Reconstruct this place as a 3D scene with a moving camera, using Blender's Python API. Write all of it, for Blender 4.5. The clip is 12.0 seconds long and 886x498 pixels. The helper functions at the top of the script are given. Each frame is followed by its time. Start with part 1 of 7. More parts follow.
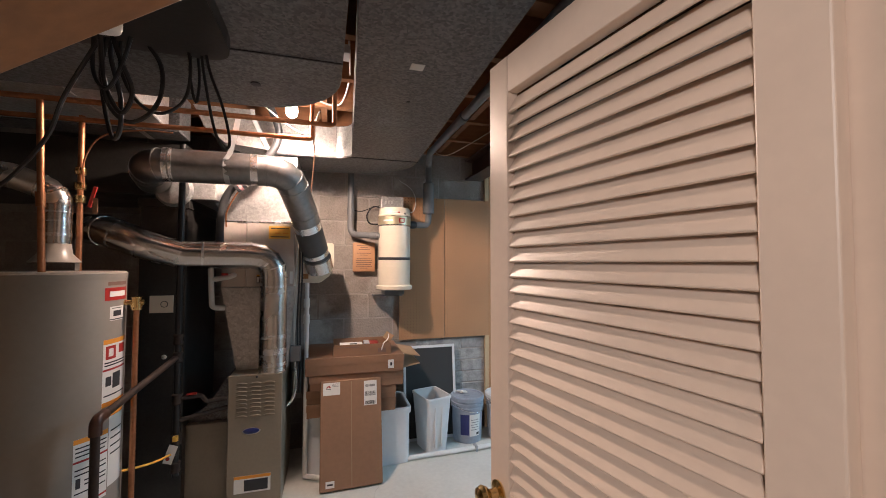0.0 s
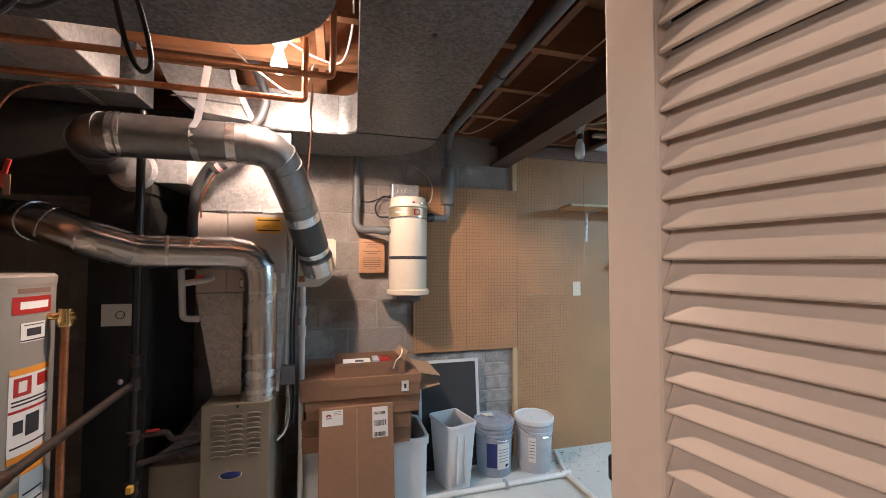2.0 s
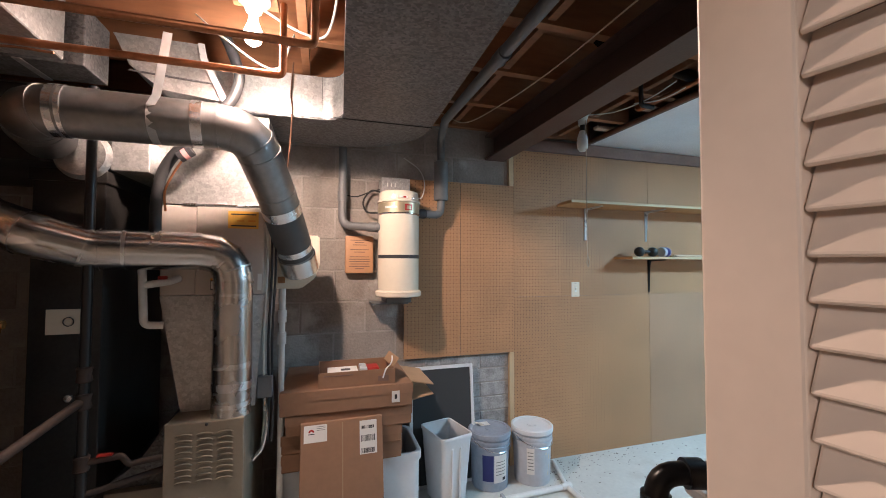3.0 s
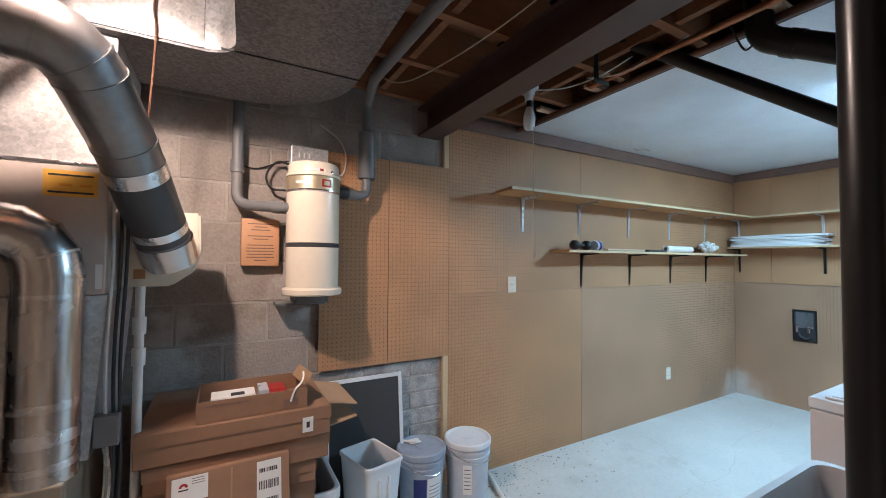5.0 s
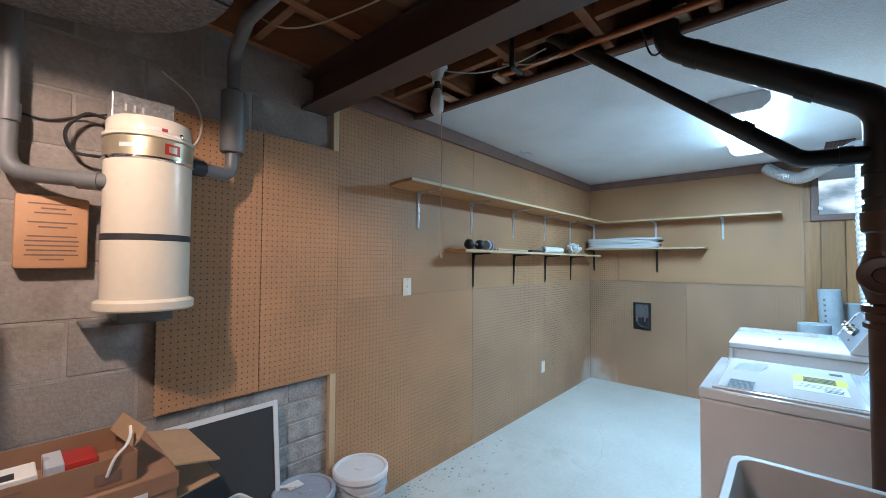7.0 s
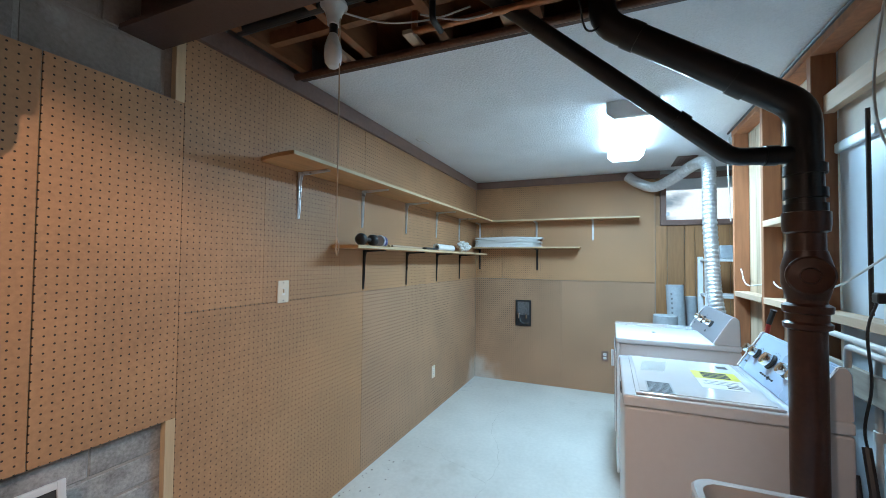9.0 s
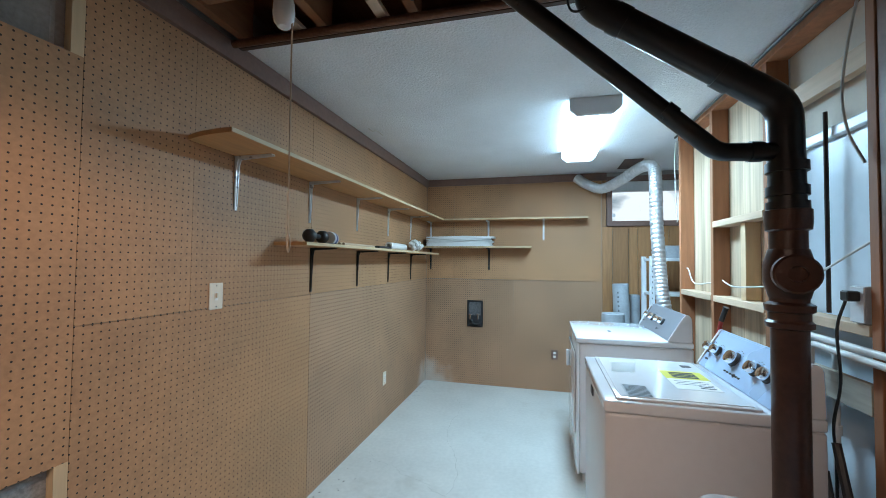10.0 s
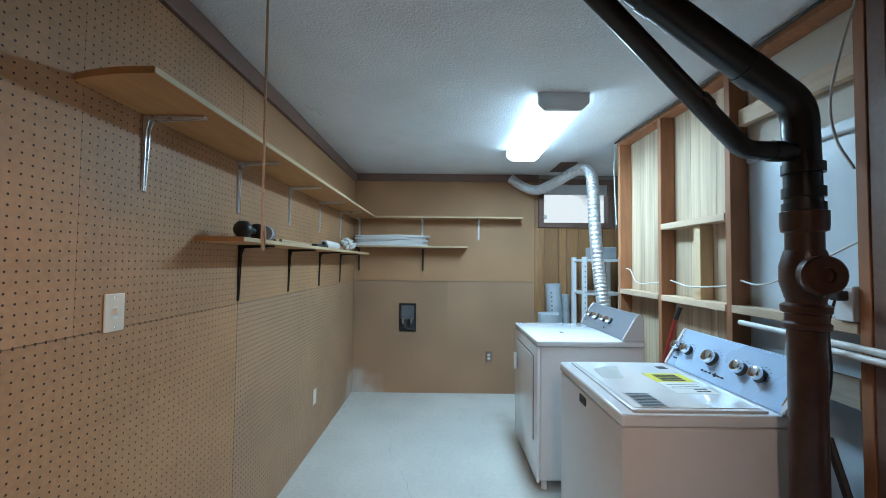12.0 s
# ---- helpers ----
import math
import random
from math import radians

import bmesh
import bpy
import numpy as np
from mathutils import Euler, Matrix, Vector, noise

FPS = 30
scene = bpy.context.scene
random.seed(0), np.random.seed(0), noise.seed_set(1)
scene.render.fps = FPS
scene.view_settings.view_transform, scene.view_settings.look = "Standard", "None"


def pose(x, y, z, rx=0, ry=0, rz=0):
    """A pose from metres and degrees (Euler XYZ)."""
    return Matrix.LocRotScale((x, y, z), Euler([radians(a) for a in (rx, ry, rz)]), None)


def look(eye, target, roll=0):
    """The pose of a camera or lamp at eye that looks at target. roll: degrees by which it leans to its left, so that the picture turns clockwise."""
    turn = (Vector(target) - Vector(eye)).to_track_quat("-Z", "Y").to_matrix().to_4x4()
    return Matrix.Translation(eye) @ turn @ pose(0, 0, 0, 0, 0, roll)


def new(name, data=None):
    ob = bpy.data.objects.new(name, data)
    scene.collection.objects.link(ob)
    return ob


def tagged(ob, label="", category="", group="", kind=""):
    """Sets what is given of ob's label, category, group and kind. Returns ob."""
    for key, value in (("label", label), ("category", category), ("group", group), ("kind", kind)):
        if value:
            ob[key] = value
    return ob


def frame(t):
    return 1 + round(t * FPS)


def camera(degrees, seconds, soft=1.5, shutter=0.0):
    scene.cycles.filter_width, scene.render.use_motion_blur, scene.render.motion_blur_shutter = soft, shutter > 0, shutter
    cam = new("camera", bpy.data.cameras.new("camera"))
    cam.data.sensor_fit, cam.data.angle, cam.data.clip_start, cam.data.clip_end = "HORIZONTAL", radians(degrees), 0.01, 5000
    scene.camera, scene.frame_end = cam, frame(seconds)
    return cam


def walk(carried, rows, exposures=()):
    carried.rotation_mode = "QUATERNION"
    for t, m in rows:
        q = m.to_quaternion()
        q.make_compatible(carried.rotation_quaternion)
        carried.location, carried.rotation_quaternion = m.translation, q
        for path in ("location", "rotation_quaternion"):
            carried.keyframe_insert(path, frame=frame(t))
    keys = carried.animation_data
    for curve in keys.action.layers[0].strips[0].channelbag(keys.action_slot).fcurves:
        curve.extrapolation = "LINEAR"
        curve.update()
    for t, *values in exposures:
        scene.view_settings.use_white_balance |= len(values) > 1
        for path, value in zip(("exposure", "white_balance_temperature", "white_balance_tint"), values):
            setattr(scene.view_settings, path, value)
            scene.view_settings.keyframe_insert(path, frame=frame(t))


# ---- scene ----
cam = camera(96.9, 12.0, 0.9)
PATH = [
    (0, (0.007, -0.106, 1.477), (0.565, 1.814, 1.549), 0.1),
    (0.5, (0.029, 0.032, 1.486), (0.571, 1.956, 1.557), 0.1),
    (1, (0.044, 0.162, 1.484), (0.572, 2.09, 1.555), 0.1),
    (1.5, (0.05, 0.292, 1.48), (0.571, 2.222, 1.552), 0.1),
    (2, (0.046, 0.413, 1.475), (0.569, 2.342, 1.548), 0.1),
    (2.5, (0.051, 0.507, 1.475), (0.591, 2.431, 1.549), 0.1),
    (4.5, (0.098, 0.915, 1.453), (0.956, 2.72, 1.509), 0.4),
    (5, (0.118, 1.008, 1.441), (1.098, 2.751, 1.499), 0.4),
    (5.5, (0.127, 1.106, 1.436), (1.241, 2.766, 1.495), 0.4),
    (6, (0.138, 1.198, 1.435), (1.392, 2.755, 1.496), 0.4),
    (6.5, (0.15, 1.286, 1.436), (1.535, 2.727, 1.498), 0.4),
    (7, (0.165, 1.362, 1.438), (1.666, 2.682, 1.501), 0.4),
    (9, (0.404, 1.699, 1.439), (2.245, 2.478, 1.497), 0.6),
    (9.5, (0.477, 1.786, 1.433), (2.373, 2.42, 1.495), 0.5),
    (10, (0.536, 1.865, 1.432), (2.472, 2.361, 1.494), 0.6),
    (10.5, (0.593, 1.958, 1.429), (2.558, 2.326, 1.493), 0.6),
    (11, (0.652, 2.068, 1.429), (2.636, 2.316, 1.495), 0.6),
    (11.5, (0.708, 2.172, 1.429), (2.703, 2.298, 1.496), 0.6),
    (12, (0.76, 2.25, 1.431), (2.758, 2.254, 1.5), 0.6),
]
walk(cam, [(t, look(eye, target, roll)) for t, eye, target, roll in PATH], [(0, 0.16, 6200, 10), (2.5, 0.22, 6100, 10), (4.5, 0.2, 5850, 9), (6, 0.06, 5750, 8), (7, 0.05, 5800, 8), (9, 0.0, 6200, 9), (12, -0.38, 6450, 10)])

# ---- world and light ----
world = bpy.data.worlds.new("world")
scene.world = world
world.use_nodes = True
wn = world.node_tree.nodes
sky = wn.new("ShaderNodeTexSky")
sky.sky_type, sky.sun_disc, sky.sun_elevation, sky.sun_rotation = "NISHITA", False, radians(40), radians(200)
world.node_tree.links.new(sky.outputs[0], wn["Background"].inputs[0])
wn["Background"].inputs[1].default_value = 0.12


def lamp(name, kind, place, energy, colour, size=0.1, target=None, size_y=None):
    data = bpy.data.lights.new(name, kind)
    data.energy, data.color = energy, colour
    if kind == "AREA":
        data.shape, data.size, data.size_y = "RECTANGLE", size, size_y or size
    elif kind == "SUN":
        data.angle = radians(0.6)
    elif kind == "SPOT":
        data.spot_size, data.spot_blend, data.shadow_soft_size = radians(180), 0.46, size
    else:
        data.shadow_soft_size = size
    ob = new(name, data)
    ob.matrix_world = look(place, target) if target else Matrix.Translation(place)
    return ob


BULB = (-0.197, 2.165, 2.306)
# an LED bulb: it shines down and sideways, and little towards its own base
lamp("bulb_light", "SPOT", BULB, 88, (1.0, 0.71, 0.55), 0.035, (BULB[0], BULB[1] + 0.001, 0))
lamp("tube_light", "AREA", (3.59, 1.567, 2.318), 62, (0.48, 0.77, 1.0), 1.1, (3.59, 1.567, 0), 0.24)
# Unseen lamp added in the hall, placed to light the open door.
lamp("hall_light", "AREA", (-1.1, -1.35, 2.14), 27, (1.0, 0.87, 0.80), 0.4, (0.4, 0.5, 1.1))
lamp("sun", "SUN", (9, -4, 8), 2.5, (1.0, 0.95, 0.88), 0.1, (6, -0.2, 0))


# ---- materials ----
def mat(name, colour, rough=0.6, metal=0.0, vary=0.25, scale=6.0, grain=60.0, bump=0.15, other=None, stretch=(1, 1, 1), rnd=0.0, spec=0.5, coat=0.0, rough_vary=0.15):
    """A surface with large stains and fine grain; stretch draws the pattern out along an axis, rnd varies it from piece to piece."""
    m = bpy.data.materials.new(name)
    m.use_nodes = True
    nt = m.node_tree
    N, L = nt.nodes, nt.links
    b = N["Principled BSDF"]
    tc = N.new("ShaderNodeTexCoord")
    mp = N.new("ShaderNodeMapping")
    mp.inputs["Scale"].default_value = stretch
    oi = N.new("ShaderNodeObjectInfo")
    add = N.new("ShaderNodeVectorMath")
    add.operation = "MULTIPLY_ADD"
    add.inputs[1].default_value = (37.0, 19.0, 53.0)
    L.new(oi.outputs["Random"], add.inputs[0])
    L.new(tc.outputs["Object"], add.inputs[2])
    L.new(add.outputs[0], mp.inputs[0])
    big = N.new("ShaderNodeTexNoise")
    big.inputs["Scale"].default_value, big.inputs["Detail"].default_value = scale, 4
    fine = N.new("ShaderNodeTexNoise")
    fine.inputs["Scale"].default_value, fine.inputs["Detail"].default_value = grain, 5
    L.new(mp.outputs[0], big.inputs[0])
    L.new(mp.outputs[0], fine.inputs[0])
    mixf = N.new("ShaderNodeMath")
    mixf.operation = "MULTIPLY_ADD"
    mixf.inputs[1].default_value = 0.6
    half = N.new("ShaderNodeMath")
    half.operation = "MULTIPLY"
    half.inputs[1].default_value = 0.4
    L.new(fine.outputs["Fac"], half.inputs[0])
    L.new(big.outputs["Fac"], mixf.inputs[0])
    L.new(half.outputs[0], mixf.inputs[2])
    ramp = N.new("ShaderNodeValToRGB")
    ramp.color_ramp.elements[0].position, ramp.color_ramp.elements[1].position = 0.32, 0.68
    dark = other or tuple(c * (1 - vary) for c in colour)
    light = tuple(min(1, c * (1 + vary * 0.35)) for c in colour)
    ramp.color_ramp.elements[0].color, ramp.color_ramp.elements[1].color = (*dark, 1), (*light, 1)
    L.new(mixf.outputs[0], ramp.inputs[0])
    out = ramp.outputs[0]
    if rnd:
        hsv = N.new("ShaderNodeHueSaturation")
        mr = N.new("ShaderNodeMapRange")
        mr.inputs[3].default_value, mr.inputs[4].default_value = 1 - rnd, 1 + rnd
        L.new(oi.outputs["Random"], mr.inputs[0])
        L.new(mr.outputs[0], hsv.inputs["Value"])
        L.new(out, hsv.inputs["Color"])
        out = hsv.outputs[0]
    L.new(out, b.inputs["Base Color"])
    rr = N.new("ShaderNodeMapRange")
    rr.inputs[3].default_value, rr.inputs[4].default_value = max(0.03, rough - rough_vary), min(1, rough + rough_vary)
    L.new(big.outputs["Fac"], rr.inputs[0])
    L.new(rr.outputs[0], b.inputs["Roughness"])
    b.inputs["Metallic"].default_value = metal
    b.inputs["Specular IOR Level"].default_value = spec
    b.inputs["Coat Weight"].default_value = coat
    if bump:
        bp = N.new("ShaderNodeBump")
        bp.inputs["Strength"].default_value, bp.inputs["Distance"].default_value = bump, 0.004
        L.new(fine.outputs["Fac"], bp.inputs["Height"])
        L.new(bp.outputs[0], b.inputs["Normal"])
    return m


def glow(name, colour, strength):
    m = bpy.data.materials.new(name)
    m.use_nodes = True
    b = m.node_tree.nodes["Principled BSDF"]
    b.inputs["Base Color"].default_value = (*colour, 1)
    b.inputs["Emission Color"].default_value = (*colour, 1)
    b.inputs["Emission Strength"].default_value = strength
    return m


def pegboard(name, colour, pitch, hole):
    """Brown hardboard with a grid of punched holes; local x runs along the board and z up."""
    m = mat(name, colour, 0.62, vary=0.30, scale=2.2, grain=60, bump=0.14, rnd=0.05)
    N, L = m.node_tree.nodes, m.node_tree.links
    b = N["Principled BSDF"]
    tc = N.new("ShaderNodeTexCoord")
    sep = N.new("ShaderNodeSeparateXYZ")
    L.new(tc.outputs["Object"], sep.inputs[0])
    sq = []
    for axis in ("X", "Z"):
        pp = N.new("ShaderNodeMath")
        pp.operation = "PINGPONG"
        pp.inputs[1].default_value = pitch / 2
        L.new(sep.outputs[axis], pp.inputs[0])
        d = N.new("ShaderNodeMath")
        d.operation = "POWER"
        d.inputs[1].default_value = 2
        L.new(pp.outputs[0], d.inputs[0])
        sq.append(d)
    add = N.new("ShaderNodeMath")
    add.operation = "ADD"
    L.new(sq[0].outputs[0], add.inputs[0])
    L.new(sq[1].outputs[0], add.inputs[1])
    lt = N.new("ShaderNodeMapRange")
    lt.inputs[1].default_value, lt.inputs[2].default_value = (hole * 1.15) ** 2, (hole * 0.85) ** 2
    L.new(add.outputs[0], lt.inputs[0])
    mix = N.new("ShaderNodeMix")
    mix.data_type = "RGBA"
    src = b.inputs["Base Color"].links[0].from_socket
    L.new(src, mix.inputs[6])
    mix.inputs[7].default_value = (0.03, 0.018, 0.010, 1)
    L.new(lt.outputs[0], mix.inputs[0])
    L.new(mix.outputs[2], b.inputs["Base Color"])
    return m


def spangle(name, colour, rough, scale=38.0, depth=0.5, metal=0.9):
    """Galvanised sheet with zinc spangle."""
    m = mat(name, colour, rough, metal, vary=0.35, scale=3.0, grain=120, bump=0.04)
    N, L = m.node_tree.nodes, m.node_tree.links
    b = N["Principled BSDF"]
    tc = N.new("ShaderNodeTexCoord")
    vo = N.new("ShaderNodeTexVoronoi")
    vo.inputs["Scale"].default_value = scale
    L.new(tc.outputs["Object"], vo.inputs[0])
    hs = N.new("ShaderNodeHueSaturation")
    mr = N.new("ShaderNodeMapRange")
    mr.inputs[3].default_value, mr.inputs[4].default_value = 1 - depth, 1 + depth * 0.6
    sep = N.new("ShaderNodeSeparateColor")
    L.new(vo.outputs["Color"], sep.inputs[0])
    L.new(sep.outputs[0], mr.inputs[0])
    L.new(mr.outputs[0], hs.inputs["Value"])
    L.new(b.inputs["Base Color"].links[0].from_socket, hs.inputs["Color"])
    L.new(hs.outputs[0], b.inputs["Base Color"])
    return m


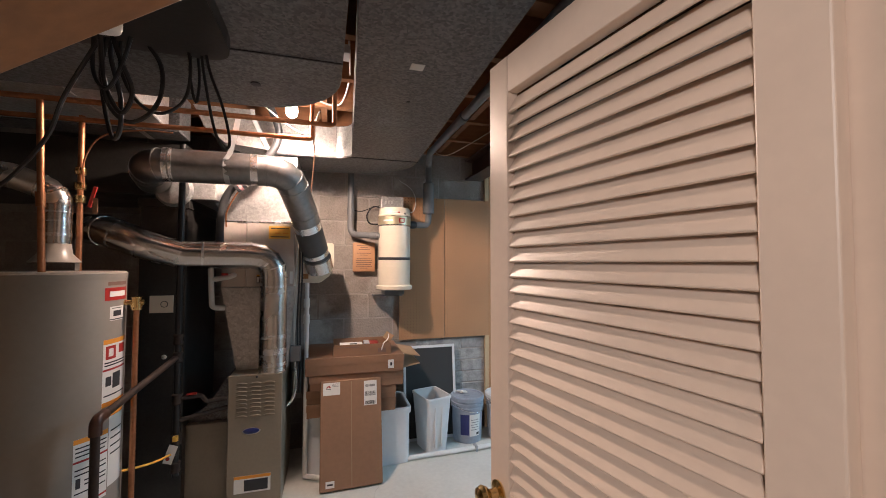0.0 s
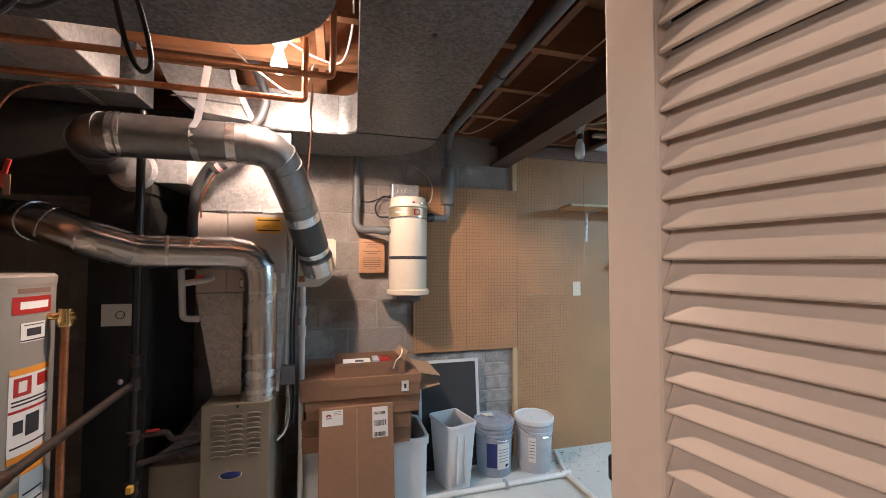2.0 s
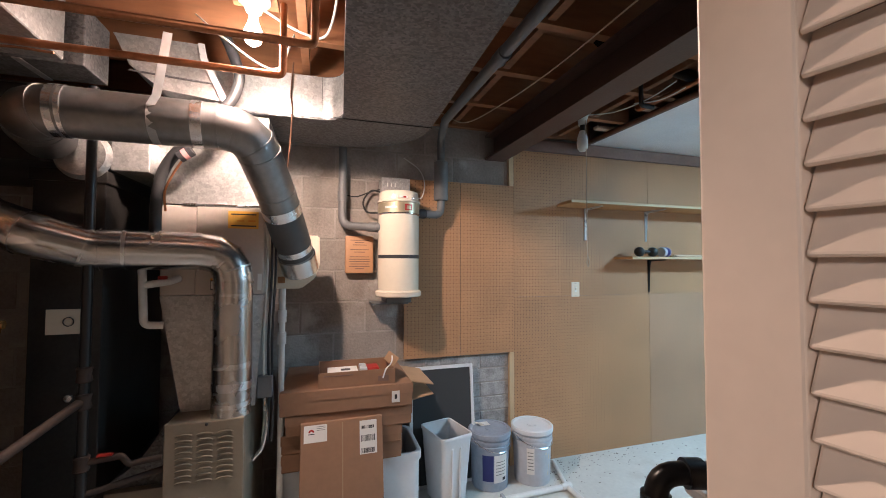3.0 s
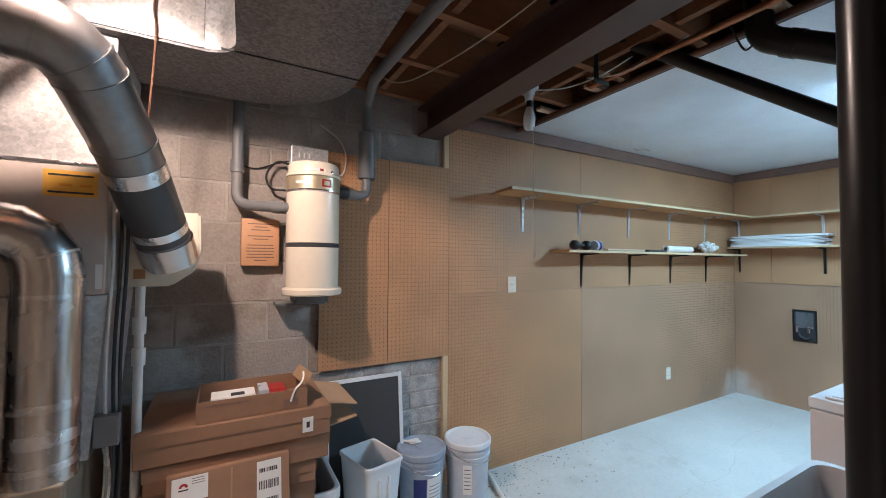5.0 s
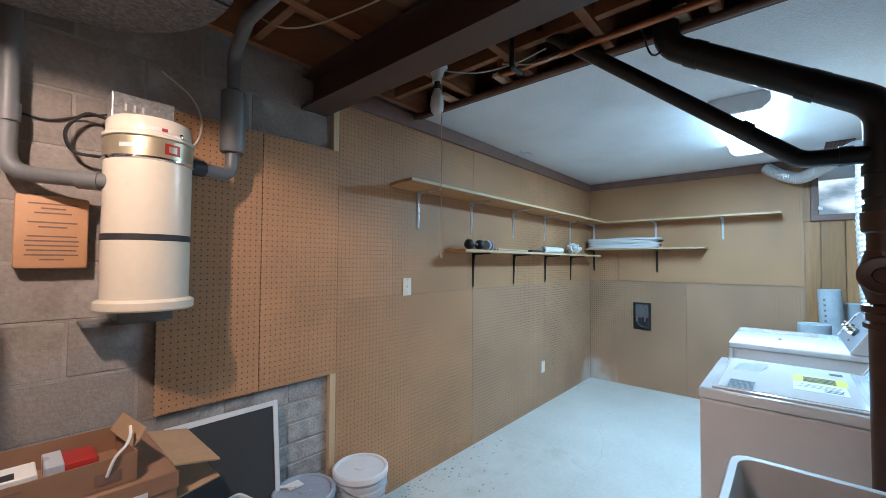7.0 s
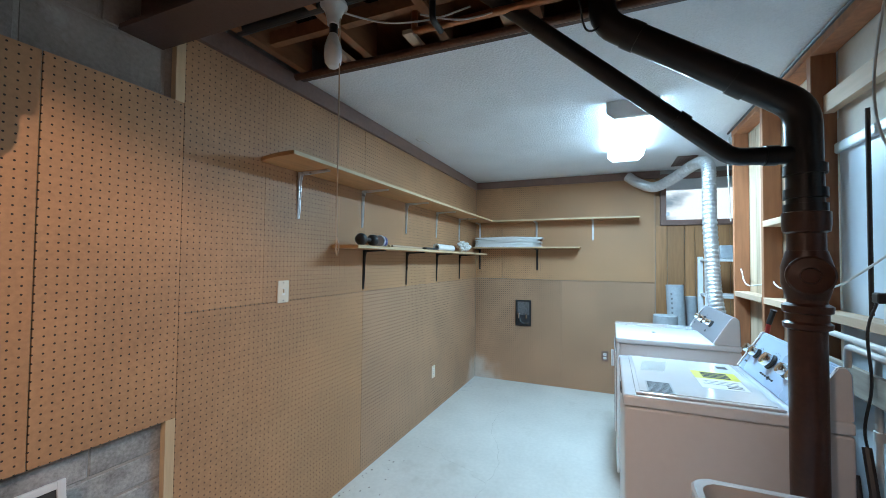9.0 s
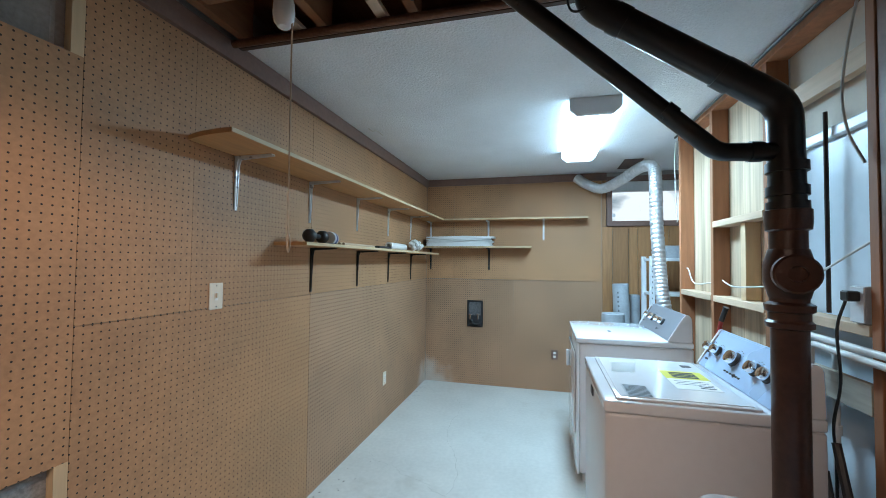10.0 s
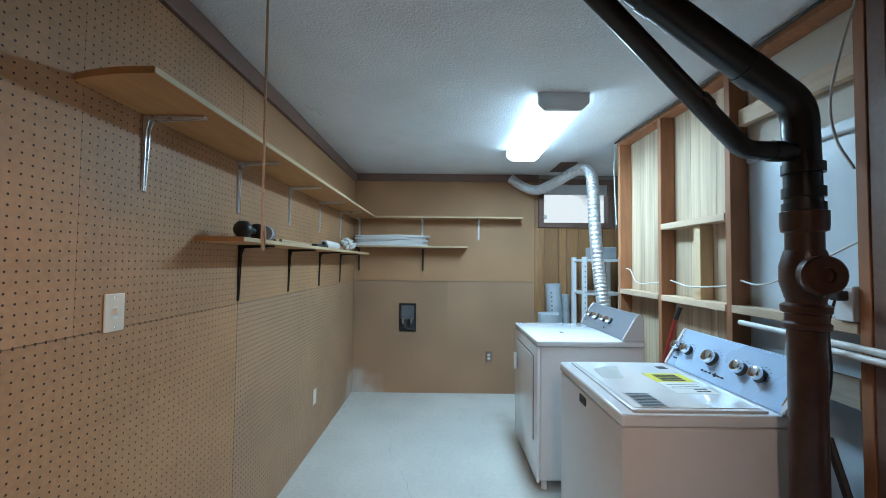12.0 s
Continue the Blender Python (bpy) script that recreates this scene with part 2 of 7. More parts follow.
M = {
    "floor": mat("painted_concrete", (0.64, 0.64, 0.60), 0.45, vary=0.15, scale=2.6, grain=34, bump=0.14),
    "crack": mat("floor_crack", (0.50, 0.50, 0.46), 0.9, vary=0.3, scale=20, grain=80, bump=0.2),
    "lime": mat("white_lime_dust", (0.66, 0.66, 0.64), 0.95, vary=0.3, scale=20, grain=90, bump=0.3),
    "block": mat("concrete_block", (0.34, 0.30, 0.27), 0.9, vary=0.34, scale=5, grain=70, bump=0.9, rnd=0.10),
    "block_white": mat("limewashed_block", (0.42, 0.41, 0.40), 0.9, vary=0.55, scale=14, grain=90, bump=0.6, rnd=0.12),
    "mortar": mat("mortar", (0.38, 0.345, 0.315), 0.95, vary=0.3, scale=9, grain=120, bump=0.5),
    "peg": pegboard("pegboard_brown", (0.47, 0.252, 0.124), 0.0254, 0.0030),
    "peg_fine": pegboard("pegboard_fine", (0.435, 0.252, 0.148), 0.0254, 0.0038),
    "ceiling": mat("stippled_plaster", (0.80, 0.82, 0.84), 0.9, vary=0.10, scale=3, grain=85, bump=1.6),
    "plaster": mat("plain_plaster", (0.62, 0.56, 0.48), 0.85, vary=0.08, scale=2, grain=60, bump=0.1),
    # Unseen hall walls, kept dark to cut the light they bounce.
    "hall_wall": mat("hall_wall_darkened", (0.34, 0.29, 0.24), 0.85, vary=0.08, scale=2, grain=60, bump=0.1),
    "brown": mat("brown_painted_wood", (0.215, 0.125, 0.098), 0.5, vary=0.25, scale=5, grain=60, bump=0.1),
    "steel_brown": mat("brown_painted_steel", (0.085, 0.047, 0.038), 0.45, vary=0.3, scale=7, grain=80, bump=0.1),
    "joist": mat("joist_wood", (0.27, 0.115, 0.05), 0.75, vary=0.4, scale=4, grain=40, bump=0.15, stretch=(0.15, 1, 1), rnd=0.12),
    "stud": mat("stud_wood", (0.40, 0.165, 0.075), 0.7, vary=0.4, scale=6, grain=40, bump=0.15, stretch=(1, 1, 0.12), rnd=0.15),
    "pine": mat("pale_pine", (0.62, 0.45, 0.31), 0.65, vary=0.25, scale=5, grain=50, bump=0.1, stretch=(0.12, 1, 1), rnd=0.08),
    "pine_up": mat("pale_pine_upright", (0.62, 0.45, 0.27), 0.65, vary=0.25, scale=5, grain=50, bump=0.1, stretch=(1, 1, 0.1), rnd=0.08),
    "grey_board": mat("weathered_board", (0.42, 0.37, 0.30), 0.8, vary=0.4, scale=6, grain=50, bump=0.2, stretch=(0.12, 1, 1)),
    "shelf_edge": mat("pale_shelf_edge", (0.62, 0.46, 0.27), 0.6, vary=0.3, scale=7, grain=60, bump=0.1, stretch=(0.12, 1, 1)),
    "shelf": mat("shelf_wood", (0.53, 0.275, 0.11), 0.55, vary=0.3, scale=3, grain=40, bump=0.06, stretch=(0.12, 1, 1), rnd=0.05),
    "panel_back": mat("panel_back", (0.60, 0.455, 0.31), 0.7, vary=0.5, scale=9, grain=30, bump=0.08, stretch=(1.6, 1, 0.05), rnd=0.06),
    "panel_wood": mat("wall_panel_wood", (0.40, 0.20, 0.085), 0.5, vary=0.4, scale=7, grain=50, bump=0.06, stretch=(1, 1, 0.1), rnd=0.15),
    "white_panel": mat("bluish_white_panel", (0.62, 0.70, 0.76), 0.35, vary=0.08, scale=2, grain=20, bump=0.03),
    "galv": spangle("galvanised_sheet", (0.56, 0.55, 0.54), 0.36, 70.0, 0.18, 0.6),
    "galv_dark": spangle("dark_galvanised_duct", (0.175, 0.175, 0.18), 0.5, 105, 0.40, 0.5),
    "duct_black": mat("dark_duct_sheet", (0.038, 0.036, 0.034), 0.38, 0.3, vary=0.4, scale=4, grain=70, bump=0.06),
    "duct_grey": spangle("dull_grey_sheet", (0.42, 0.41, 0.40), 0.5, 120, 0.3, 0.2),
    "flue": mat("flue_metal", (0.62, 0.61, 0.60), 0.24, 1.0, vary=0.12, scale=5, grain=40, bump=0.05),
    "flue_dull": mat("dull_round_duct", (0.29, 0.29, 0.295), 0.36, 0.95, vary=0.25, scale=5, grain=40, bump=0.05),
    "foil": mat("crinkled_foil", (0.80, 0.80, 0.82), 0.25, 1.0, vary=0.15, scale=12, grain=40, bump=0.5),
    "foil_duct": mat("foil_vent", (0.74, 0.75, 0.77), 0.38, 0.75, vary=0.2, scale=30, grain=90, bump=0.4),
    "zinc": mat("zinc_plated_bracket", (0.72, 0.72, 0.73), 0.32, 0.45, vary=0.15, scale=20, grain=60, bump=0.03),
    "lime_yellow": mat("lime_yellow_label", (0.72, 0.66, 0.08), 0.5, vary=0.08, scale=9, grain=60, bump=0.0),
    "copper": mat("copper_pipe", (0.50, 0.22, 0.11), 0.42, 0.9, vary=0.4, scale=9, grain=60, bump=0.05),
    "copper_old": mat("tarnished_copper", (0.17, 0.085, 0.055), 0.5, 0.7, vary=0.4, scale=9, grain=60, bump=0.05),
    "black": mat("black_plastic_pipe", (0.010, 0.010, 0.011), 0.34, vary=0.3, scale=9, grain=60, bump=0.04),
    "black_film": mat("crumpled_black_film", (0.012, 0.012, 0.013), 0.22, vary=0.3, scale=9, grain=40, bump=0.5),
    "iron": mat("cast_iron_brown", (0.056, 0.022, 0.013), 0.34, 0.0, vary=0.45, scale=9, grain=60, bump=0.25),
    "grey_pvc": mat("grey_conduit", (0.16, 0.165, 0.17), 0.45, vary=0.15, scale=9, grain=60, bump=0.03),
    "white_pvc": mat("white_pvc", (0.74, 0.74, 0.72), 0.4, vary=0.12, scale=9, grain=60, bump=0.03),
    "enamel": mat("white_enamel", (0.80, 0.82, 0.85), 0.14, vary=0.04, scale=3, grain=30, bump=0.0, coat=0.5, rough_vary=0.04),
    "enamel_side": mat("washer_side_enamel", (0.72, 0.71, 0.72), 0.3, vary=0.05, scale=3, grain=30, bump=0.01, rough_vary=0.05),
    # The tube light's blue reflection is put into the silver's own colour.
    "console": mat("silver_console_blue_reflection", (0.50, 0.67, 0.90), 0.28, 0.15, vary=0.06, scale=3, grain=80, bump=0.01, rough_vary=0.04),
    "chrome": mat("chrome", (0.82, 0.82, 0.83), 0.12, 1.0, vary=0.05, scale=9, grain=60, bump=0.0, rough_vary=0.05),
    "brass": mat("polished_brass", (0.72, 0.50, 0.22), 0.2, 1.0, vary=0.15, scale=20, grain=60, bump=0.0, rough_vary=0.08),
    "door": mat("cream_door_paint", (0.76, 0.615, 0.505), 0.42, vary=0.06, scale=3, grain=40, bump=0.05),
    "beige": mat("beige_furnace_paint", (0.27, 0.228, 0.172), 0.42, vary=0.12, scale=4, grain=60, bump=0.05),
    "gunmetal": mat("dark_grey_tube", (0.085, 0.092, 0.098), 0.42, 0.3, vary=0.15, scale=5, grain=40, bump=0.02),
    "coil_paint": mat("pale_coil_cabinet_paint", (0.52, 0.45, 0.395), 0.45, vary=0.1, scale=4, grain=60, bump=0.03),
    "console_grey": mat("grey_console", (0.30, 0.33, 0.38), 0.32, 0.5, vary=0.06, scale=3, grain=80, bump=0.01, rough_vary=0.04),
    "rope": mat("tan_cord", (0.50, 0.36, 0.25), 0.8, vary=0.2, scale=30, grain=90, bump=0.2),
    "heater": mat("grey_heater_enamel", (0.29, 0.262, 0.23), 0.33, vary=0.08, scale=3, grain=40, bump=0.02, rough_vary=0.06),
    "cream": mat("cream_canister", (0.74, 0.67, 0.55), 0.25, vary=0.06, scale=4, grain=40, bump=0.01, rough_vary=0.05),
    "gold": mat("gold_band", (0.60, 0.52, 0.36), 0.35, 0.7, vary=0.1, scale=9, grain=40, bump=0.01),
    "card": mat("cardboard", (0.31, 0.172, 0.102), 0.85, vary=0.15, scale=4, grain=30, bump=0.06, rnd=0.07),
    "card_in": mat("cardboard_inside", (0.40, 0.265, 0.16), 0.9, vary=0.15, scale=4, grain=30, bump=0.06),
    "plaque": mat("orange_tan_board", (0.56, 0.31, 0.165), 0.6, vary=0.12, scale=6, grain=40, bump=0.03),
    "paper": mat("white_paper", (0.78, 0.77, 0.74), 0.7, vary=0.05, scale=9, grain=60, bump=0.0),
    "ink": mat("dark_ink", (0.03, 0.03, 0.035), 0.6, vary=0.2, scale=9, grain=60, bump=0.0),
    "yellow": mat("yellow_label", (0.80, 0.45, 0.07), 0.5, vary=0.08, scale=9, grain=60, bump=0.0),
    "orange": mat("orange_label", (0.75, 0.30, 0.03), 0.5, vary=0.08, scale=9, grain=60, bump=0.0),
    "red": mat("red_paint", (0.40, 0.025, 0.02), 0.4, vary=0.15, scale=9, grain=60, bump=0.0),
    "pink": mat("pink_label", (0.62, 0.30, 0.30), 0.5, vary=0.1, scale=9, grain=60, bump=0.0),
    "blue": mat("dark_blue", (0.02, 0.03, 0.16), 0.35, vary=0.1, scale=9, grain=60, bump=0.0),
    "bucket": mat("grey_white_bucket", (0.52, 0.55, 0.60), 0.4, vary=0.14, scale=12, grain=50, bump=0.03),
    "bucket_blue": mat("blue_grey_bucket", (0.33, 0.38, 0.46), 0.4, vary=0.2, scale=12, grain=50, bump=0.03),
    "tote": mat("clear_tote_plastic", (0.50, 0.53, 0.57), 0.3, vary=0.12, scale=7, grain=40, bump=0.02),
    "ivory": mat("ivory_plate", (0.74, 0.65, 0.53), 0.4, vary=0.06, scale=7, grain=40, bump=0.02),
    "white_plastic": mat("white_plastic", (0.72, 0.74, 0.76), 0.4, vary=0.06, scale=7, grain=40, bump=0.02),
    "cloth_grey": mat("grey_bag", (0.40, 0.43, 0.46), 0.7, vary=0.2, scale=12, grain=60, bump=0.2),
    "screen": mat("insect_screen", (0.045, 0.048, 0.05), 0.8, vary=0.15, scale=5, grain=300, bump=0.1),
    "rust": mat("rusty_steel", (0.050, 0.033, 0.026), 0.7, 0.3, vary=0.4, scale=15, grain=60, bump=0.2),
    "wall_panel_dark": mat("dark_wall_panelling", (0.17, 0.085, 0.035), 0.55, vary=0.35, scale=5, grain=40, bump=0.06, stretch=(1, 1, 0.1)),
    "tub": mat("laundry_tub_plastic", (0.55, 0.53, 0.52), 0.45, vary=0.08, scale=4, grain=40, bump=0.02),
    "hose": mat("rubber_hose", (0.03, 0.03, 0.032), 0.5, vary=0.2, scale=9, grain=60, bump=0.05),
    "wire": mat("black_cable", (0.02, 0.02, 0.021), 0.4, vary=0.2, scale=9, grain=60, bump=0.02),
    "wire_white": mat("white_cable", (0.62, 0.61, 0.58), 0.5, vary=0.1, scale=9, grain=60, bump=0.02),
    "bulb_glow": glow("lit_bulb", (1.0, 0.82, 0.68), 110),
    "tube_glow": glow("lit_diffuser", (0.54, 0.81, 1.0), 11),
    "bulb_off": mat("frosted_bulb", (0.72, 0.72, 0.70), 0.3, vary=0.03, scale=9, grain=60, bump=0.0),
}


# ---- mesh tools ----
def obj(name, bm, material, parent=None, smooth=False, origin=None):
    me = bpy.data.meshes.new(name)
    if origin is not None:
        bmesh.ops.translate(bm, verts=bm.verts, vec=-Vector(origin))
    bmesh.ops.recalc_face_normals(bm, faces=bm.faces)
    if smooth:
        for f in bm.faces:
            f.smooth = True
        for e in bm.edges:
            if len(e.link_faces) == 2 and e.calc_face_angle() > 0.6:
                e.smooth = False
    bm.to_mesh(me)
    bm.free()
    for m in material if isinstance(material, (list, tuple)) else (material,):
        me.materials.append(M[m])
    ob = new(name, me)
    if origin is not None:
        ob.location = origin
    ob.parent = parent
    return ob


def part(name, bm, material, parent, label="", smooth=False):
    ob = obj(name, bm, material, None, smooth)
    ob.parent = parent
    ob.matrix_parent_inverse = parent.matrix_basis.inverted() if parent.parent is None else (parent.parent.matrix_basis @ parent.matrix_parent_inverse @ parent.matrix_basis).inverted()
    if label:
        ob["label"] = label
    return ob


def thing(name, at, label, category, group="", kind=""):
    ob = new(name)
    ob.empty_display_size = 0.05
    ob.location = at
    return tagged(ob, label, category, group, kind)


def whole(name, bm, material, label, category, group="", kind="", smooth=False):
    return tagged(obj(name, bm, material, None, smooth), label, category, group, kind)


def B(bm, x0, y0, z0, x1, y1, z1, bev=0.0, seg=2, m=None, mi=0):
    """A box between two corners, with rounded edges."""
    r = bmesh.ops.create_cube(bm, size=1.0)
    vs = r["verts"]
    for v in vs:
        v.co = Vector(((x0 + x1) / 2 + v.co.x * (x1 - x0), (y0 + y1) / 2 + v.co.y * (y1 - y0), (z0 + z1) / 2 + v.co.z * (z1 - z0)))
    fs = {f for v in vs for f in v.link_faces}
    if m is not None:
        bmesh.ops.transform(bm, matrix=m, verts=vs)
    for f in fs:
        f.material_index = mi
    if bev:
        es = list({e for v in vs for e in v.link_edges})
        bmesh.ops.bevel(bm, geom=es, offset=bev, segments=seg, profile=0.5, affect="EDGES")
    return bm


def box(*a, **k):
    return B(bmesh.new(), *a, **k)


def sweep(bm, pts, r, seg=12, caps=True, mi=0, radii=None):
    """A round tube along a line of points."""
    pts = [Vector(p) for p in pts]
    n = len(pts)
    up = None
    rings = []
    for i, p in enumerate(pts):
        d = (pts[min(i + 1, n - 1)] - pts[max(i - 1, 0)]).normalized()
        if up is None:
            up = d.orthogonal().normalized()
        up = (up - d * up.dot(d)).normalized()
        side = d.cross(up)
        rr = radii[i] if radii else r
        rings.append([bm.verts.new(p + (up * math.cos(a) + side * math.sin(a)) * rr) for a in (2 * math.pi * k / seg for k in range(seg))])
    for a, b in zip(rings, rings[1:]):
        for k in range(seg):
            f = bm.faces.new((a[k], a[(k + 1) % seg], b[(k + 1) % seg], b[k]))
            f.material_index = mi
    if caps:
        bm.faces.new(rings[0][::-1]).material_index = mi
        bm.faces.new(rings[-1]).material_index = mi
    return bm


def bend(pts, r, steps=6):
    """The line with its corners rounded to the radius r."""
    pts = [Vector(p) for p in pts]
    out = [pts[0]]
    for a, p, b in zip(pts, pts[1:], pts[2:]):
        u, v = (a - p).normalized(), (b - p).normalized()
        half = u.angle(v) / 2
        t = min(r / math.tan(half), (a - p).length * 0.48, (b - p).length * 0.48) if half > 0.05 else 0
        s, e = p + u * t, p + v * t
        for k in range(steps + 1):
            w = k / steps
            out.append(s * (1 - w) ** 2 + p * 2 * w * (1 - w) + e * w * w)
    out.append(pts[-1])
    return out


def spline(pts, steps=8):
    """A smooth curve through the points."""
    P = [Vector(p) for p in pts]
    P = [P[0] * 2 - P[1]] + P + [P[-1] * 2 - P[-2]]
    out = []
    for i in range(1, len(P) - 2):
        for k in range(steps):
            t = k / steps
            out.append(0.5 * (2 * P[i] + (P[i + 1] - P[i - 1]) * t + (2 * P[i - 1] - 5 * P[i] + 4 * P[i + 1] - P[i + 2]) * t * t + (3 * P[i] - P[i - 1] - 3 * P[i + 1] + P[i + 2]) * t ** 3))
    out.append(P[-2])
    return out


def pipe(pts, r, turn=None, seg=14):
    return sweep(bmesh.new(), bend(pts, turn or r * 1.6), r, seg)


def cable(pts, r=0.004, steps=8, seg=8):
    return sweep(bmesh.new(), spline(pts, steps), r, seg)


def lathe(profile, at=(0, 0, 0), seg=40, m=None):
    """A turned body from (radius, height) pairs."""
    bm = bmesh.new()
    rings = []
    for r, z in profile:
        if r < 1e-6:
            rings.append([bm.verts.new((0, 0, z))])
        else:
            rings.append([bm.verts.new((r * math.cos(2 * math.pi * k / seg), r * math.sin(2 * math.pi * k / seg), z)) for k in range(seg)])
    for a, b in zip(rings, rings[1:]):
        for k in range(seg):
            j = (k + 1) % seg
            if len(a) == 1 and len(b) == 1:
                continue
            if len(a) == 1:
                bm.faces.new((a[0], b[j], b[k]))
            elif len(b) == 1:
                bm.faces.new((a[k], a[j], b[0]))
            else:
                bm.faces.new((a[k], a[j], b[j], b[k]))
    bmesh.ops.transform(bm, matrix=Matrix.Translation(at) @ (m or Matrix()), verts=bm.verts)
    return bm


def slab(outline, z0, z1, m=None, bev=0.0):
    """An upright-sided body over a flat outline."""
    bm = bmesh.new()
    lo = [bm.verts.new((x, y, z0)) for x, y in outline]
    hi = [bm.verts.new((x, y, z1)) for x, y in outline]
    n = len(outline)
    bm.faces.new(lo[::-1])
    bm.faces.new(hi)
    for k in range(n):
        bm.faces.new((lo[k], lo[(k + 1) % n], hi[(k + 1) % n], hi[k]))
    if bev:
        bmesh.ops.bevel(bm, geom=list(bm.edges), offset=bev, segments=1, affect="EDGES")
    if m is not None:
        bmesh.ops.transform(bm, matrix=m, verts=bm.verts)
    return bm


def arc(cx, cy, r, a0, a1, n=8):
    return [(cx + r * math.cos(radians(a0 + (a1 - a0) * k / n)), cy + r * math.sin(radians(a0 + (a1 - a0) * k / n))) for k in range(n + 1)]


def text(name, words, size, m, material, parent, depth=0.0006):
    """Raised lettering; the words lie in the pose's x-y plane."""
    c = bpy.data.curves.new(name, "FONT")
    c.body, c.size, c.extrude, c.align_x, c.align_y = words, size, depth, "CENTER", "CENTER"
    tmp = bpy.data.objects.new(name, c)
    me = bpy.data.meshes.new_from_object(tmp)
    bpy.data.objects.remove(tmp)
    bm = bmesh.new()
    bm.from_mesh(me)
    bmesh.ops.transform(bm, matrix=m, verts=bm.verts)
    return part(name, bm, material, parent)


def structure(name, bm, material, label="", category="", smooth=False):
    return tagged(obj(name, bm, material, None, smooth), label, category or name.split("_")[0], "", "structure")


# ---- setting ----
NY, EX, CZ = 3.245, 5.12, 2.42        # pegboard face, east face, ceiling
structure("floor", box(-2.6, -2.4, -0.1, 5.5, 3.6, 0.0), "floor", "pale grey painted concrete floor with stains", "floor")
wall_n = structure("wall_north", box(-2.5, 3.2752, 0, 5.3, 3.5, 2.66), "mortar", "grey concrete block basement wall", "wall")
wall_e = structure("wall_east", B(B(B(box(EX + 0.01, -1.2, 0, 5.3, 3.279, 1.80), EX + 0.01, -1.2, 2.37, 5.3, 3.279, 2.66), EX + 0.01, -1.2, 1.80, 5.3, 0.40, 2.37), EX + 0.01, 1.18, 1.80, 5.3, 3.279, 2.37), "mortar", "basement end wall with a small high window", "wall")
structure("wall_west", box(-2.5, -2.3, 0, -2.38, 3.279, 2.66), "wall_panel_dark", "dark wood panelled wall behind the water heater", "wall")
# doorway wall and hall behind: unseen, added, and set to shape the hall light
structure("wall_south", B(B(box(-2.38, 0.08, 0, -0.46, 0.20, 2.66), 0.62, 0.08, 0, 2.0, 0.20, 2.66), -0.46, 0.08, 2.10, 0.62, 0.20, 2.66), "plaster", "plain wall round the open doorway, its unseen left edge set to shape the hall light", "wall")
structure("wall_hall", B(B(box(-2.38, -2.3, 0, 2.0, -2.2, 2.66), 1.9, -2.2, 0, 2.0, 0.08, 2.66), -2.38, -2.2, 2.45, 1.9, 0.08, 2.5), "hall_wall", "unseen walls and ceiling of the hall, darkened to cut bounced light", "wall")
structure("wall_bath", B(box(2.0, 0.20, 0, 5.13, 0.28, 2.66), 1.92, 0.20, 0, 2.0, 0.66, 2.66), "plaster", "plain wall closing the far side", "wall")
structure("ceiling", box(2.04, 0.28, CZ, EX + 0.01, 3.279, CZ + 0.02), "ceiling", "white stippled ceiling", "ceiling")
structure("subfloor", box(-2.5, -2.3, 2.66, 5.3, 3.5, 2.70), "joist", "wooden boards of the floor above", "ceiling")


# steel beam, joists and ledger
bm = B(B(box(1.20, 0.20, 2.235, 1.35, 3.279, 2.252), 1.20, 0.20, 2.403, 1.35, 3.279, 2.42), 1.268, 0.20, 2.25, 1.282, 3.279, 2.405)
structure("beam", bm, "steel_brown", "brown painted steel I-beam under the joists", "beam")
structure("wood_blocking", box(1.283, 0.25, 2.253, 1.33, 3.27, 2.402), "brown", "dark wood packing beside the beam", "beam")
joist_set = thing("joists", (0, 0, 2.42), "bare orange-brown wooden floor joists", "joist", "", "structure")
for k in range(8):
    y = 0.32 + 0.406 * k
    part("joist", box(-2.38, y, 2.425, 2.035 if y > 0.28 else 2.0, y + 0.04, 2.655), "joist", joist_set)
for k in range(7):
    for x in (-0.05, 0.9, 1.75):
        y = 0.36 + 0.406 * k
        part("bridging", box(x, y + 0.002, 2.44, x + 0.035, y + 0.364, 2.50, m=None), "joist", joist_set)

# brown trim under the ceiling
structure("trim_north", box(1.42, NY - 0.022, 2.325, EX - 0.022, NY + 0.004, 2.416, bev=0.003), "brown", "brown painted board along the ceiling", "trim")
structure("trim_east", box(EX - 0.022, 1.2, 2.335, EX + 0.004, NY - 0.003, 2.416, bev=0.003), "brown", "brown painted board along the ceiling", "trim")


def sheet(name, x0, z0, x1, z1, material, face="n"):
    """A pegboard sheet whose own x runs along the wall."""
    bm = bmesh.new()
    B(bm, 0, 0, 0, x1 - x0, 0.006, z1 - z0)
    ob = obj(name, bm, material)
    ob.matrix_basis = pose(x0, NY, z0) if face == "n" else pose(EX, x1, z0, 0, 0, -90)
    ob.parent = wall_n if face == "n" else wall_e
    return ob


for a, c, b, d, m in ((0.59, 0.82, 0.994, 2.05, "peg"), (0.998, 0.82, 1.418, 2.05, "peg"), (1.42, 0.0, 2.6645, 1.2205, "peg"), (2.667, 0.0, EX - 0.002, 1.2205, "peg_fine"),
                      (1.42, 1.222, 1.8215, 2.325, "peg"), (1.8225, 1.222, 2.6645, 2.325, "peg"), (2.667, 1.222, EX - 0.002, 2.325, "peg")):
    sheet("pegboard_sheet", a, c, b, d, m)
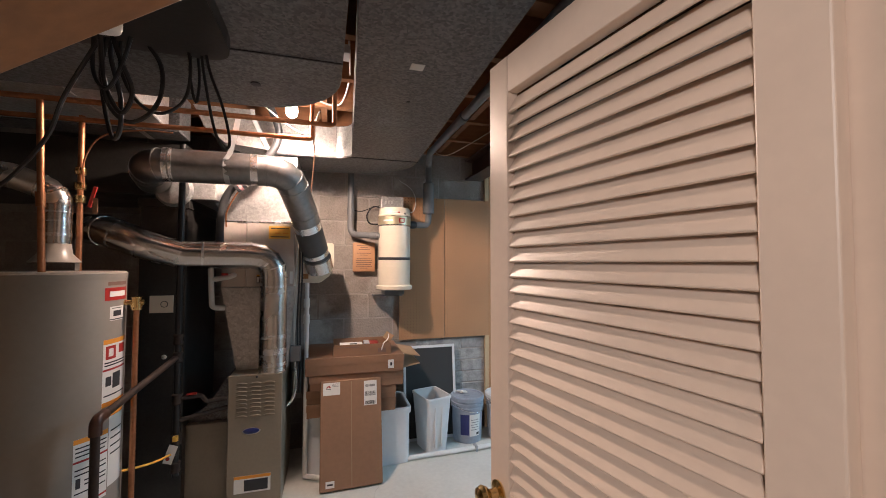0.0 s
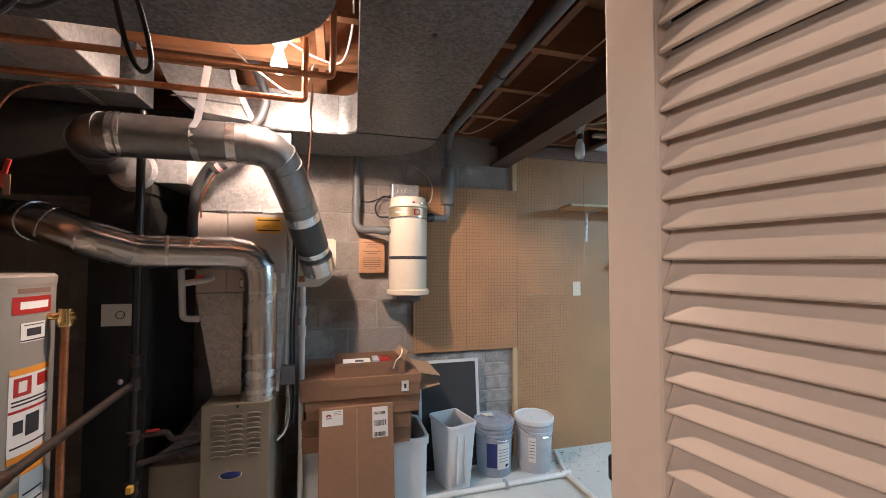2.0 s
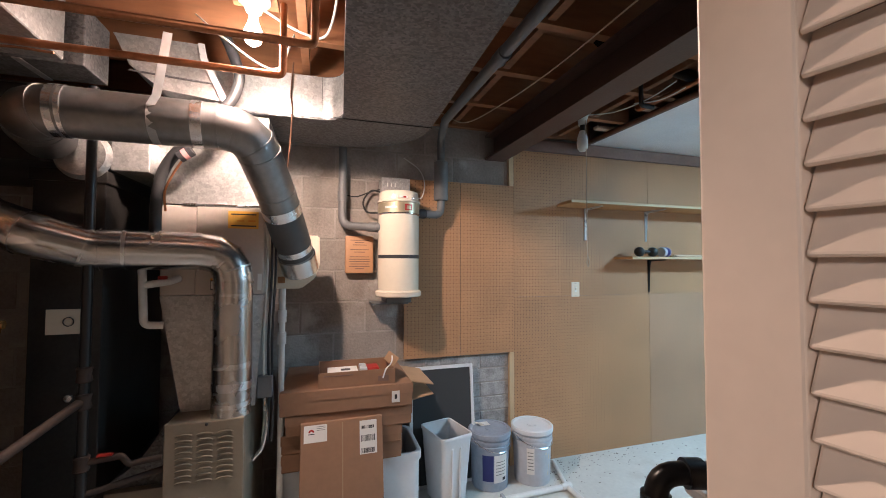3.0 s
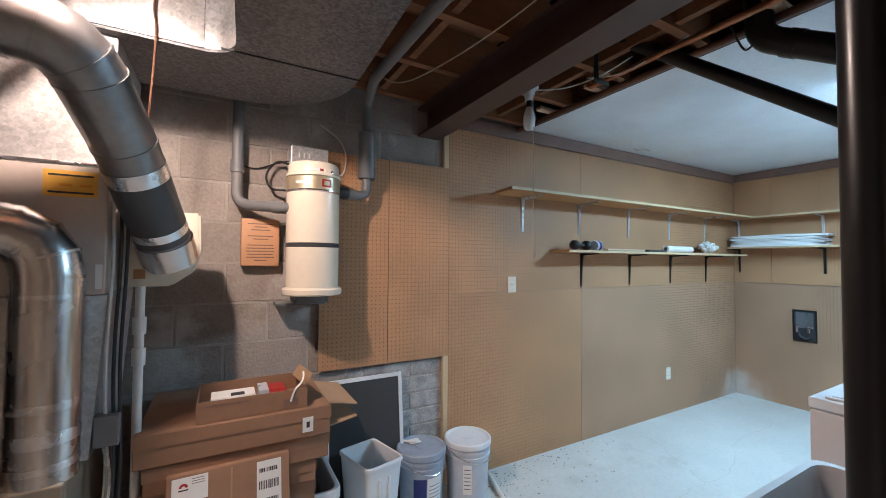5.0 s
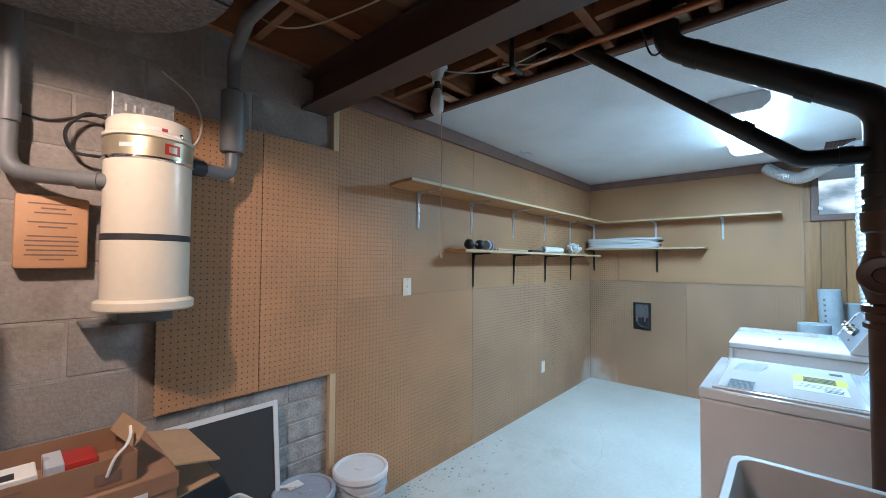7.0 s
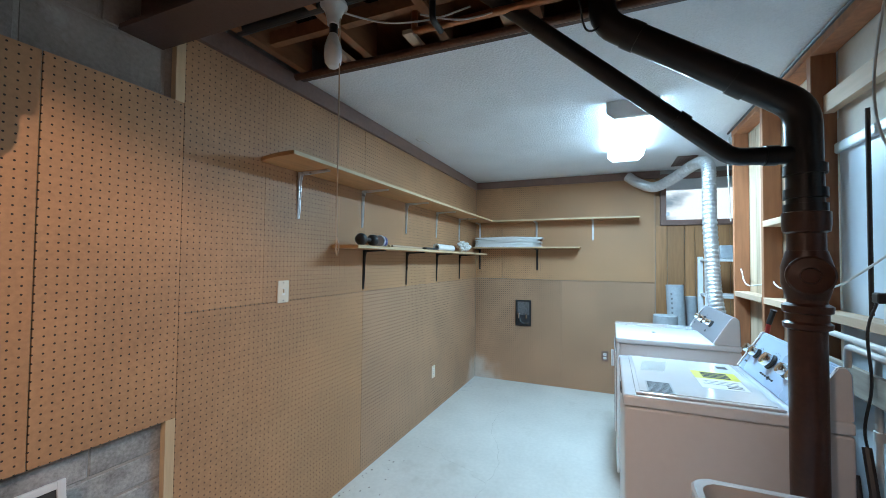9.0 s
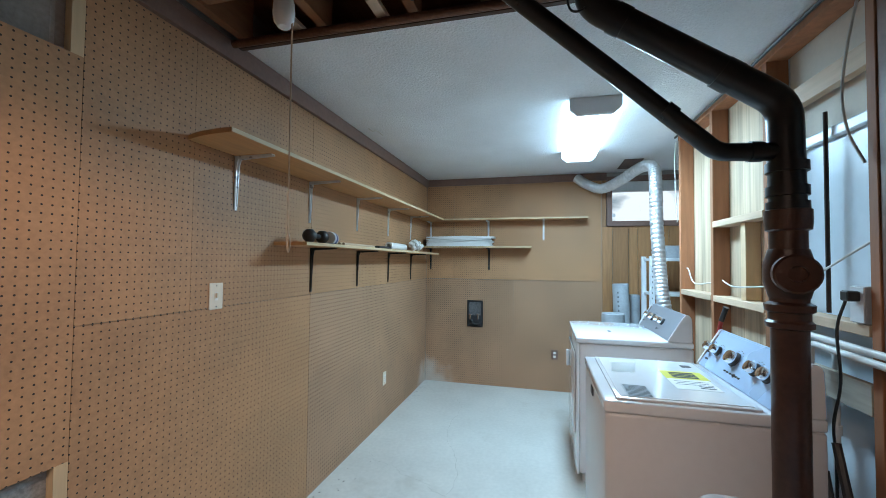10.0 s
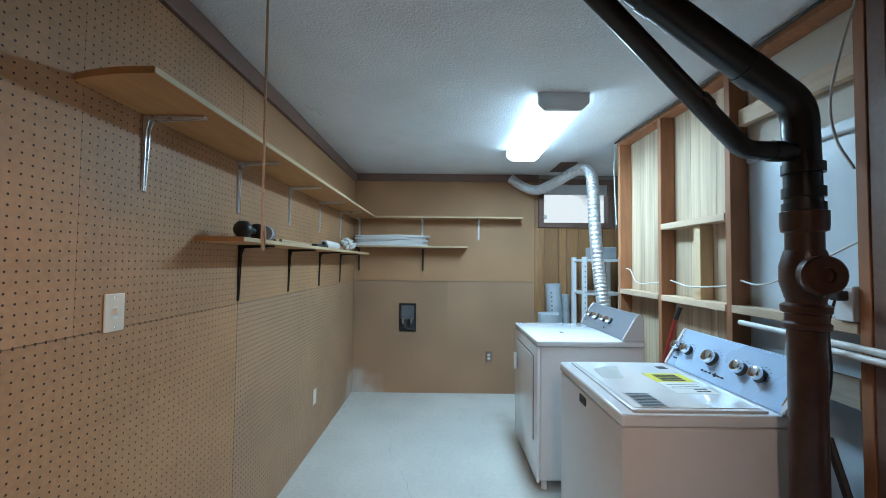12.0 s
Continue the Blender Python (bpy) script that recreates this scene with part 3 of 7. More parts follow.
for a, c, b, d, m in ((1.25, 0.0, 2.20, 1.222, "peg_fine"), (2.202, 0.0, NY - 0.002, 1.222, "peg_fine"), (1.25, 1.226, 2.9, 2.335, "peg"), (2.902, 1.226, NY - 0.002, 2.335, "peg")):
    sheet("pegboard_sheet", a, c, b, d, m, "e")
for x0, x1, z0, z1 in ((1.382, 1.418, 0.0, 0.82), (1.382, 1.418, 2.05, 2.30)):
    part("furring_strip", box(x0, NY - 0.001, z0, x1, 3.272, z1), "pine_up", wall_n)

# east end: window, wood panelling
win = thing("window_1", (EX, 0.79, 1.86), "small high basement window in a dark wooden frame", "window", "", "structure")
for n, a in (("window_frame", (EX - 0.03, 0.38, 1.83, EX + 0.06, 1.20, 1.885)), ("window_frame", (EX - 0.03, 0.38, 2.315, EX + 0.06, 1.20, 2.37)), ("window_frame", (EX - 0.03, 1.145, 1.885, EX + 0.06, 1.20, 2.315)), ("window_frame", (EX - 0.03, 0.38, 1.885, EX + 0.06, 0.435, 2.315))):
    part(n, box(*a, bev=0.004), "brown", win)
part("window_blind", box(EX - 0.012, 0.437, 2.20, EX + 0.02, 1.143, 2.312, bev=0.006), "white_plastic", win, "rolled white blind")
part("latch", box(EX - 0.045, 1.118, 1.925, EX - 0.028, 1.150, 1.965, bev=0.004), "white_plastic", win, "small white latch")
part("sill_backing", box(EX + 0.009, 0.30, 1.79, EX + 0.0125, 1.245, 1.829), "panel_wood", wall_e)
glass = bpy.data.materials.new("window_glass")
glass.use_nodes = True
gb = glass.node_tree.nodes["Principled BSDF"]
gb.inputs["Transmission Weight"].default_value, gb.inputs["Roughness"].default_value, gb.inputs["IOR"].default_value = 1.0, 0.02, 1.1
M["glass"] = glass
pane = part("pane", box(EX + 0.03, 0.437, 1.887, EX + 0.034, 1.143, 2.313), "glass", win)
pane.visible_shadow = False
y = 1.245
for k, w in enumerate((0.11, 0.16, 0.09, 0.13, 0.17, 0.10, 0.14, 0.12, 0.15, 0.11)):
    part("panel_board", box(EX - 0.004, y - w + 0.005, 0.0, EX + 0.008, y, 1.828, bev=0.002, seg=1), "panel_wood", wall_e)
    y -= w
part("panel_board", box(EX - 0.004, 1.203, 1.83, EX + 0.008, 1.245, 2.416), "panel_wood", wall_e)

# south partition: studs, rails, panelling behind
part_wall = thing("wall_partition", (3.0, 0.82, 0), "open stud partition of rough reddish lumber with panelling behind", "wall", "", "structure")
SY = 0.86
for x in (3.85, 3.27, 2.66, 2.043, 1.45):
    part("stud", box(x, SY - 0.09, 0.02, x + 0.038, SY, 2.38, bev=0.002, seg=1), "stud", part_wall)
part("stud", box(1.985, SY - 0.094, 0.02, 2.041, SY - 0.004, 2.38, bev=0.002, seg=1), "brown", part_wall, "dark brown stud")
part("top_plate", box(1.3, SY - 0.09, 2.38, 3.9, SY, 2.418), "stud", part_wall)
for x0, x1, z in ((3.31, 3.85, 1.205), (2.70, 3.27, 1.205), (2.083, 2.66, 1.205), (1.49, 1.983, 1.205), (2.70, 3.27, 1.655)):
    part("rail", box(x0, SY - 0.085, z, x1, SY + 0.004, z + 0.036, bev=0.002, seg=1), "pine", part_wall)
part("cross_timber", box(2.083, SY - 0.08, 2.108, 2.658, SY - 0.042, 2.19, bev=0.003), "pine", part_wall, "raw pine cross timber")
part("low_board", box(2.083, SY - 0.02, 0.955, 2.658, SY + 0.002, 1.055, bev=0.002), "grey_board", part_wall, "weathered grey board")
part("short_stud", box(2.92, SY - 0.09, 1.243, 2.975, SY - 0.02, 1.653, bev=0.002), "pine_up", part_wall)
x = 2.70
for k, w in enumerate((0.19, 0.22, 0.16, 0.24, 0.20, 0.18)):
    part("panel_back_board", box(x, SY - 0.100, 0.0, x + w - 0.003, SY - 0.092, 2.38), "panel_back", part_wall)
    x += w
part("white_panel", box(1.30, SY - 0.104, 0.0, 2.66, SY - 0.096, 1.945, bev=0.002), "white_panel", part_wall, "bluish white wall panel behind the studs")
part("upper_panel", box(1.30, SY - 0.104, 1.947, 2.66, SY - 0.096, 2.40), "plaster", part_wall, "bare beige wallboard above the white panel")
part("panel_ledge", box(1.30, SY - 0.0955, 1.925, 2.657, SY - 0.074, 1.972, bev=0.008), "white_panel", part_wall)

# the outside, seen through the window
structure("ground", box(5.3, -30, -0.2, 60, 30, 1.75), "floor", "pale ground outside the window", "ground")
bk = bpy.data.materials.new("bright_outdoors")
bk.use_nodes = True
bn_, bl_ = bk.node_tree.nodes, bk.node_tree.links
em = bn_.new("ShaderNodeEmission")
em.inputs[1].default_value = 1.5
nz = bn_.new("ShaderNodeTexNoise")
nz.inputs["Scale"].default_value, nz.inputs["Detail"].default_value = 3.5, 6
cr_ = bn_.new("ShaderNodeValToRGB")
cr_.color_ramp.elements[0].position, cr_.color_ramp.elements[1].position = 0.47, 0.56
cr_.color_ramp.elements[0].color, cr_.color_ramp.elements[1].color = (0.22, 0.30, 0.36, 1), (0.85, 0.95, 1.0, 1)
bl_.new(nz.outputs["Fac"], cr_.inputs[0])
bl_.new(cr_.outputs[0], em.inputs[0])
bl_.new(em.outputs[0], bn_["Material Output"].inputs[0])
M["outdoors"] = bk
structure("backdrop", box(7.5, -2.5, 1.75, 7.55, 3.5, 4.2), "outdoors", "bright daylight and shrubs outside the window", "backdrop")

# concrete blocks of the north wall
def bloom(m, colour, scale, lo, hi):
    """Pale mineral bloom in soft-edged patches over a surface."""
    N, L = m.node_tree.nodes, m.node_tree.links
    b = N["Principled BSDF"]
    geo = N.new("ShaderNodeNewGeometry")
    n1 = N.new("ShaderNodeTexNoise")
    n1.inputs["Scale"].default_value, n1.inputs["Detail"].default_value, n1.inputs["Roughness"].default_value = scale, 7, 0.62
    L.new(geo.outputs["Position"], n1.inputs[0])
    mr = N.new("ShaderNodeMapRange")
    mr.inputs[1].default_value, mr.inputs[2].default_value, mr.inputs[4].default_value = lo, hi, 0.8
    L.new(n1.outputs["Fac"], mr.inputs[0])
    mix = N.new("ShaderNodeMix")
    mix.data_type = "RGBA"
    L.new(mr.outputs[0], mix.inputs[0])
    L.new(b.inputs["Base Color"].links[0].from_socket, mix.inputs[6])
    mix.inputs[7].default_value = (*colour, 1)
    L.new(mix.outputs[2], b.inputs["Base Color"])


bloom(M["block"], (0.52, 0.50, 0.48), 2.3, 0.54, 0.66)
bloom(M["floor"], (0.46, 0.44, 0.39), 1.9, 0.58, 0.76)


def lime_stain(m, centre, reach):
    """A pale mineral stain that climbs a board from the wet corner."""
    N, L = m.node_tree.nodes, m.node_tree.links
    b = N["Principled BSDF"]
    geo = N.new("ShaderNodeNewGeometry")
    dist = N.new("ShaderNodeVectorMath")
    dist.operation = "DISTANCE"
    dist.inputs[1].default_value = centre
    L.new(geo.outputs["Position"], dist.inputs[0])
    n1 = N.new("ShaderNodeTexNoise")
    n1.inputs["Scale"].default_value, n1.inputs["Detail"].default_value = 7, 6
    L.new(geo.outputs["Position"], n1.inputs[0])
    wob = N.new("ShaderNodeMath")
    wob.operation = "MULTIPLY_ADD"
    wob.inputs[1].default_value = -0.5
    L.new(n1.outputs["Fac"], wob.inputs[0])
    L.new(dist.outputs["Value"], wob.inputs[2])
    mr = N.new("ShaderNodeMapRange")
    mr.inputs[1].default_value, mr.inputs[2].default_value, mr.inputs[3].default_value, mr.inputs[4].default_value = -0.16, reach, 0.75, 0.0
    L.new(wob.outputs[0], mr.inputs[0])
    mix = N.new("ShaderNodeMix")
    mix.data_type = "RGBA"
    L.new(mr.outputs[0], mix.inputs[0])
    L.new(b.inputs["Base Color"].links[0].from_socket, mix.inputs[6])
    mix.inputs[7].default_value = (0.60, 0.58, 0.54, 1)
    L.new(mix.outputs[2], b.inputs["Base Color"])


lime_stain(M["peg_fine"], (EX, NY, -0.05), 0.12)
bl = {}
for row in range(12):
    z0 = row * 0.2032 + 0.005
    x = -2.3 + (0.2 if row % 2 else 0.0)
    while x < 1.5:
        x1 = min(x + 0.396, 1.44)
        hidden = (x > 0.60 and 0.9 < z0 < 1.8) or (x > 0.95 and z0 < 0.9)
        if not hidden and x1 - x > 0.05:
            key = round(x1 - x, 3) * (-1 if x > 0.55 and z0 < 0.9 else 1)
            if key not in bl:
                b0 = bmesh.new()
                B(b0, 0, 0, 0, x1 - x, 0.01, 0.1932, bev=0.0025, seg=1)
                tmp = obj("block", b0, "block_white" if key < 0 else "block")
                bl[key] = tmp.data
                bpy.data.objects.remove(tmp)
            ob = new("block", bl[key])
            ob.matrix_basis = pose(x, 3.271 + random.uniform(0, 0.003), z0)
            ob.parent = wall_n
        x += 0.4064
for row in range(9):
    for k, x in enumerate((0.80, 1.10)):
        b0 = bmesh.new()
        B(b0, 0, 0, 0, 0.296, 0.012, 0.094, bev=0.004, seg=1)
        ob = obj("small_block", b0, "block_white")
        ob.matrix_basis = pose(x + (0.06 if row % 2 else 0.0), 3.269 + random.uniform(0, 0.005), 0.004 + row * 0.1016)
        ob.parent = wall_n
# crumbs and dirt along the foot of the wall
bm = bmesh.new()
for k in range(240):
    x, y = 1.45 + abs(random.gauss(0, 0.6)), NY - 0.015 - abs(random.gauss(0, 0.17))
    r = random.uniform(0.0015, 0.006)
    bmesh.ops.create_icosphere(bm, subdivisions=1, radius=r, matrix=Matrix.Translation((x, y, r * 0.2)) @ Matrix.Diagonal((random.uniform(0.6, 1.8), 1, 0.25, 1)))
tagged(obj("floor_dirt", bm, "iron"), "dark crumbs and dirt along the wall foot", "dirt", "", "stuff")

# hairline cracks and lime dust on the floor
def ribbon(pts, w, z):
    bm = bmesh.new()
    prev = None
    for k, p in enumerate(pts):
        d = (pts[min(k + 1, len(pts) - 1)] - pts[max(k - 1, 0)]).normalized()
        s = Vector((-d.y, d.x, 0)) * w * random.uniform(0.4, 1.0)
        cur = (bm.verts.new((p.x - s.x, p.y - s.y, z)), bm.verts.new((p.x + s.x, p.y + s.y, z)))
        if prev:
            bm.faces.new((prev[0], prev[1], cur[1], cur[0]))
        prev = cur
    return bm


for p0, p1, wob in (((1.2, 2.1, 0), (4.6, 2.75, 0), 0.05), ((2.9, 2.43, 0), (3.3, 3.2, 0), 0.03), ((-0.3, 1.2, 0), (0.35, 2.6, 0), 0.04)):
    pts = [Vector(p0).lerp(Vector(p1), k / 60) + Vector((random.gauss(0, wob * 0.12), random.gauss(0, wob * 0.2) + wob * math.sin(k * 0.31), 0)) for k in range(61)]
    tagged(obj("floor_crack", ribbon(pts, 0.0014, 0.0012), "crack"), "hairline crack in the concrete floor", "crack", "", "stuff")
bm = bmesh.new()
for k in range(160):
    x, y = EX - 0.012 - abs(random.gauss(0, 0.30)), NY - 0.012 - abs(random.gauss(0, 0.035))
    if k % 2:
        x, y = EX - 0.012 - abs(random.gauss(0, 0.03)), NY - 0.012 - abs(random.gauss(0, 0.40))
    r = random.uniform(0.004, 0.014)
    bmesh.ops.create_icosphere(bm, subdivisions=1, radius=r, matrix=Matrix.Translation((x, y, 0.0)) @ Matrix.Rotation(random.uniform(0, 3), 4, "Z") @ Matrix.Diagonal((random.uniform(0.6, 2.2), 1, 0.12, 1)))
tagged(obj("lime_dust", bm, "lime"), "white lime dust along the wall foot", "dust", "", "stuff")

# ---- laundry: machines ----
def knob(at, parent, r=0.024):
    """A dark-based chrome knob whose axis leans up and towards +y."""
    m = pose(0, 0, 0, -58, 0, 0)
    k = part("knob", lathe([(0, 0), (r * 1.12, 0), (r * 1.12, 0.006), (r, 0.010), (r * 0.92, 0.030), (r * 0.8, 0.034), (0, 0.034)], at, 24, m), "hose", parent, "dark knob", True)
    part("knob_cap", lathe([(r * 0.98, 0.012), (r * 0.97, 0.031), (r * 0.85, 0.0365), (r * 0.4, 0.0385), (0, 0.0385)], at, 24, m), "chrome", k, "chrome knob cap", True)
    return k


def console_body(x0, x1, yf, z0, top):
    """The raked control console at the back of a machine."""
    prof = [(yf, z0), (yf - 0.012, z0 + 0.02), (yf - 0.094, z0 + top - 0.02), (yf - 0.102, z0 + top), (yf - 0.122, z0 + top), (yf - 0.136, z0 + top - 0.02), (yf - 0.14, z0)]
    bm = bmesh.new()
    a = [bm.verts.new((x0, y, z)) for y, z in prof]
    b = [bm.verts.new((x1, y, z)) for y, z in prof]
    bm.faces.new(a), bm.faces.new(b[::-1])
    n = len(prof)
    for k in range(n):
        bm.faces.new((a[k], b[k], b[(k + 1) % n], a[(k + 1) % n]))
    bmesh.ops.bevel(bm, geom=[e for e in bm.edges], offset=0.004, segments=2, affect="EDGES")
    return bm


washer = thing("washing_machine", (2.44, 1.31, 0), "white top-loading washing machine with silver console and labels on its lid", "washing machine")
WX0, WX1, WF, WB = 2.09, 2.79, 1.65, 0.97
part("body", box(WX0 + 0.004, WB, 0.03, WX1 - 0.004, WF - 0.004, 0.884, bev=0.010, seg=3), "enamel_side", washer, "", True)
part("top", box(WX0, WB, 0.887, WX1, WF, 0.930, bev=0.010, seg=3), "enamel", washer, "glossy white top", True)
lid = part("lid", box(2.11, 1.14, 0.9305, 2.755, 1.605, 0.940, bev=0.004, seg=2), "enamel", washer, "", True)
part("lid_panel", box(2.125, 1.16, 0.940, 2.74, 1.59, 0.9425, bev=0.001, seg=1), "enamel", lid)
el = part("energy_label", box(2.416, 1.188, 0.9426, 2.545, 1.355, 0.9433), "lime_yellow", lid, "lime yellow energy label with dark print")
for k in range(4):
    part("label_print", box(2.434 + 0.024 * k, 1.222, 0.9434, 2.452 + 0.024 * k, 1.322, 0.9438), "ink", el)
pl_ = part("paper_label", box(2.27, 1.195, 0.9426, 2.4155, 1.355, 0.9433), "paper", lid, "white printed paper sheet")
for k, (a, b) in enumerate(((1.21, 1.265), (1.21, 1.262), (1.205, 1.34), (1.215, 1.33), (1.21, 1.335))):
    part("label_print", box(2.292 + 0.022 * k, a, 0.9434, 2.302 + 0.022 * k if k < 2 else 2.295 + 0.022 * k, b, 0.9438), "ink", pl_)
wl = part("warning_label", box(2.125, 1.468, 0.9426, 2.275, 1.562, 0.9433), "cloth_grey", lid, "dark printed label")
for k in range(9):
    part("label_line", box(2.133 + 0.0155 * k, 1.474, 0.9434, 2.142 + 0.0155 * k, 1.556, 0.9438), "ink", wl)
bm = bmesh.new()
prev = None
for k in range(9):
    a = k / 8
    cur = (bm.verts.new((2.46 + 0.15 * a, 1.47 - 0.03 * a, 0.9435 + 0.016 * a * a)), bm.verts.new((2.46 + 0.15 * a, 1.565 - 0.02 * a, 0.9435 + 0.004 * a * a)))
    if prev:
        bm.faces.new((prev[0], prev[1], cur[1], cur[0]))
    prev = cur
bmesh.ops.solidify(bm, geom=bm.faces[:], thickness=0.0004)
part("curled_paper", bm, "paper", lid, "curled white paper tag", True)
part("small_plate", box(2.625, 1.19, 0.9426, 2.668, 1.232, 0.9433), "ink", lid)
part("latch_slot", box(2.43, WF - 0.006, 0.832, 2.50, WF + 0.001, 0.866, bev=0.002), "ink", washer)
con = part("console", console_body(WX0 + 0.002, WX1 - 0.002, 1.112, 0.931, 0.172), "console", washer, "brushed silver console with the tube light's blue reflection in its colour", True)
part("console_end", console_body(WX0 - 0.004, WX0 + 0.012, 1.118, 0.931, 0.176), "enamel_side", washer, "", True)
part("console_end", console_body(WX1 - 0.012, WX1 + 0.004, 1.118, 0.931, 0.176), "enamel_side", washer, "", True)
for x, r in ((2.755, 0.022), (2.675, 0.022), (2.51, 0.030), (2.34, 0.025), (2.245, 0.025)):
    knob((x, 1.061, 1.018), con, r)
for k in range(6):
    part("indicator", box(2.40 + 0.025 * k, 1.088, 0.962, 2.41 + 0.025 * k, 1.0955, 0.968), "ink", con)


def face(x, yf, z0, top, a):
    """A pose on a console's raked face, a from its foot (0) to its head (1); own z points out of the face."""
    return pose(x, yf - 0.012 - 0.082 * a, z0 + 0.02 + (top - 0.04) * a, -58)


def console_trim(parent, x0, x1, yf, z0, top, dials, badge):
    """Bright end strips, dial marks, small print and a round badge on a console."""
    for x in (x0 + 0.016, x1 - 0.016):
        part("end_strip", box(-0.004, -0.072, -0.002, 0.004, 0.072, 0.006, bev=0.003, m=face(x, yf, z0, top, 0.5)), "chrome", parent, "bright end strip", True)
    for x, r in dials:
        bm = bmesh.new()
        for k in range(9):
            an = radians(-20 + 27.5 * k)
            B(bm, r * 1.45 * math.cos(an) - 0.004, -r * 1.45 * math.sin(an) - 0.0011, 0.0, r * 1.45 * math.cos(an) + 0.004, -r * 1.45 * math.sin(an) + 0.0011, 0.0012, m=face(x, yf, z0, top, 0.52))
        part("dial_marks", bm, "grey_pvc", parent, "small dark dial print")
    part("badge", lathe([(0, 0), (0.009, 0), (0.009, 0.0015), (0, 0.0018)], (0, 0, 0), 18, face(badge, yf, z0, top, 0.10)), "ink", parent, "small round dark badge")
    part("badge_print", box(-0.016, -0.003, 0, 0.016, 0.003, 0.0012, m=face(badge - 0.032, yf, z0, top, 0.10)), "grey_pvc", parent)
    part("name_print", box(-0.016, -0.004, 0, 0.016, 0.004, 0.0012, m=face(x1 - 0.05, yf, z0, top, 0.14)), "ink", parent)


console_trim(con, WX0, WX1, 1.112, 0.931, 0.172, ((2.755, 0.022), (2.675, 0.022), (2.51, 0.030), (2.34, 0.025), (2.245, 0.025)), 2.45)
for x in (WX0 + 0.05, WX1 - 0.05):
    for y in (WB + 0.05, WF - 0.05):
        part("foot", lathe([(0, 0), (0.022, 0), (0.018, 0.03), (0, 0.03)], (x, y, 0), 12), "hose", washer)

dryer = thing("clothes_dryer", (3.64, 1.31, 0), "white clothes dryer with a side-hung front door and silver console", "dryer")
DX0, DX1, DF, DB = 3.26, 4.02, 1.655, 0.97
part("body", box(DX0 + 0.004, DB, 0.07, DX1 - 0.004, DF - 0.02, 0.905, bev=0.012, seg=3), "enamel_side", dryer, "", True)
part("front_panel", box(DX0, DF - 0.02, 0.06, DX1, DF, 0.905, bev=0.008, seg=2), "enamel", dryer, "", True)
part("top", box(DX0 - 0.002, DB, 0.907, DX1 + 0.002, DF + 0.002, 0.945, bev=0.012, seg=3), "enamel", dryer, "", True)
part("door_gap", box(DX0 + 0.085, DF - 0.004, 0.285, DX1 - 0.085, DF + 0.0012, 0.835, bev=0.002, seg=1), "ink", dryer, "dark seam round the door")
dd = part("door", box(DX0 + 0.09, DF + 0.0005, 0.29, DX1 - 0.09, DF + 0.010, 0.83, bev=0.006, seg=3), "enamel", dryer, "", True)
part("door_handle", box(DX1 - 0.135, DF + 0.010, 0.60, DX1 - 0.105, DF + 0.030, 0.73, bev=0.006), "white_plastic", dd, "white moulded handle")
part("lint_slot", box(DX0 + 0.28, 1.40, 0.9452, DX0 + 0.33, 1.42, 0.947), "ink", dryer)
dc = part("console", console_body(DX0 + 0.002, DX1 - 0.002, 1.115, 0.946, 0.165), "console_grey", dryer, "brushed grey console", True)
for x, r in ((3.93, 0.020), (3.80, 0.026), (3.66, 0.020), (3.56, 0.022)):
    knob((x, 1.064, 1.028), dc, r)
part("console_end", console_body(DX0 - 0.003, DX0 + 0.012, 1.120, 0.946, 0.169), "enamel_side", dryer, "", True)
part("console_end", console_body(DX1 - 0.012, DX1 + 0.003, 1.120, 0.946, 0.169), "enamel_side", dryer, "", True)
console_trim(dc, DX0, DX1, 1.115, 0.946, 0.165, ((3.80, 0.026), (3.66, 0.020)), 3.60)
for x in (DX0 + 0.06, DX1 - 0.06):
    for y in (DB + 0.06, DF - 0.06):
        part("foot", lathe([(0, 0), (0.02, 0), (0.016, 0.07), (0, 0.07)], (x, y, 0), 12), "white_plastic", dryer)

# foil dryer vent
pts = spline([(3.97, 0.92, 0.95), (3.99, 0.955, 1.20), (4.06, 0.955, 1.45), (4.13, 0.955, 1.78), (4.19, 0.945, 2.08), (4.30, 0.935, 2.27), (4.50, 0.985, 2.325), (4.75, 1.12, 2.26), (4.95, 1.27, 2.215), (5.05, 1.42, 2.29), (5.10, 1.51, 2.37)], 34)
whole("vent_duct", sweep(bmesh.new(), pts, 0.05, 20, True, 0, [(0.0525, 0.0505, 0.0478, 0.0505)[k % 4] + random.uniform(-0.001, 0.001) for k in range(len(pts))]), "foil_duct", "silver foil flexible dryer vent duct", "vent duct", smooth=False)

# laundry tub, standpipe, column
tub = thing("laundry_tub", (1.34, 1.21, 0), "grey-white plastic laundry tub on legs", "sink")
bm = bmesh.new()
TX0, TX1, TY0, TY1, TZ = 1.03, 1.665, 0.93, 1.503, 0.865
def ring(x0, y0, x1, y1, z, r=0.05):
    o = arc(x1 - r, y1 - r, r, 0, 90, 4) + arc(x0 + r, y1 - r, r, 90, 180, 4) + arc(x0 + r, y0 + r, r, 180, 270, 4) + arc(x1 - r, y0 + r, r, 270, 360, 4)
    return [bm.verts.new((x, y, z)) for x, y in o]
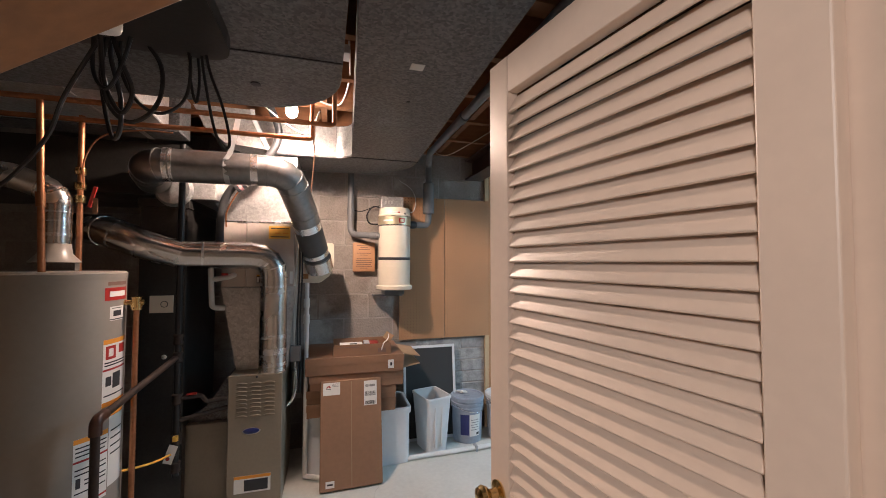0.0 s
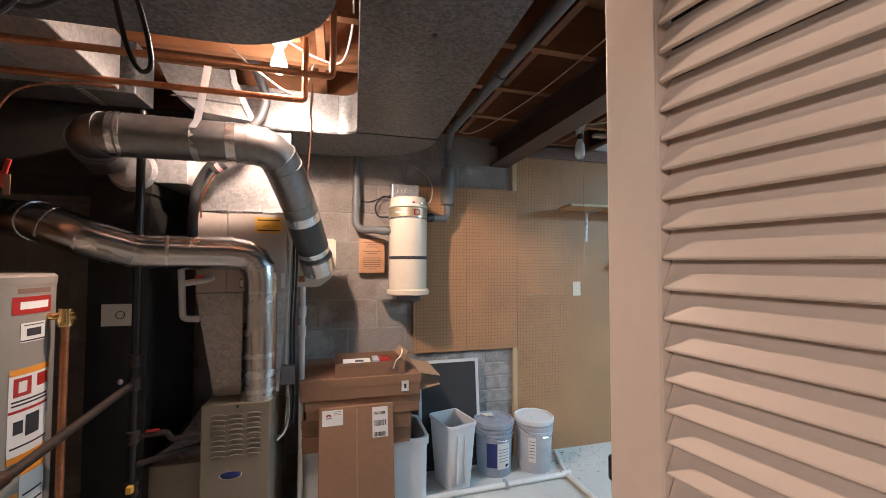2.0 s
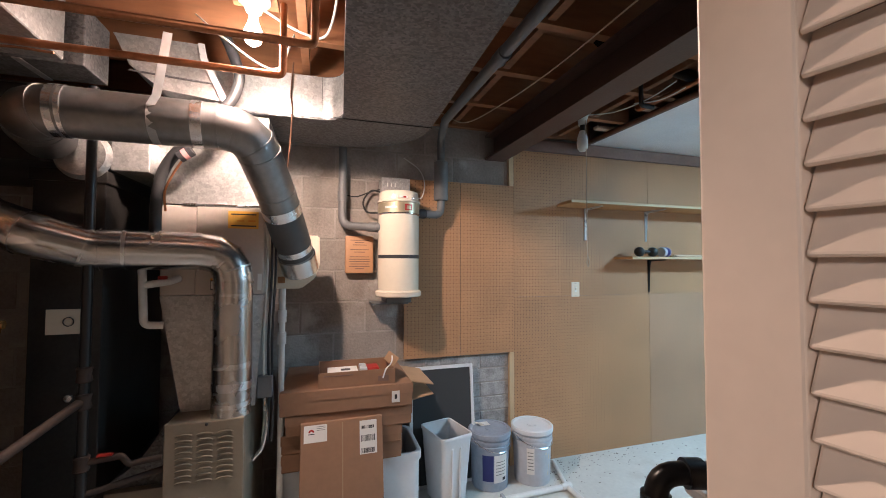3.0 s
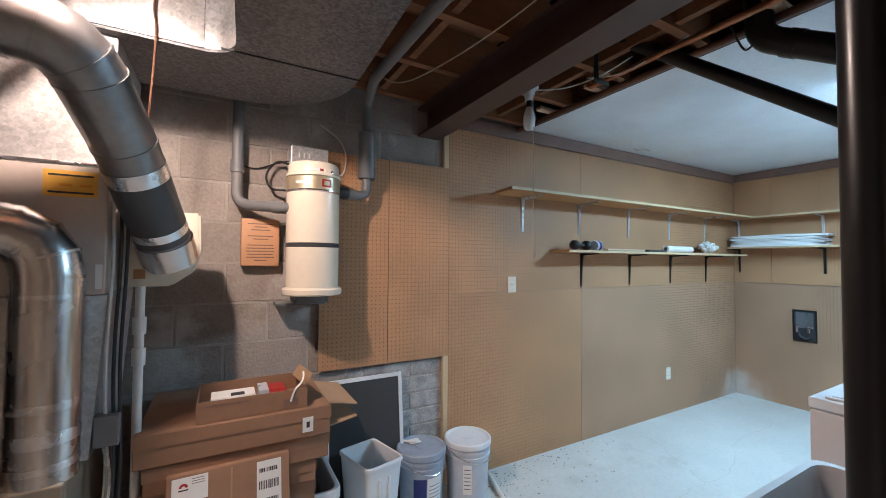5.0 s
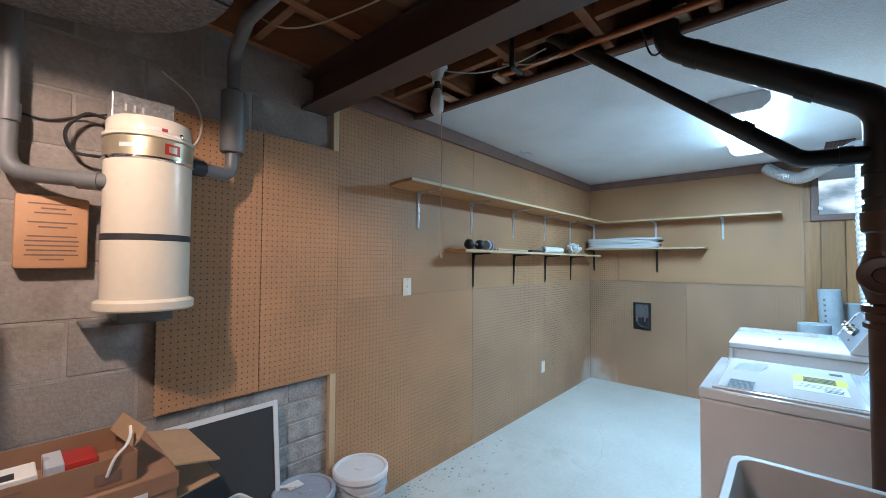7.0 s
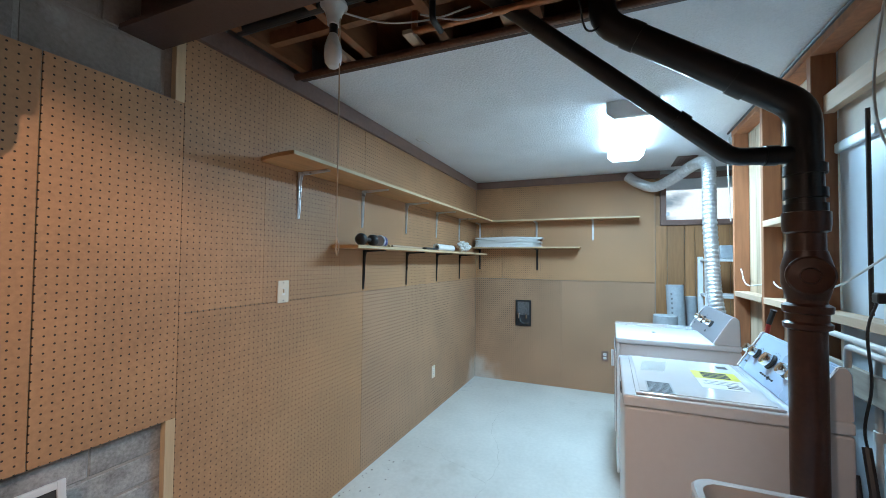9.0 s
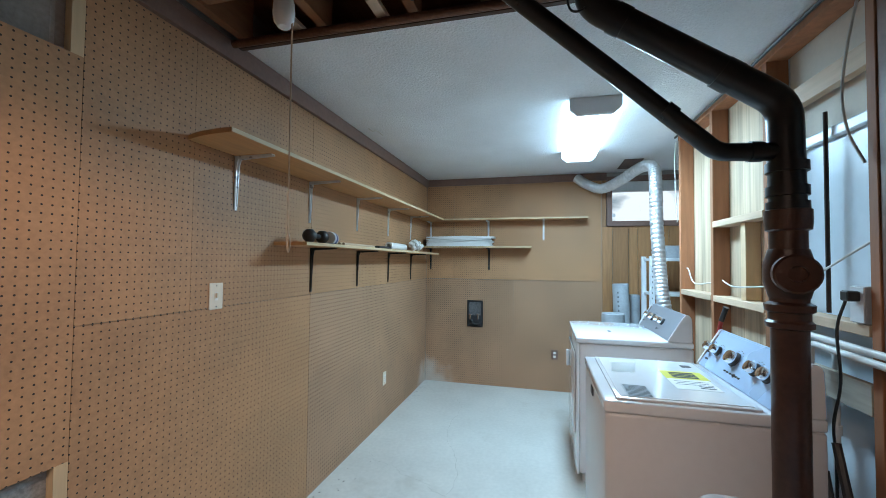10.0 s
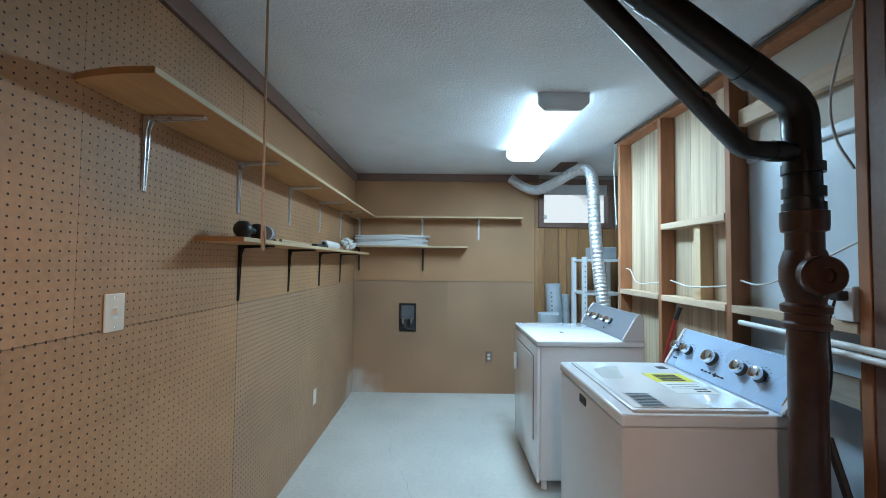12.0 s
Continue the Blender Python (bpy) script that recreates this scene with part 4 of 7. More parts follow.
rs = [ring(TX0 + 0.05, TY0 + 0.05, TX1 - 0.05, TY1 - 0.05, 0.50), ring(TX0 + 0.015, TY0 + 0.015, TX1 - 0.015, TY1 - 0.015, TZ - 0.03), ring(TX0, TY0, TX1, TY1, TZ - 0.028),
      ring(TX0, TY0, TX1, TY1, TZ - 0.006), ring(TX0 + 0.005, TY0 + 0.005, TX1 - 0.005, TY1 - 0.005, TZ), ring(TX0 + 0.022, TY0 + 0.022, TX1 - 0.022, TY1 - 0.022, TZ - 0.002), ring(TX0 + 0.03, TY0 + 0.03, TX1 - 0.03, TY1 - 0.03, TZ - 0.02), ring(TX0 + 0.065, TY0 + 0.065, TX1 - 0.065, TY1 - 0.065, 0.52)]
bm.faces.new(rs[0][::-1]), bm.faces.new(rs[-1])
for a, b in zip(rs, rs[1:]):
    for k in range(len(a)):
        bm.faces.new((a[k], a[(k + 1) % len(a)], b[(k + 1) % len(a)], b[k]))
part("basin", bm, "tub", tub, "", True)
for x in (TX0 + 0.07, TX1 - 0.11):
    for y in (TY0 + 0.07, TY1 - 0.11):
        part("leg", box(x, y, 0, x + 0.04, y + 0.04, 0.51, bev=0.006), "tub", tub)

stand = thing("drain_standpipe", (0.84, 1.385, 0), "black plastic drain pipe with an elbow beside the tub", "pipe")
part("pipe", pipe([(0.84, 1.385, 0), (0.84, 1.385, 0.965), (1.06, 1.31, 0.965)], 0.027, 0.06, 18), "black", stand, "", True)
part("collar", sweep(bmesh.new(), [(0.84, 1.385, 0.86), (0.84, 1.385, 0.915)], 0.035, 18), "black", stand, "", True)
part("collar", sweep(bmesh.new(), [(0.905, 1.363, 0.965), (0.945, 1.349, 0.965)], 0.035, 18), "black", stand, "", True)

column = thing("steel_column", (0.88, 1.19, 0), "black painted round steel support column", "column")
part("shaft", lathe([(0, 0.012), (0.0255, 0.012), (0.0255, 2.40), (0, 2.40)], (0.88, 1.19, 0), 32), "black", column, "", True)
part("base_plate", box(0.80, 1.11, 0, 0.96, 1.27, 0.012, bev=0.002), "black", column)
part("head_plate", box(0.80, 1.11, 2.40, 0.96, 1.27, 2.424, bev=0.002), "black", column)
part("hook", box(0.852, 1.202, 1.03, 0.872, 1.225, 1.055, bev=0.003), "wire_white", column, "small pale bracket")

# soil stack
stack = thing("soil_stack", (1.98, 1.13, 0), "brown cast-iron drain stack with black plastic pipes above", "drain pipe")
SX, SYY = 1.98, 1.13
part("iron_pipe", lathe([(0, 0), (0.0475, 0), (0.0475, 1.235), (0.0590, 1.24), (0.0607, 1.255), (0.0525, 1.262), (0.0525, 1.285), (0.0615, 1.29), (0.0631, 1.31), (0.0490, 1.318), (0.0475, 1.535), (0.0574, 1.54), (0.0599, 1.56), (0.0599, 1.60), (0.0475, 1.606), (0, 1.606)], (SX, SYY, 0), 32), "iron", stack, "rusty brown cast iron", True)
aim = Matrix.Rotation(radians(166), 4, "Z") @ Matrix.Rotation(radians(90), 4, "Y")
part("cleanout", lathe([(0.045, 0.0), (0.049, 0.045), (0.057, 0.058), (0.058, 0.088), (0.052, 0.094), (0.024, 0.096), (0.022, 0.086), (0, 0.086)], (SX, SYY, 1.405), 28, aim), "iron", stack, "round cleanout plug", True)
part("tee_body", lathe([(0, 1.325), (0.0508, 1.33), (0.0640, 1.38), (0.0640, 1.43), (0.0508, 1.48), (0, 1.485)], (SX, SYY, 0), 28), "iron", stack, "", True)
part("upper_pipe", pipe([(SX, SYY, 1.60), (1.988, SYY, 1.940), (1.934, 1.72, 2.316), (1.934, 1.725, 2.62)], 0.0475, 0.11, 24), "black", stack, "glossy black plastic pipe", True)
for z in (1.612, 1.66, 1.735):
    part("coupling", lathe([(0.047, z - 0.016), (0.0545, z - 0.015), (0.0545, z + 0.015), (0.047, z + 0.016)], (SX, SYY, 0), 28), "black", stack, "", True)
part("elbow_collar", sweep(bmesh.new(), [(1.976, 1.27, 2.027), (1.972, 1.315, 2.056)], 0.0505, 24), "black", stack, "", True)
part("elbow_collar", sweep(bmesh.new(), [(1.945, 1.60, 2.239), (1.941, 1.64, 2.264)], 0.0505, 24), "black", stack, "", True)
part("branch_pipe", pipe([(SX, SYY, 1.785), (1.968, 1.325, 1.792), (1.806, 2.05, 2.381), (1.773, 2.20, 2.50)], 0.029, 0.09, 20), "black", stack, "", True)
part("branch_collar", sweep(bmesh.new(), [(1.976, 1.20, 1.788), (1.974, 1.235, 1.789)], 0.0325, 20), "black", stack, "", True)
part("branch_collar", sweep(bmesh.new(), [(1.936, 1.46, 1.906), (1.930, 1.49, 1.930)], 0.0315, 20), "black", stack, "", True)

# ---- shelves ----
def bracket(x, z, drop, reach, material, face, parent=None):
    """A pressed-steel shelf bracket: an upright strip on the wall, an arm under the shelf and a rib between."""
    bm = bmesh.new()
    prof = [(0, 0), (reach, 0), (reach, -0.008), (0.02, -0.016), (0.011, -0.05), (0.005, -drop), (0, -drop)]
    m = pose(x, NY - 0.001, z, 0, 0, 0) if face == "n" else pose(EX - 0.001, x, z, 0, 0, -90)
    for dx, w, lean in ((-0.011, 0.004, 0.004), (0.007, 0.004, -0.004), (-0.010, 0.020, 0.0)):
        pr = prof if w < 0.01 else [(0, 0), (reach, 0), (reach, -0.003), (0.004, -0.004), (0.0025, -drop), (0, -drop)]
        a = [bm.verts.new((dx + lean * q / -drop, -p, q)) for p, q in pr]
        b = [bm.verts.new((dx + w + lean * q / -drop, -p, q)) for p, q in pr]
        bm.faces.new(a), bm.faces.new(b[::-1])
        for k in range(len(pr)):
            bm.faces.new((a[k], b[k], b[(k + 1) % len(pr)], a[(k + 1) % len(pr)]))
    bmesh.ops.create_uvsphere(bm, u_segments=10, v_segments=6, radius=0.007, matrix=Matrix.Translation((0, -0.003, -drop + 0.012)) @ Matrix.Diagonal((1, 0.6, 1, 1)))
    bmesh.ops.transform(bm, matrix=m, verts=bm.verts)
    return whole("shelf_bracket", bm, material, "bright steel shelf bracket" if material == "zinc" else "black steel shelf bracket", "bracket", "shelf brackets on the pegboard")


def wall_shelf(outline, z0, z1, edge, label):
    """A board over a flat outline, with a paler sawn front edge."""
    xs, ys = [p[0] for p in outline], [p[1] for p in outline]
    t = thing("wall_shelf", (sum(xs) / len(xs), sum(ys) / len(ys), z0), label, "shelf")
    part("board", slab(outline, z0, z1, bev=0.001), "shelf", t)
    part("front_edge", box(edge[0], edge[1], z0 + 0.001, edge[2], edge[3], z1 - 0.001, bev=0.001, seg=1), "shelf_edge", t, "pale sawn edge")
    return t


Y1, X1 = NY - 0.001, EX - 0.001
curve = [(1.745 + 0.045 * (k / 8) ** 2.2, 2.995 + (Y1 - 2.995) * k / 8) for k in range(9)]
wall_shelf([(EX - 0.004, 2.993)] + [(EX - 0.004, Y1)] + curve[::-1] + [(1.742, 2.993)], 1.907, 1.926, (1.743, 2.990, EX - 0.004, 2.993), "long pale wooden shelf on steel brackets")
wall_shelf([(EX - 0.187, 1.405), (X1, 1.405), (X1, 2.985), (EX - 0.187, 2.985)], 1.905, 1.924, (EX - 0.190, 1.405, EX - 0.187, 2.985), "narrow pale wooden shelf on the end wall")
wall_shelf([(2.32, 3.048), (4.95, 3.048), (4.95, Y1), (2.32, Y1)], 1.507, 1.526, (2.32, 3.045, 4.95, 3.048), "lower wooden shelf on black brackets")
wall_shelf([(EX - 0.197, 1.995), (X1, 1.995), (X1, 3.22), (EX - 0.197, 3.22)], 1.588, 1.606, (EX - 0.200, 1.995, EX - 0.197, 3.22), "short lower wooden shelf on the end wall")
for x in (2.046, 2.64, 3.265, 3.88, 4.507):
    bracket(x, 1.906, 0.25, 0.2, "zinc", "n")
for x in (2.664, 3.278, 3.895, 4.524):
    bracket(x, 1.506, 0.27, 0.17, "black", "n")
for y in (3.19, 2.49, 1.865):
    bracket(y, 1.904, 0.22, 0.16, "zinc", "e")
for y in (2.482, 3.19):
    bracket(y, 1.587, 0.25, 0.16, "black", "e")

# things on the lower shelf
hw = thing("dumbbell", (2.52, 3.13, 1.526), "dark round-ended dumbbell lying on the shelf", "dumbbell")
for x in (2.455, 2.585):
    part("weight", lathe([(0, -0.039), (0.021, -0.034), (0.036, -0.017), (0.040, 0), (0.036, 0.017), (0.021, 0.034), (0, 0.039)], (x, 3.12, 1.566), 24), "wire", hw, "", True)
part("handle", sweep(bmesh.new(), [(2.45, 3.12, 1.566), (2.59, 3.12, 1.566)], 0.014, 14), "wire", hw)
bt = thing("plastic_bottle", (2.72, 3.12, 1.526), "crumpled clear and blue plastic packet", "packet")
part("body", lathe([(0, 0), (0.036, 0.0), (0.042, 0.02), (0.036, 0.05), (0.042, 0.09), (0.030, 0.12), (0.012, 0.14), (0, 0.14)], (2.68, 3.13, 1.566), 14, pose(0, 0, 0, 0, 90, 20)), "tote", bt, "", True)
part("wrapper", lathe([(0.0375, 0.03), (0.0425, 0.06), (0.041, 0.095)], (2.68, 3.13, 1.566), 14, pose(0, 0, 0, 0, 90, 20)), "blue", bt, "blue label")
whole("wooden_stick", sweep(bmesh.new(), [(2.80, 3.10, 1.536), (3.45, 3.12, 1.536)], 0.009, 10), "pine", "thin bare wooden stick lying on the shelf", "stick")
for y0, y1, r in ((3.14, 3.16, 0.010), (3.17, 3.15, 0.008)):
    whole("wooden_stick", sweep(bmesh.new(), [(2.82, y0, 1.527 + r), (3.40, y1, 1.527 + r)], r, 10), "pine_up", "thin bare wooden stick lying on the shelf", "stick")
whole("paint_brush", box(3.30, 3.07, 1.5265, 3.55, 3.11, 1.545, bev=0.005), "hose", "dark handled brush lying on the shelf", "brush")
rp = thing("paper_roll", (3.9, 3.14, 1.526), "white rolled paper lying on the shelf", "paper roll")
part("roll", lathe([(0.018, 0), (0.032, 0), (0.032, 0.45), (0.018, 0.45), (0.018, 0)], (3.65, 3.14, 1.559), 20, pose(0, 0, 0, 0, 90, 3)), "paper", rp, "", True)
bm = bmesh.new()
for k in range(60):
    a, b, r = random.uniform(0, 6.28), random.uniform(0, 3.14), random.uniform(0.5, 1.0)
    p = Vector((math.cos(a) * math.sin(b) * 0.13, math.sin(a) * math.sin(b) * 0.06, math.cos(b) * 0.045)) * r
    bmesh.ops.create_icosphere(bm, subdivisions=1, radius=random.uniform(0.012, 0.028), matrix=Matrix.Translation(Vector((4.36, 3.13, 1.585)) + p))
bm.verts.ensure_lookup_table()
for v in bm.verts:
    v.co.z = max(v.co.z, 1.5262)
whole("cotton_wadding", bm, "paper", "fluffy white wadding heaped on the shelf", "wadding")
bag = thing("folded_sheets", (5.0, 2.75, 1.606), "stack of folded white plastic sheets in clear wrap", "folded sheets")
z = 1.6065
for k in range(9):
    dy, w, ph = random.uniform(-0.03, 0.03), random.uniform(-0.012, 0.012), random.uniform(0, 6)
    bm = bmesh.new()
    n = 14
    top, low = [], []
    for j in range(n + 1):
        y = 2.43 + dy + (0.765 - dy * 0.9) * j / n
        e = 0.0035 * min(1, min(j, n - j) / 1.5)
        sag = 0.0035 * math.sin(j * 0.6 + ph) * (k / 8)
        for lst, hgt in ((low, z + 0.0035 - e + sag), (top, z + 0.008 + e + sag)):
            lst.append((bm.verts.new((EX - 0.185 + w + 0.004 * math.sin(j * 1.3 + ph), y, hgt)), bm.verts.new((EX - 0.012, y, hgt))))
    for j in range(n):
        bm.faces.new((top[j][0], top[j + 1][0], top[j + 1][1], top[j][1]))
        bm.faces.new((low[j][0], low[j][1], low[j + 1][1], low[j + 1][0]))
        bm.faces.new((low[j][0], low[j + 1][0], top[j + 1][0], top[j][0]))
        bm.faces.new((low[j][1], top[j][1], top[j + 1][1], low[j + 1][1]))
    for j in (0, n):
        bm.faces.new((low[j][0], top[j][0], top[j][1], low[j][1]))
    part("sheet", bm, "paper", bag, "", True)
    z += 0.0130

# ---- plates and boxes on the walls ----
def plate(name, x, z, face, label, toggle):
    m = pose(x, NY, z) if face == "n" else pose(EX, x, z, 0, 0, -90)
    t = new(name)
    t.empty_display_size = 0.03
    t.matrix_basis = m
    tagged(t, label, "switch" if toggle else "outlet")
    def p(n, mt, *a, bev=0.0):
        bm = box(*a, bev=bev)
        bmesh.ops.transform(bm, matrix=m, verts=bm.verts)
        return part(n, bm, mt, t)
    p("cover_plate", "ivory", -0.036, -0.006, -0.057, 0.036, -0.0005, 0.057, bev=0.0025)
    if toggle:
        p("toggle", "ivory", -0.006, -0.016, -0.006, 0.006, -0.006, 0.014, bev=0.002)
        p("toggle_slot", "paper", -0.009, -0.0068, -0.018, 0.009, -0.0058, 0.018)
    else:
        for dz in (-0.02, 0.02):
            f = p("socket", "paper", -0.016, -0.0075, dz - 0.013, 0.016, -0.0058, dz + 0.013, bev=0.001)
            for dx in (-0.006, 0.005):
                p("socket_slot", "ink", dx, -0.0079, dz - 0.004, dx + 0.002, -0.0074, dz + 0.006)
    for dz in (-0.045, 0.045):
        bm = lathe([(0, 0), (0.0035, 0), (0.0025, 0.0015), (0, 0.0015)], (0, -0.0062, dz), 10, pose(0, 0, 0, 90))
        bmesh.ops.transform(bm, matrix=m, verts=bm.verts)
        part("screw", bm, "chrome", t)
    return t


plate("light_switch", 1.948, 1.27, "n", "ivory toggle light switch on the pegboard", True)
plate("wall_outlet", 3.847, 0.38, "n", "ivory double power outlet on the pegboard", False)
dark_outlet = plate("wall_outlet", 1.743, 0.402, "e", "dark brown double power outlet low on the end wall", False)
for c in dark_outlet.children:
    if not c.name.startswith(("socket", "screw")):
        c.data.materials[0] = M["brown"]
vb = thing("washer_valve_box", (EX, 2.64, 0.67), "open recessed valve box with taps in the pegboard", "valve box")
# A flat black sheet gives the recess its shade; no hole is cut.
part("recess", box(EX - 0.004, 2.555, 0.675, EX - 0.001, 2.728, 0.97), "ink", vb, "flat black sheet for the shade in the recess")
for a in ((2.548, 0.668, 2.560, 0.977), (2.723, 0.668, 2.735, 0.977), (2.56, 0.668, 2.723, 0.680), (2.56, 0.965, 2.723, 0.977)):
    part("rim", box(EX - 0.010, a[0], a[1], EX - 0.001, a[2], a[3], bev=0.002), "black", vb)
part("back_tray", box(EX - 0.008, 2.575, 0.80, EX - 0.0045, 2.71, 0.955, bev=0.001), "galv_dark", vb, "grey steel tray")
for y in (2.60, 2.69):
    tp = part("tap", sweep(bmesh.new(), [(EX - 0.004, y, 0.80), (EX - 0.035, y, 0.80), (EX - 0.04, y, 0.76)], 0.011, 12), "chrome", vb, "chrome tap")
    part("tap_handle", lathe([(0, 0), (0.02, 0), (0.02, 0.008), (0, 0.01)], (EX - 0.028, y, 0.812), 14), "chrome", tp)
part("loose_hose", cable([(EX - 0.02, 2.68, 0.76), (EX - 0.03, 2.67, 0.72), (EX - 0.02, 2.62, 0.70), (EX - 0.02, 2.58, 0.72)], 0.010), "hose", vb)

# ---- ceiling light, pull lamp, ceiling hook ----
fl = thing("fluorescent_light", (3.59, 1.567, CZ), "lit fluorescent ceiling light with a wrap-round diffuser", "ceiling light")
part("housing", box(3.02, 1.467, 2.395, 4.16, 1.667, CZ - 0.001, bev=0.004), "white_plastic", fl)
def lamp_shell(x0, x1, y0, y1, z0, z1, cut):
    prof = [(y0, z1), (y1, z1), (y1, z0 + cut), (y1 - cut * 1.1, z0), (y0 + cut * 1.1, z0), (y0, z0 + cut)]
    bm = bmesh.new()
    a, b = [bm.verts.new((x0, y, z)) for y, z in prof], [bm.verts.new((x1, y, z)) for y, z in prof]
    bm.faces.new(a), bm.faces.new(b[::-1])
    for k in range(6):
        bm.faces.new((a[k], b[k], b[(k + 1) % 6], a[(k + 1) % 6]))
    bmesh.ops.bevel(bm, geom=list(bm.edges), offset=0.003, segments=2, affect="EDGES")
    return bm


for x0, x1 in ((2.985, 3.022), (4.158, 4.195)):
    part("end_cap", lamp_shell(x0, x1, 1.420, 1.714, 2.318, CZ - 0.001, 0.038), "white_plastic", fl)
df = part("diffuser", lamp_shell(3.024, 4.156, 1.426, 1.708, 2.325, 2.393, 0.036), "tube_glow", fl, "glowing white diffuser", True)
df.visible_shadow = False

pl = thing("pull_chain_lamp", (1.60, 2.67, 2.42), "unlit bulb in a porcelain holder with a pull string", "lamp")
part("holder", lathe([(0, 0), (0.05, 0), (0.052, -0.012), (0.035, -0.03), (0.026, -0.06), (0.024, -0.085), (0, -0.085)], (1.60, 2.67, 2.42), 24), "bulb_off", pl, "white porcelain holder", True)
part("socket_neck", lathe([(0, 0), (0.016, 0), (0.016, -0.04), (0, -0.04)], (1.60, 2.67, 2.335), 18), "wire", pl, "", True)
part("bulb", lathe([(0.016, 0), (0.024, -0.02), (0.032, -0.05), (0.034, -0.085), (0.030, -0.112), (0.018, -0.128), (0, -0.132)], (1.60, 2.67, 2.30), 24), "bulb_off", pl, "white unlit bulb", True)
part("pull_string", cable([(1.606, 2.645, 2.36), (1.607, 2.644, 2.0), (1.606, 2.643, 1.52), (1.60, 2.64, 1.485), (1.61, 2.642, 1.455), (1.622, 2.644, 1.485), (1.608, 2.643, 1.52)], 0.0028, 8, 6), "rope", pl, "tan pull cord with a loop")
hk = thing("ceiling_hook", (3.24, 3.10, CZ), "small bent metal hook on the ceiling", "hook")
part("hook_wire", cable([(3.20, 3.13, CZ - 0.004), (3.22, 3.11, CZ - 0.02), (3.27, 3.09, CZ - 0.006), (3.33, 3.07, CZ - 0.02)], 0.004), "wire_white", hk)
cv = thing("ceiling_vent", (4.75, 1.03, CZ), "dark slotted vent in the ceiling", "vent")
part("frame", box(4.55, 0.95, CZ - 0.006, 4.95, 1.12, CZ - 0.001, bev=0.002), "steel_brown", cv)
for k in range(6):
    part("slat", box(4.57, 0.968 + 0.025 * k, CZ - 0.011, 4.93, 0.975 + 0.025 * k, CZ - 0.0062), "brown", cv)

# ---- behind the machines ----
ut = thing("shelf_unit", (4.72, 0.78, 0), "white steel slotted-post shelf unit", "shelf unit")
for x in (4.55, 4.86):
    for y in (0.51, 0.865):
        part("post", box(x, y, 0, x + 0.042, y + 0.042, 1.50, bev=0.002), "white_plastic", ut)
for z in (0.25, 0.72, 1.13, 1.455):
    part("shelf_board", box(4.555, 0.515, z, 4.885, 0.89, z + 0.025, bev=0.003), "white_plastic", ut)
for k in range(13):
    part("post_slot", box(4.5488, 0.882, 0.80 + 0.05 * k, 4.5502, 0.890, 0.815 + 0.05 * k), "grey_pvc", ut)
cr = thing("storage_box", (4.7, 0.80, 1.48), "pale storage box on the shelf unit", "box")
part("body", box(4.60, 0.56, 1.481, 4.84, 0.78, 1.60, bev=0.008), "cloth_grey", cr)
def underlay_roll(x, y, r, h, lean, label, marks=False):
    """A rolled sheet of underlay standing on end, its spiral edge showing at the top."""
    t = thing("carpet_roll", (x, y, 0), label, "roll", "rolled underlay")
    m = pose(0, 0, 0, lean[0], lean[1], 0)
    part("roll", lathe([(0, 0.004), (r, 0.004), (r, h - 0.006), (r - 0.006, h), (r * 0.78, h - 0.004), (r * 0.72, h - 0.02), (r * 0.5, h - 0.008), (r * 0.4, h - 0.03), (r * 0.2, h - 0.03), (0, h - 0.06)], (x, y, 0.004), 28, m), "cloth_grey", t, "", True)
    if marks:
        for k in range(7):
            a = radians(150 + 1.5 * (k % 2))
            part("print_bar", box(-0.002, -0.008, h - 0.10 - 0.045 * k, 0.0012, 0.008, h - 0.082 - 0.045 * k, m=Matrix.Translation((x, y, 0.004)) @ m @ pose(r * math.cos(a), r * math.sin(a), 0, 0, 0, 150)), "grey_pvc", t)
    return t


underlay_roll(4.84, 1.06, 0.078, 1.22, (-2, 2.5), "grey printed underlay roll standing on end", True)
underlay_roll(4.66, 1.21, 0.105, 0.94, (0, 0), "short thick grey underlay roll standing on end")
underlay_roll(5.01, 0.95, 0.058, 1.10, (0, 0), "slim dark grey underlay roll in the corner")
mop = thing("mop", (2.86, 0.93, 0), "mop with a red and black handle leaning on the studs", "mop")
part("handle", sweep(bmesh.new(), [(3.406, 0.962, 0.050), (3.043, 0.908, 1.117)], 0.011, 12), "red", mop, "red handle")
part("grip", sweep(bmesh.new(), [(3.043, 0.908, 1.117), (3.020, 0.895, 1.186)], 0.013, 12), "wire", mop, "black grip", True)
part("grip_cap", sweep(bmesh.new(), [(3.020, 0.895, 1.186), (3.017, 0.893, 1.194)], 0.015, 12), "hose", mop, "dark end cap", True)
part("head", box(3.336, 0.905, 0.0, 3.476, 0.966, 0.06, bev=0.015), "cloth_grey", mop)

# water pipes and cables on the partition
wp = thing("water_pipes", (2.3, 0.87, 1.12), "two white plastic water pipes along the studs", "pipe")
part("pipe", pipe([(2.57, 0.89, 1.172), (1.35, 0.89, 1.155)], 0.012), "white_pvc", wp, "", True)
part("pipe", pipe([(2.306, 0.90, 1.065), (2.306, 0.90, 1.142), (1.35, 0.90, 1.125)], 0.012, 0.03), "white_pvc", wp, "", True)
part("riser", pipe([(2.345, 0.80, 0.02), (2.345, 0.80, 1.10)], 0.011), "white_pvc", wp, "", True)
for z in (0.55, 0.80, 0.98):
    part("coupling", sweep(bmesh.new(), [(2.345, 0.80, z), (2.345, 0.80, z + 0.035)], 0.016, 14), "white_pvc", wp, "", True)
